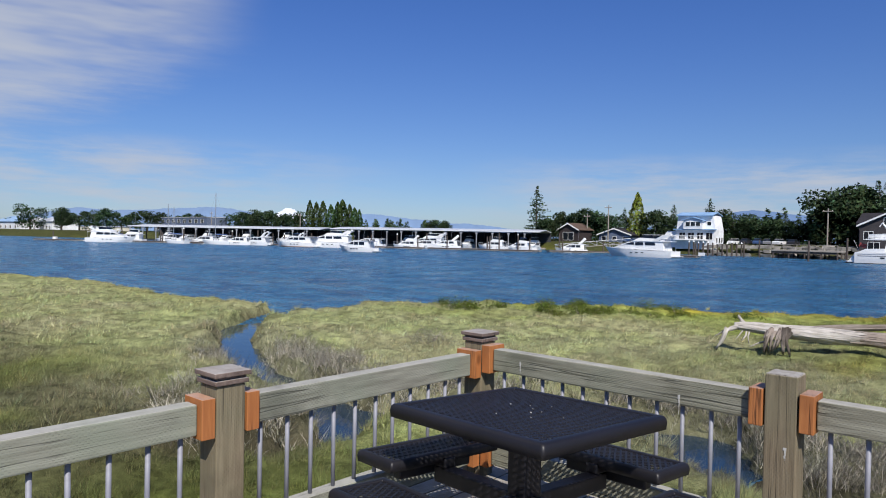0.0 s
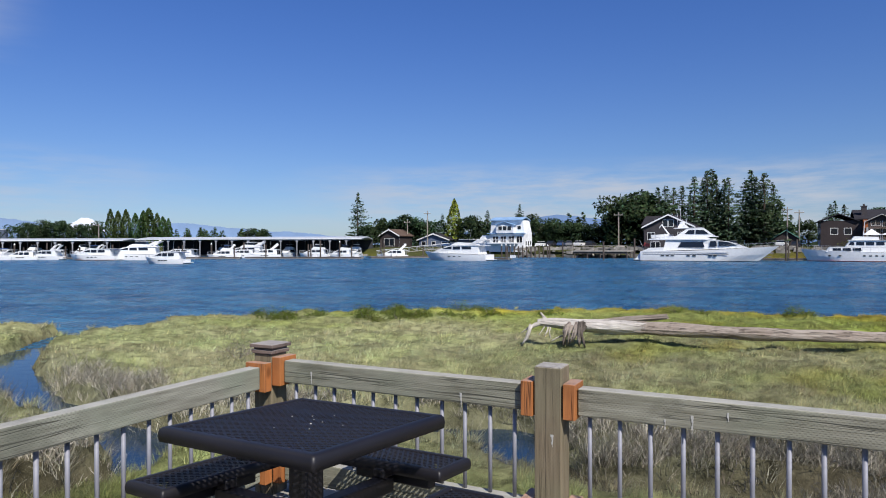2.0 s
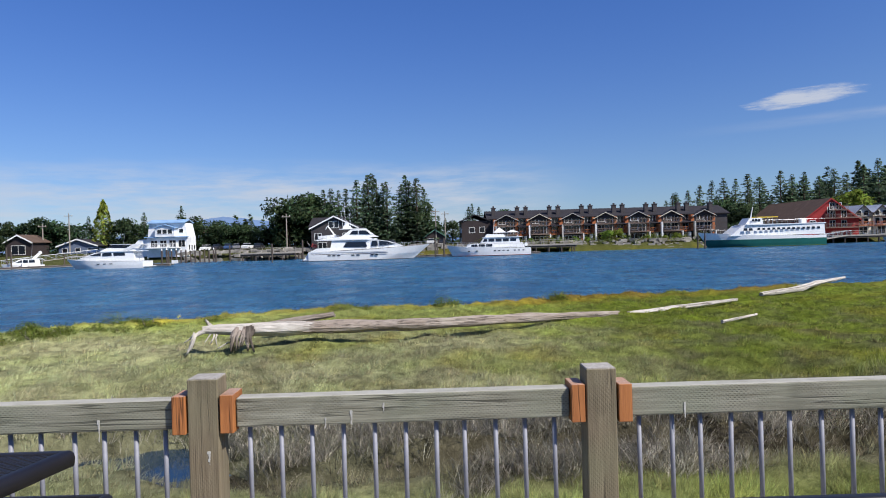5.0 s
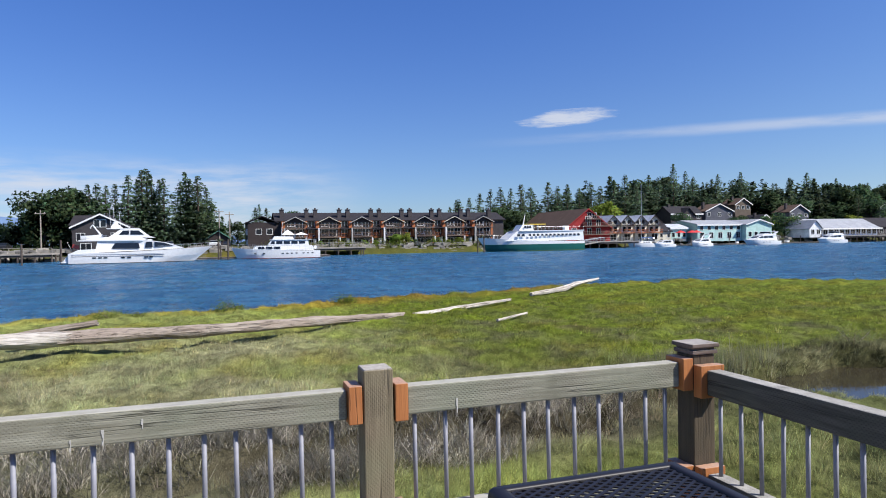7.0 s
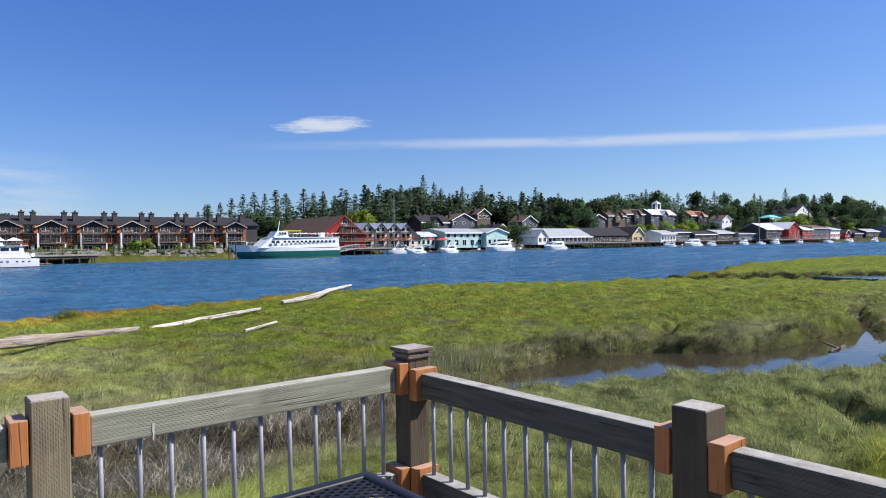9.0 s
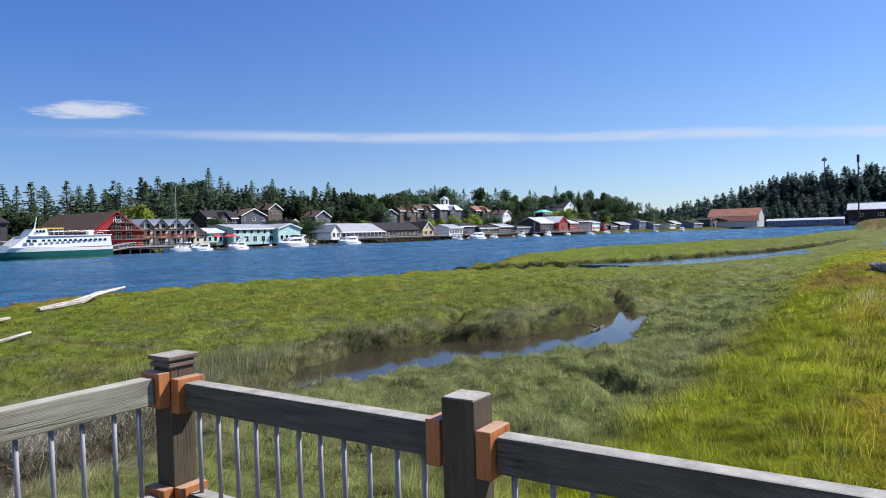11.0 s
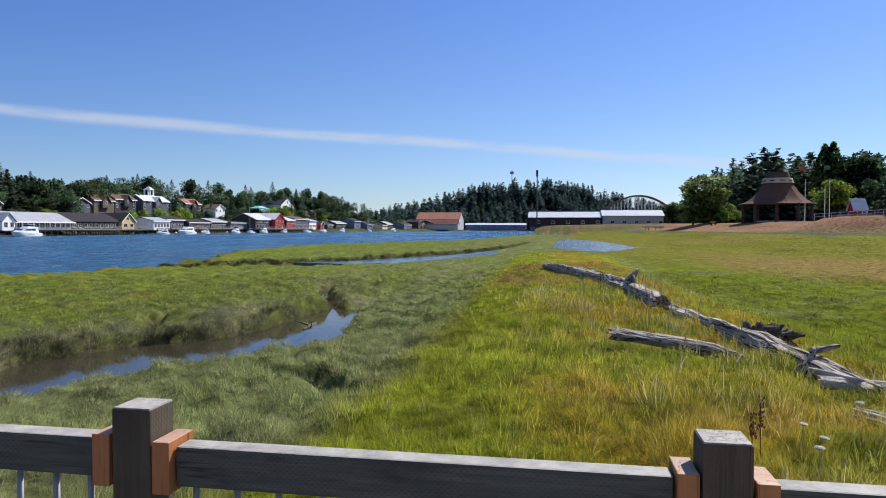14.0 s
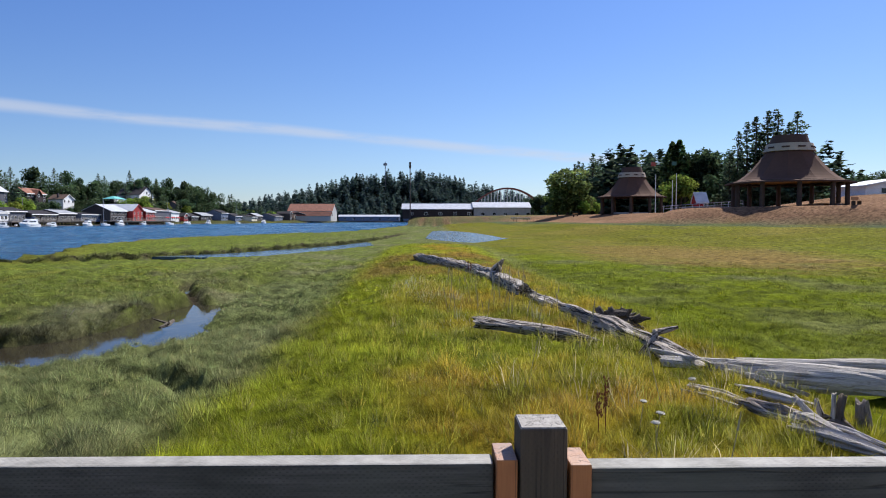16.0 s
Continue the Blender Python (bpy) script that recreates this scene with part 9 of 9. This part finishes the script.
for x, y in ((80, -50), (172, -37)):
    z = float(height(x, y))
    b = thing("park_bench", "small brown timber park bench on the dry slope", "bench", pose(x, y, z, 0, 0, -60), "park benches")
    part("seat", Geo().box(-0.8, -0.22, 0.42, 0.8, 0.22, 0.47), SOFFIT, b)
    part("backrest", Geo().box(-0.8, 0.2, 0.55, 0.8, 0.26, 0.95), SOFFIT, b)
    for s in (-0.65, 0.65):
        part("leg", Geo().box(s - 0.04, -0.2, -0.1, s + 0.04, 0.25, 0.42), COLUMN, b)
for x, y in ((196, -27), (203, -26), (210, -26), (188, -27)):
    z = float(height(x, y))
    s = thing("info_panel", "sloping pale information panel on a post", "sign", pose(x, y, z, 0, 0, 80), "information panels")
    part("post", Geo().box(-0.06, -0.06, -0.3, 0.06, 0.06, 0.9), COLUMN, s)
    part("panel", Geo().box(-0.9, -0.5, 0, 0.9, 0.5, 0.06), GEL, s, at=pose(0, 0, 0.95, 35))

# ---- driftwood ----
def driftwood(name, low, mid, high, crackle=0.6, split=0.38):
    """Barkless wood: faint long grain, blotches, thin drying cracks."""
    m, nt, p, vec = material(name, mid, 0.9)
    p.inputs["Specular IOR Level"].default_value = 0.15
    grain = noise_tex(nt, vec, 9.0, 8, 0.72, (4.0, 4.0, 0.22))
    blot = noise_tex(nt, vec, 1.7, 6, 0.65, (1.6, 1.6, 0.6))
    col = mixed(nt, ramp(nt, grain, [(0.36, 0.0), (0.6, 1.0)]), tuple(0.55 * a + 0.45 * b for a, b in zip(mid, low)), mid)
    col = mixed(nt, calc(nt, "MULTIPLY", ramp(nt, blot, [(0.44, 0.0), (0.62, 1.0)]), 0.7), col, high)
    col = mixed(nt, calc(nt, "MULTIPLY", ramp(nt, noise_tex(nt, vec, 2.6, 5, 0.7), [(0.58, 0.0), (0.7, 1.0)]), 0.6), col, low)
    crack = calc(nt, "MULTIPLY", ramp(nt, noise_tex(nt, vec, 8.0, 4, 0.6, (3.4, 3.4, 0.12)), [(split, 1.0), (split + 0.05, 0.0)]), crackle)
    link(nt, mixed(nt, crack, col, tuple(c * 0.35 for c in low)), p.inputs["Base Color"])
    bump(nt, p, calc(nt, "SUBTRACT", grain, crack), 0.9, 0.03)
    return m


DRIFT = driftwood("silvered_driftwood", (0.10, 0.08, 0.066), (0.40, 0.345, 0.295), (0.58, 0.525, 0.465), 0.95, 0.43)
BLEACHED = driftwood("bleached_driftwood", (0.19, 0.155, 0.13), (0.50, 0.462, 0.425), (0.63, 0.60, 0.56), 0.5, 0.37)
BROWNED = driftwood("brown_driftwood", (0.10, 0.078, 0.062), (0.30, 0.25, 0.215), (0.38, 0.335, 0.295), 0.6, 0.37)
ROTTEN = driftwood("dark_wet_driftwood", (0.03, 0.024, 0.02), (0.12, 0.10, 0.085), (0.2, 0.175, 0.155), 0.8)


def trunk_mesh(pts, radii, seed, n=22, rough=0.1, splits=4):
    """A worn log: an uneven fluted tube through the points, with deep splits and ragged ends."""
    r = np.random.RandomState(seed)
    path = []
    for i in range(len(pts) - 1):
        a, b = Vector(pts[i]), Vector(pts[i + 1])
        m = max(2, int((b - a).length / 0.3))
        for k in range(m):
            path.append((a.lerp(b, k / m), radii[i] + (radii[i + 1] - radii[i]) * k / m))
    path.append((Vector(pts[-1]), radii[-1]))
    g = Geo()
    ph = r.uniform(0, 6.283, 6)
    flute = r.uniform(0.3, 1.0, n)
    gap = np.zeros((len(path), n))
    for k in range(splits):
        i, j0, j1 = r.randint(n), r.randint(len(path)), r.randint(2, len(path) + 2)
        gap[max(0, j0 - j1 // 2):j0 + j1 // 2 + 1, i] = r.uniform(0.18, 0.4)
    for j, (c, rad) in enumerate(path):
        d = (path[min(j + 1, len(path) - 1)][0] - path[max(j - 1, 0)][0]).normalized()
        q = d.to_track_quat("Z", "Y").to_matrix()
        for i in range(n):
            a = 2 * math.pi * i / n
            k = 1 + rough * (0.5 * math.sin(3 * a + ph[0] + 0.3 * j) + 0.4 * math.sin(5 * a + ph[1] - 0.2 * j)) + rough * (flute[i] - 0.7) + r.normal(0, 0.03) - gap[j, i]
            k *= 1 + 0.7 * rough * math.sin(0.9 * j + ph[2])
            end = r.uniform(0, rad * 1.1) if j in (0, len(path) - 1) else 0.0
            g.v.append(tuple(c + q @ Vector((rad * k * math.cos(a), rad * k * math.sin(a), -end if j == 0 else end))))
    for j in range(len(path) - 1):
        g.f += [(j * n + i, j * n + (i + 1) % n, (j + 1) * n + (i + 1) % n, (j + 1) * n + i) for i in range(n)]
    for j in (0, len(path) - 1):
        k = len(g.v)
        g.v.append(tuple(path[j][0]))
        g.f += [(j * n + i, j * n + (i + 1) % n, k) for i in range(n)]
    return g


def limb(name, pts, radii, seed, parent, mat, n=10, rough=0.16):
    """A log or limb under its thing, its own z running along the grain."""
    a, b = Vector(pts[0]), Vector(pts[-1])
    m = Matrix.Translation(a) @ (b - a).to_track_quat("Z", "Y").to_matrix().to_4x4()
    g, back = trunk_mesh(pts, radii, seed, n, rough), m.inverted()
    g.v = [tuple(back @ Vector(q)) for q in g.v]
    return part(name, g, mat, parent, smooth=n < 12, at=m)


def driftlog(label, pts, radii, seed, branches=(), mat=None, rough=0.12):
    base, mat = pts[0], mat or DRIFT
    ob = thing("driftwood_log", label, "log", pose(base[0], base[1], 0), "driftwood logs")
    r = random.Random(seed)

    def near(q):
        return (q[0] - base[0], q[1] - base[1], q[2])
    limb("trunk", [near(q) for q in pts], radii, seed, ob, mat, 24, rough)
    for i, (at, to, rad) in enumerate(branches):
        a, b = near(at), near(to)
        mid = tuple((a[k] + b[k]) / 2 + r.uniform(-0.06, 0.06) for k in range(3))
        limb("branch_stub", [a, mid, b], [rad, rad * 0.75, rad * 0.3], seed + 20 + i, ob, mat)
    return ob


torn = driftlog("long bleached driftwood trunk with torn roots in the marsh", [(-5.0, 18.8, -0.67), (-4.6, 18.9, -0.68), (-4.0, 19.05, -0.73), (-2.4, 19.5, -0.77)], [0.09, 0.15, 0.185, 0.19], 3,
                [((-4.9, 18.8, -0.66), (-5.28, 18.6, -0.82), 0.085), ((-5.2, 18.62, -0.76), (-5.42, 18.5, -1.3), 0.06), ((-5.1, 18.7, -0.72), (-5.5, 18.62, -0.98), 0.04), ((-4.8, 18.84, -0.62), (-4.98, 18.85, -0.4), 0.07),
                 ((-4.75, 18.8, -0.78), (-4.8, 18.6, -1.02), 0.03), ((-4.68, 18.8, -0.8), (-4.62, 18.62, -1.1), 0.025), ((-4.82, 18.8, -0.75), (-4.95, 18.6, -1.0), 0.022), ((-4.1, 18.85, -0.95), (-4.62, 18.62, -1.16), 0.03)], BLEACHED, 0.09)
claw = random.Random(37)
for k in range(9):
    u = claw.uniform(-0.2, 0.2)
    foot = (-4.0 + 5.0 + 1.3 * u + claw.uniform(-0.1, 0.1), claw.uniform(-0.32, -0.05), claw.uniform(-1.34, -1.08))
    limb("torn_root", [(1.0 + u, 0.12, -0.72), (1.0 + 1.2 * u, -0.12, -0.88), foot], [0.1, 0.06, 0.025], 240 + k, torn, (BROWNED, ROTTEN, BROWNED)[k % 3], 8, 0.3)
driftlog("long brown driftwood trunk lying on past the bleached one", [(-2.38, 19.5, -0.78), (0.2, 20.3, -0.86), (4.2, 22.6, -1.06), (7.6, 24.4, -1.2)], [0.185, 0.17, 0.15, 0.11], 23, (), BROWNED)
driftlog("thin dark log resting behind the root end", [(-3.7, 21.2, -0.84), (-2.8, 21.3, -0.72), (-1.95, 21.4, -0.62)], [0.1, 0.1, 0.085], 4, (), BROWNED)
driftlog("slim bleached log at the marsh edge", [(8.2, 24.8, -1.28), (10.6, 26.1, -1.22), (13.5, 27.9, -1.17)], [0.1, 0.1, 0.06], 5, (), BLEACHED)
driftlog("white bleached log at the water's edge", [(15.6, 30.0, -1.17), (18.0, 31.3, -1.08), (19.6, 32.9, -1.0), (22.6, 35.4, -0.92)], [0.1, 0.13, 0.12, 0.06], 6, (), BLEACHED)
driftlog("short pale stick of driftwood in the grass", [(10.2, 21.6, -1.22), (11.9, 22.9, -1.19)], [0.05, 0.035], 7, (), BLEACHED)
driftlog("cracked grey log along the berm with a knot", [(37.0, 1.1, -0.45), (30.5, -0.8, -0.46), (25.5, -1.75, -0.5), (20.3, -2.1, -0.5)], [0.2, 0.23, 0.25, 0.25], 8,
         [((25.4, -1.8, -0.35), (24.6, -2.0, 0.12), 0.2), ((25.0, -1.9, -0.3), (24.2, -1.8, 0.02), 0.12)], None, 0.13)
driftlog("long weathered log with a forked end on the berm", [(24.4, -1.9, -0.72), (18.6, -2.5, -0.62), (14.4, -2.95, -0.54), (12.8, -3.12, -0.54), (10.9, -3.3, -0.58)], [0.15, 0.17, 0.17, 0.16, 0.15], 9,
         [((12.3, -2.92, -0.64), (12.4, -3.12, -0.27), 0.11), ((12.4, -3.08, -0.31), (12.3, -3.42, -0.2), 0.06), ((13.2, -3.1, -0.55), (12.4, -2.7, -0.62), 0.08)], None, 0.18)
driftlog("short split log with a pointed end in tall grass", [(14.3, -0.4, -0.43), (14.05, -1.2, -0.49), (13.5, -1.98, -0.53), (13.2, -2.4, -0.6)], [0.13, 0.13, 0.1, 0.05], 10, (), None, 0.24)
driftlog("thick grey log lying behind the berm", [(11.4, -2.9, -0.6), (10.9, -3.6, -0.6), (10.6, -6.5, -0.78), (10.4, -10.0, -0.85)], [0.12, 0.19, 0.185, 0.18], 11,
         [((11.0, -3.4, -0.6), (9.9, -4.15, -0.66), 0.08), ((11.1, -3.2, -0.5), (12.0, -2.9, -0.5), 0.09), ((11.0, -3.3, -0.7), (10.3, -3.5, -0.7), 0.07)], BLEACHED, 0.07)
driftlog("second grey log beyond the thick one", [(11.9, -4.2, -0.73), (12.1, -7.0, -0.84), (12.3, -11.0, -0.9)], [0.12, 0.14, 0.13], 12, (), BLEACHED, 0.08)
driftlog("dark dead branch lying on the creek's mud", [(21.2, 7.9, -1.42), (20.4, 7.75, -1.4), (19.6, 7.65, -1.36)], [0.05, 0.06, 0.03], 14, [((20.6, 7.8, -1.4), (20.2, 8.1, -1.2), 0.03), ((20.2, 7.7, -1.4), (19.8, 7.5, -1.18), 0.025)], ROTTEN)
rng = random.Random(71)
for k in range(19):
    u, w = rng.uniform(0.0, 0.72), rng.uniform(-0.2, 0.2)
    long, tilt = rng.uniform(0.45, 1.1), rng.uniform(-0.09, 0.09)
    ax, ay, rad = 9.35 - 1.75 * u + 0.42 * w, -3.02 - 0.62 * u + 0.9 * w, rng.uniform(0.022, 0.06)
    z = -0.60 + rng.uniform(0.0, 0.06)
    bx, by = ax - 0.94 * long, ay - (0.34 + tilt) * long
    driftlog("splintered grey slab of driftwood in the debris", [(ax, ay, z), ((ax + bx) / 2, (ay + by) / 2 + 0.02, z + 0.02), (bx, by, z - 0.02)], [rad * 0.7, rad, rad * 0.4], 213 + k, (), (BROWNED, BLEACHED, BLEACHED)[k % 3], 0.35)
for k, (a, b, rad, z) in enumerate((((8.3, -3.1), (7.55, -3.5), 0.075, -0.57), ((10.4, -3.2), (9.3, -3.9), 0.06, -0.64), ((10.2, -2.8), (9.2, -3.25), 0.05, -0.62), ((9.9, -2.6), (9.2, -2.95), 0.04, -0.6))):
    driftlog("bleached slab of driftwood in the grass", [(*a, z), ((a[0] + b[0]) / 2, (a[1] + b[1]) / 2 + 0.03, z + 0.02), (*b, z)], [rad * 0.7, rad, rad * 0.5], 13 + k, (), BLEACHED, 0.3)
snag = thing("driftwood_stump", "broken stump with upright root stubs amid debris", "stump", pose(8.5, -3.58, -0.65) @ Matrix.Scale(0.8, 4), "driftwood logs")
limb("root_plate", [(0.1, 0.22, -0.08), (0.0, 0.02, 0.08), (-0.05, -0.16, 0.04)], [0.1, 0.15, 0.09], 51, snag, ROTTEN, 16, 0.35)
for i, (q, e, rad, mat) in enumerate((((0.0, -0.12, 0.0), (0.05, -0.19, 0.4), 0.075, ROTTEN), ((0.0, 0.0, 0.0), (0.02, -0.05, 0.45), 0.045, BLEACHED), ((0.05, 0.15, 0.1), (0.2, 0.34, 0.36), 0.05, BLEACHED),
                                      ((0.02, 0.1, 0.1), (-0.05, 0.3, 0.17), 0.05, ROTTEN), ((0.05, 0.05, 0.12), (0.1, 0.12, 0.36), 0.04, DRIFT), ((-0.02, -0.15, 0.1), (-0.2, -0.28, -0.05), 0.05, ROTTEN), ((0.0, 0.0, 0.1), (-0.16, 0.02, -0.04), 0.06, BROWNED))):
    limb("root", [q, tuple((q[k] + e[k]) / 2 + 0.012 * (-1) ** i for k in range(3)), e], [rad, rad * 0.85, rad * 0.75], 230 + i, snag, mat, 9, 0.2)
stub = thing("driftwood_stump", "short weathered brown stub standing in the grass", "stump", pose(8.75, -4.1, -0.68) @ Matrix.Scale(0.68, 4), "driftwood logs")
limb("trunk", [(0, 0, -0.1), (0.01, 0, 0.12), (0.02, 0.02, 0.32)], [0.13, 0.11, 0.09], 61, stub, BROWNED, 16, 0.12)
stump = thing("driftwood_stump", "upturned dark driftwood stump with broken roots", "stump", pose(15.3, -3.3, -0.62) @ Matrix.Scale(0.72, 4), "driftwood logs")
limb("root_plate", [(0.3, 0.35, -0.25), (0.1, 0.1, 0.1), (-0.2, -0.25, 0.2)], [0.22, 0.3, 0.2], 21, stump, ROTTEN, 16, 0.35)
for i, (q, e, rad) in enumerate((((0.2, 0.3, 0.1), (0.3, 0.45, 0.42), 0.14), ((0, 0.1, 0.2), (0.05, 0.18, 0.44), 0.13), ((-0.1, -0.1, 0.2), (-0.12, -0.14, 0.44), 0.15), ((-0.2, -0.25, 0.15), (-0.3, -0.55, 0.28), 0.12),
                                 ((-0.3, -0.45, 0.15), (-0.25, -0.85, 0.2), 0.08), ((-0.2, -0.3, 0.05), (-0.45, -0.6, -0.05), 0.09), ((0.1, 0.2, 0.25), (-0.1, 0.35, 0.35), 0.1))):
    limb("root", [q, tuple((q[k] + e[k]) / 2 + 0.02 * (-1) ** i for k in range(3)), e], [rad, rad * 0.8, rad * 0.45], 30 + i, stump, ROTTEN, 9, 0.3)

# ---- plants that stand out of the grass ----
m_leafy, nt, p, vec = material("small_leaves", (0.1, 0.15, 0.04), 0.7)
att = nt.nodes.new("ShaderNodeAttribute")
att.attribute_name = "tint"
link(nt, att.outputs["Color"], p.inputs["Base Color"])
p.inputs["Specular IOR Level"].default_value = 0.0
tr = nt.nodes.new("ShaderNodeBsdfTranslucent")
link(nt, att.outputs["Color"], tr.inputs["Color"])
mx = nt.nodes.new("ShaderNodeMixShader")
mx.inputs[0].default_value = 0.5
link(nt, p.outputs[0], mx.inputs[1])
link(nt, tr.outputs[0], mx.inputs[2])
link(nt, mx.outputs[0], nt.nodes["Material Output"].inputs["Surface"])


def low_bush(x, y, wide, high, colour, seed, label, n=900, leaf=0.026):
    r = np.random.RandomState(seed)
    d = r.normal(size=(n, 3))
    d /= np.linalg.norm(d, axis=1)[:, None]
    d[:, 2] = np.abs(d[:, 2])
    rad = r.rand(n) ** 0.4 * (1 + 0.25 * np.sin(5 * np.arctan2(d[:, 1], d[:, 0]) + seed))
    c = d * rad[:, None] * np.array([wide, wide * 0.8, high])
    v, f, t = leaves(c, leaf, tuple(1.6 * q for q in colour), r, 0.9)
    ob = thing("marsh_shrub", label, "shrub", pose(x, y, float(height(x, y)) - 0.02), "low marsh shrubs")
    part("foliage", raw_mesh("foliage", v, f, m_leafy, np.clip(t, 0, 1), True, crown_normals(v, 0.2)), None, ob)
    for k in range(4):
        a = r.uniform(0, 6.28)
        part("stem", Geo().rod((0, 0, -0.1), (0.5 * wide * math.cos(a), 0.5 * wide * math.sin(a), 0.7 * high), 0.012, 0.006, 5), DRIFT, ob)


for k, (x, y) in enumerate(((-18.1, 21.8), (-17.0, 21.2), (-15.9, 21.0), (-15.2, 21.9), (-13.9, 23.4), (-12.8, 21.6), (-11.5, 21.9), (-11.3, 23.3), (-10.8, 24.6), (-11.0, 26.4), (-9.4, 25.6), (-7.3, 26.9), (-2.7, 29.3), (1.5, 30.6), (6.8, 31.6), (-13.2, 24.6))):
    low_bush(x, y, 0.45 + 0.3 * ((k * 7) % 5) / 4, 0.32 + 0.2 * ((k * 3) % 4) / 3, (0.13, 0.17, 0.035), 60 + k, "leafy green shrub on the marsh bank")
    low_bush(x + 0.9 - 0.35 * (k % 4), y + 0.5 - 0.3 * (k % 3), 0.4, 0.26, (0.15, 0.18, 0.04), 260 + k, "small leafy green shrub on the marsh bank", 600)
for k, (x, y, w) in enumerate(((-11.2, 13.5, 0.85), (16.6, 13.6, 0.8), (18.6, 12.6, 0.7), (20.4, 10.6, 0.6), (5.4, 11.0, 0.6), (7.2, 10.9, 0.5))):
    low_bush(x, y, w, 0.45, (0.30, 0.275, 0.22) if x < 10 else (0.14, 0.15, 0.085), 90 + k, "grey twiggy saltbush beside the creek", 3000, 0.012)
for k in range(46):
    x = 12 + 1.95 * k
    s = 0.9 + 1.2 * ((k * 13) % 7) / 6
    low_bush(x, float(along_curve(x, FAR_BANK)) + 0.8 + (k * 5) % 4, s * 1.25, s, (0.10, 0.135, 0.03) if k % 3 else (0.14, 0.15, 0.05), 140 + k, "rounded green shrub on the rocky far bank", 420, 0.11)
STALK = painted("rusty_seed_stalk", (0.20, 0.06, 0.025), 0.9, 0.3, 8)
STRAW = painted("dry_straw", (0.5, 0.43, 0.26), 0.9, 0.2, 8)
PETAL = painted("white_flower_head", (0.6, 0.56, 0.45), 0.8, 0.1, 10)
rng = random.Random(19)
for k, (x, y, h) in enumerate(((8.55, -1.28, 0.62), (8.6, -1.22, 0.45), (25.8, -0.9, 0.6), (26.0, -1.0, 0.5))):
    d = thing("dock_plant", "rust-red dock seed stalk standing in the grass", "plant", pose(x, y, float(height(x, y))), "dock plants")
    part("stem", Geo().rod((0, 0, -0.05), (0.02, 0.01, h), 0.006, 0.003, 5), STALK, d)
    g = Geo()
    for i in range(60):
        z = h * rng.uniform(0.45, 1.0)
        a, q = rng.uniform(0, 6.28), rng.uniform(0.008, 0.03)
        g.rod((q * math.cos(a), q * math.sin(a), z), (q * 1.3 * math.cos(a), q * 1.3 * math.sin(a), z + 0.018), 0.008, 0.004, 4)
    part("seed_head", g, STALK, d)
for k in range(60):
    x, y = (rng.uniform(7, 26), 0) if k % 3 == 0 else (rng.uniform(15, 24), 0)
    y = -0.6 - 0.03 * x + rng.uniform(-1.3, 1.2)
    h = rng.uniform(0.4, 0.8)
    d = thing("seed_stalk", "tall dry straw-coloured grass stalk on the berm", "plant", pose(x, y, float(height(x, y)), rng.uniform(-14, 14), rng.uniform(-14, 14)), "dry seed stalks")
    part("stem", Geo().rod((0, 0, -0.05), (0, 0, h), 0.005, 0.003, 4), STRAW, d)
    part("seed_head", Geo().rod((0, 0, h * 0.78), (0.01, 0, h * 1.12), 0.011, 0.003, 5), STRAW, d)
for k, (x, y) in enumerate(((8.83, -1.72), (8.39, -1.74), (8.07, -1.64), (9.82, -2.70))):
    h = max(0.12, -0.42 - float(height(x, y)))
    d = thing("white_flower", "flat white wildflower head in tall grass", "flower", pose(x, y, float(height(x, y)), rng.uniform(-8, 8)), "white wildflowers")
    part("stem", Geo().rod((0, 0, -0.05), (0, 0, h), 0.005, 0.003, 5), STRAW, d)
    g = Geo()
    for i in range(26):
        a, rr = i * 2.4, (0.044 if k else 0.036) * math.sqrt((i + 0.5) / 26)
        g.rod((0.3 * rr * math.cos(a), 0.3 * rr * math.sin(a), h - 0.03), (rr * math.cos(a), rr * math.sin(a), h - 3 * rr * rr), 0.002, 0.0125, 6)
    part("flower_head", g, PETAL, d)
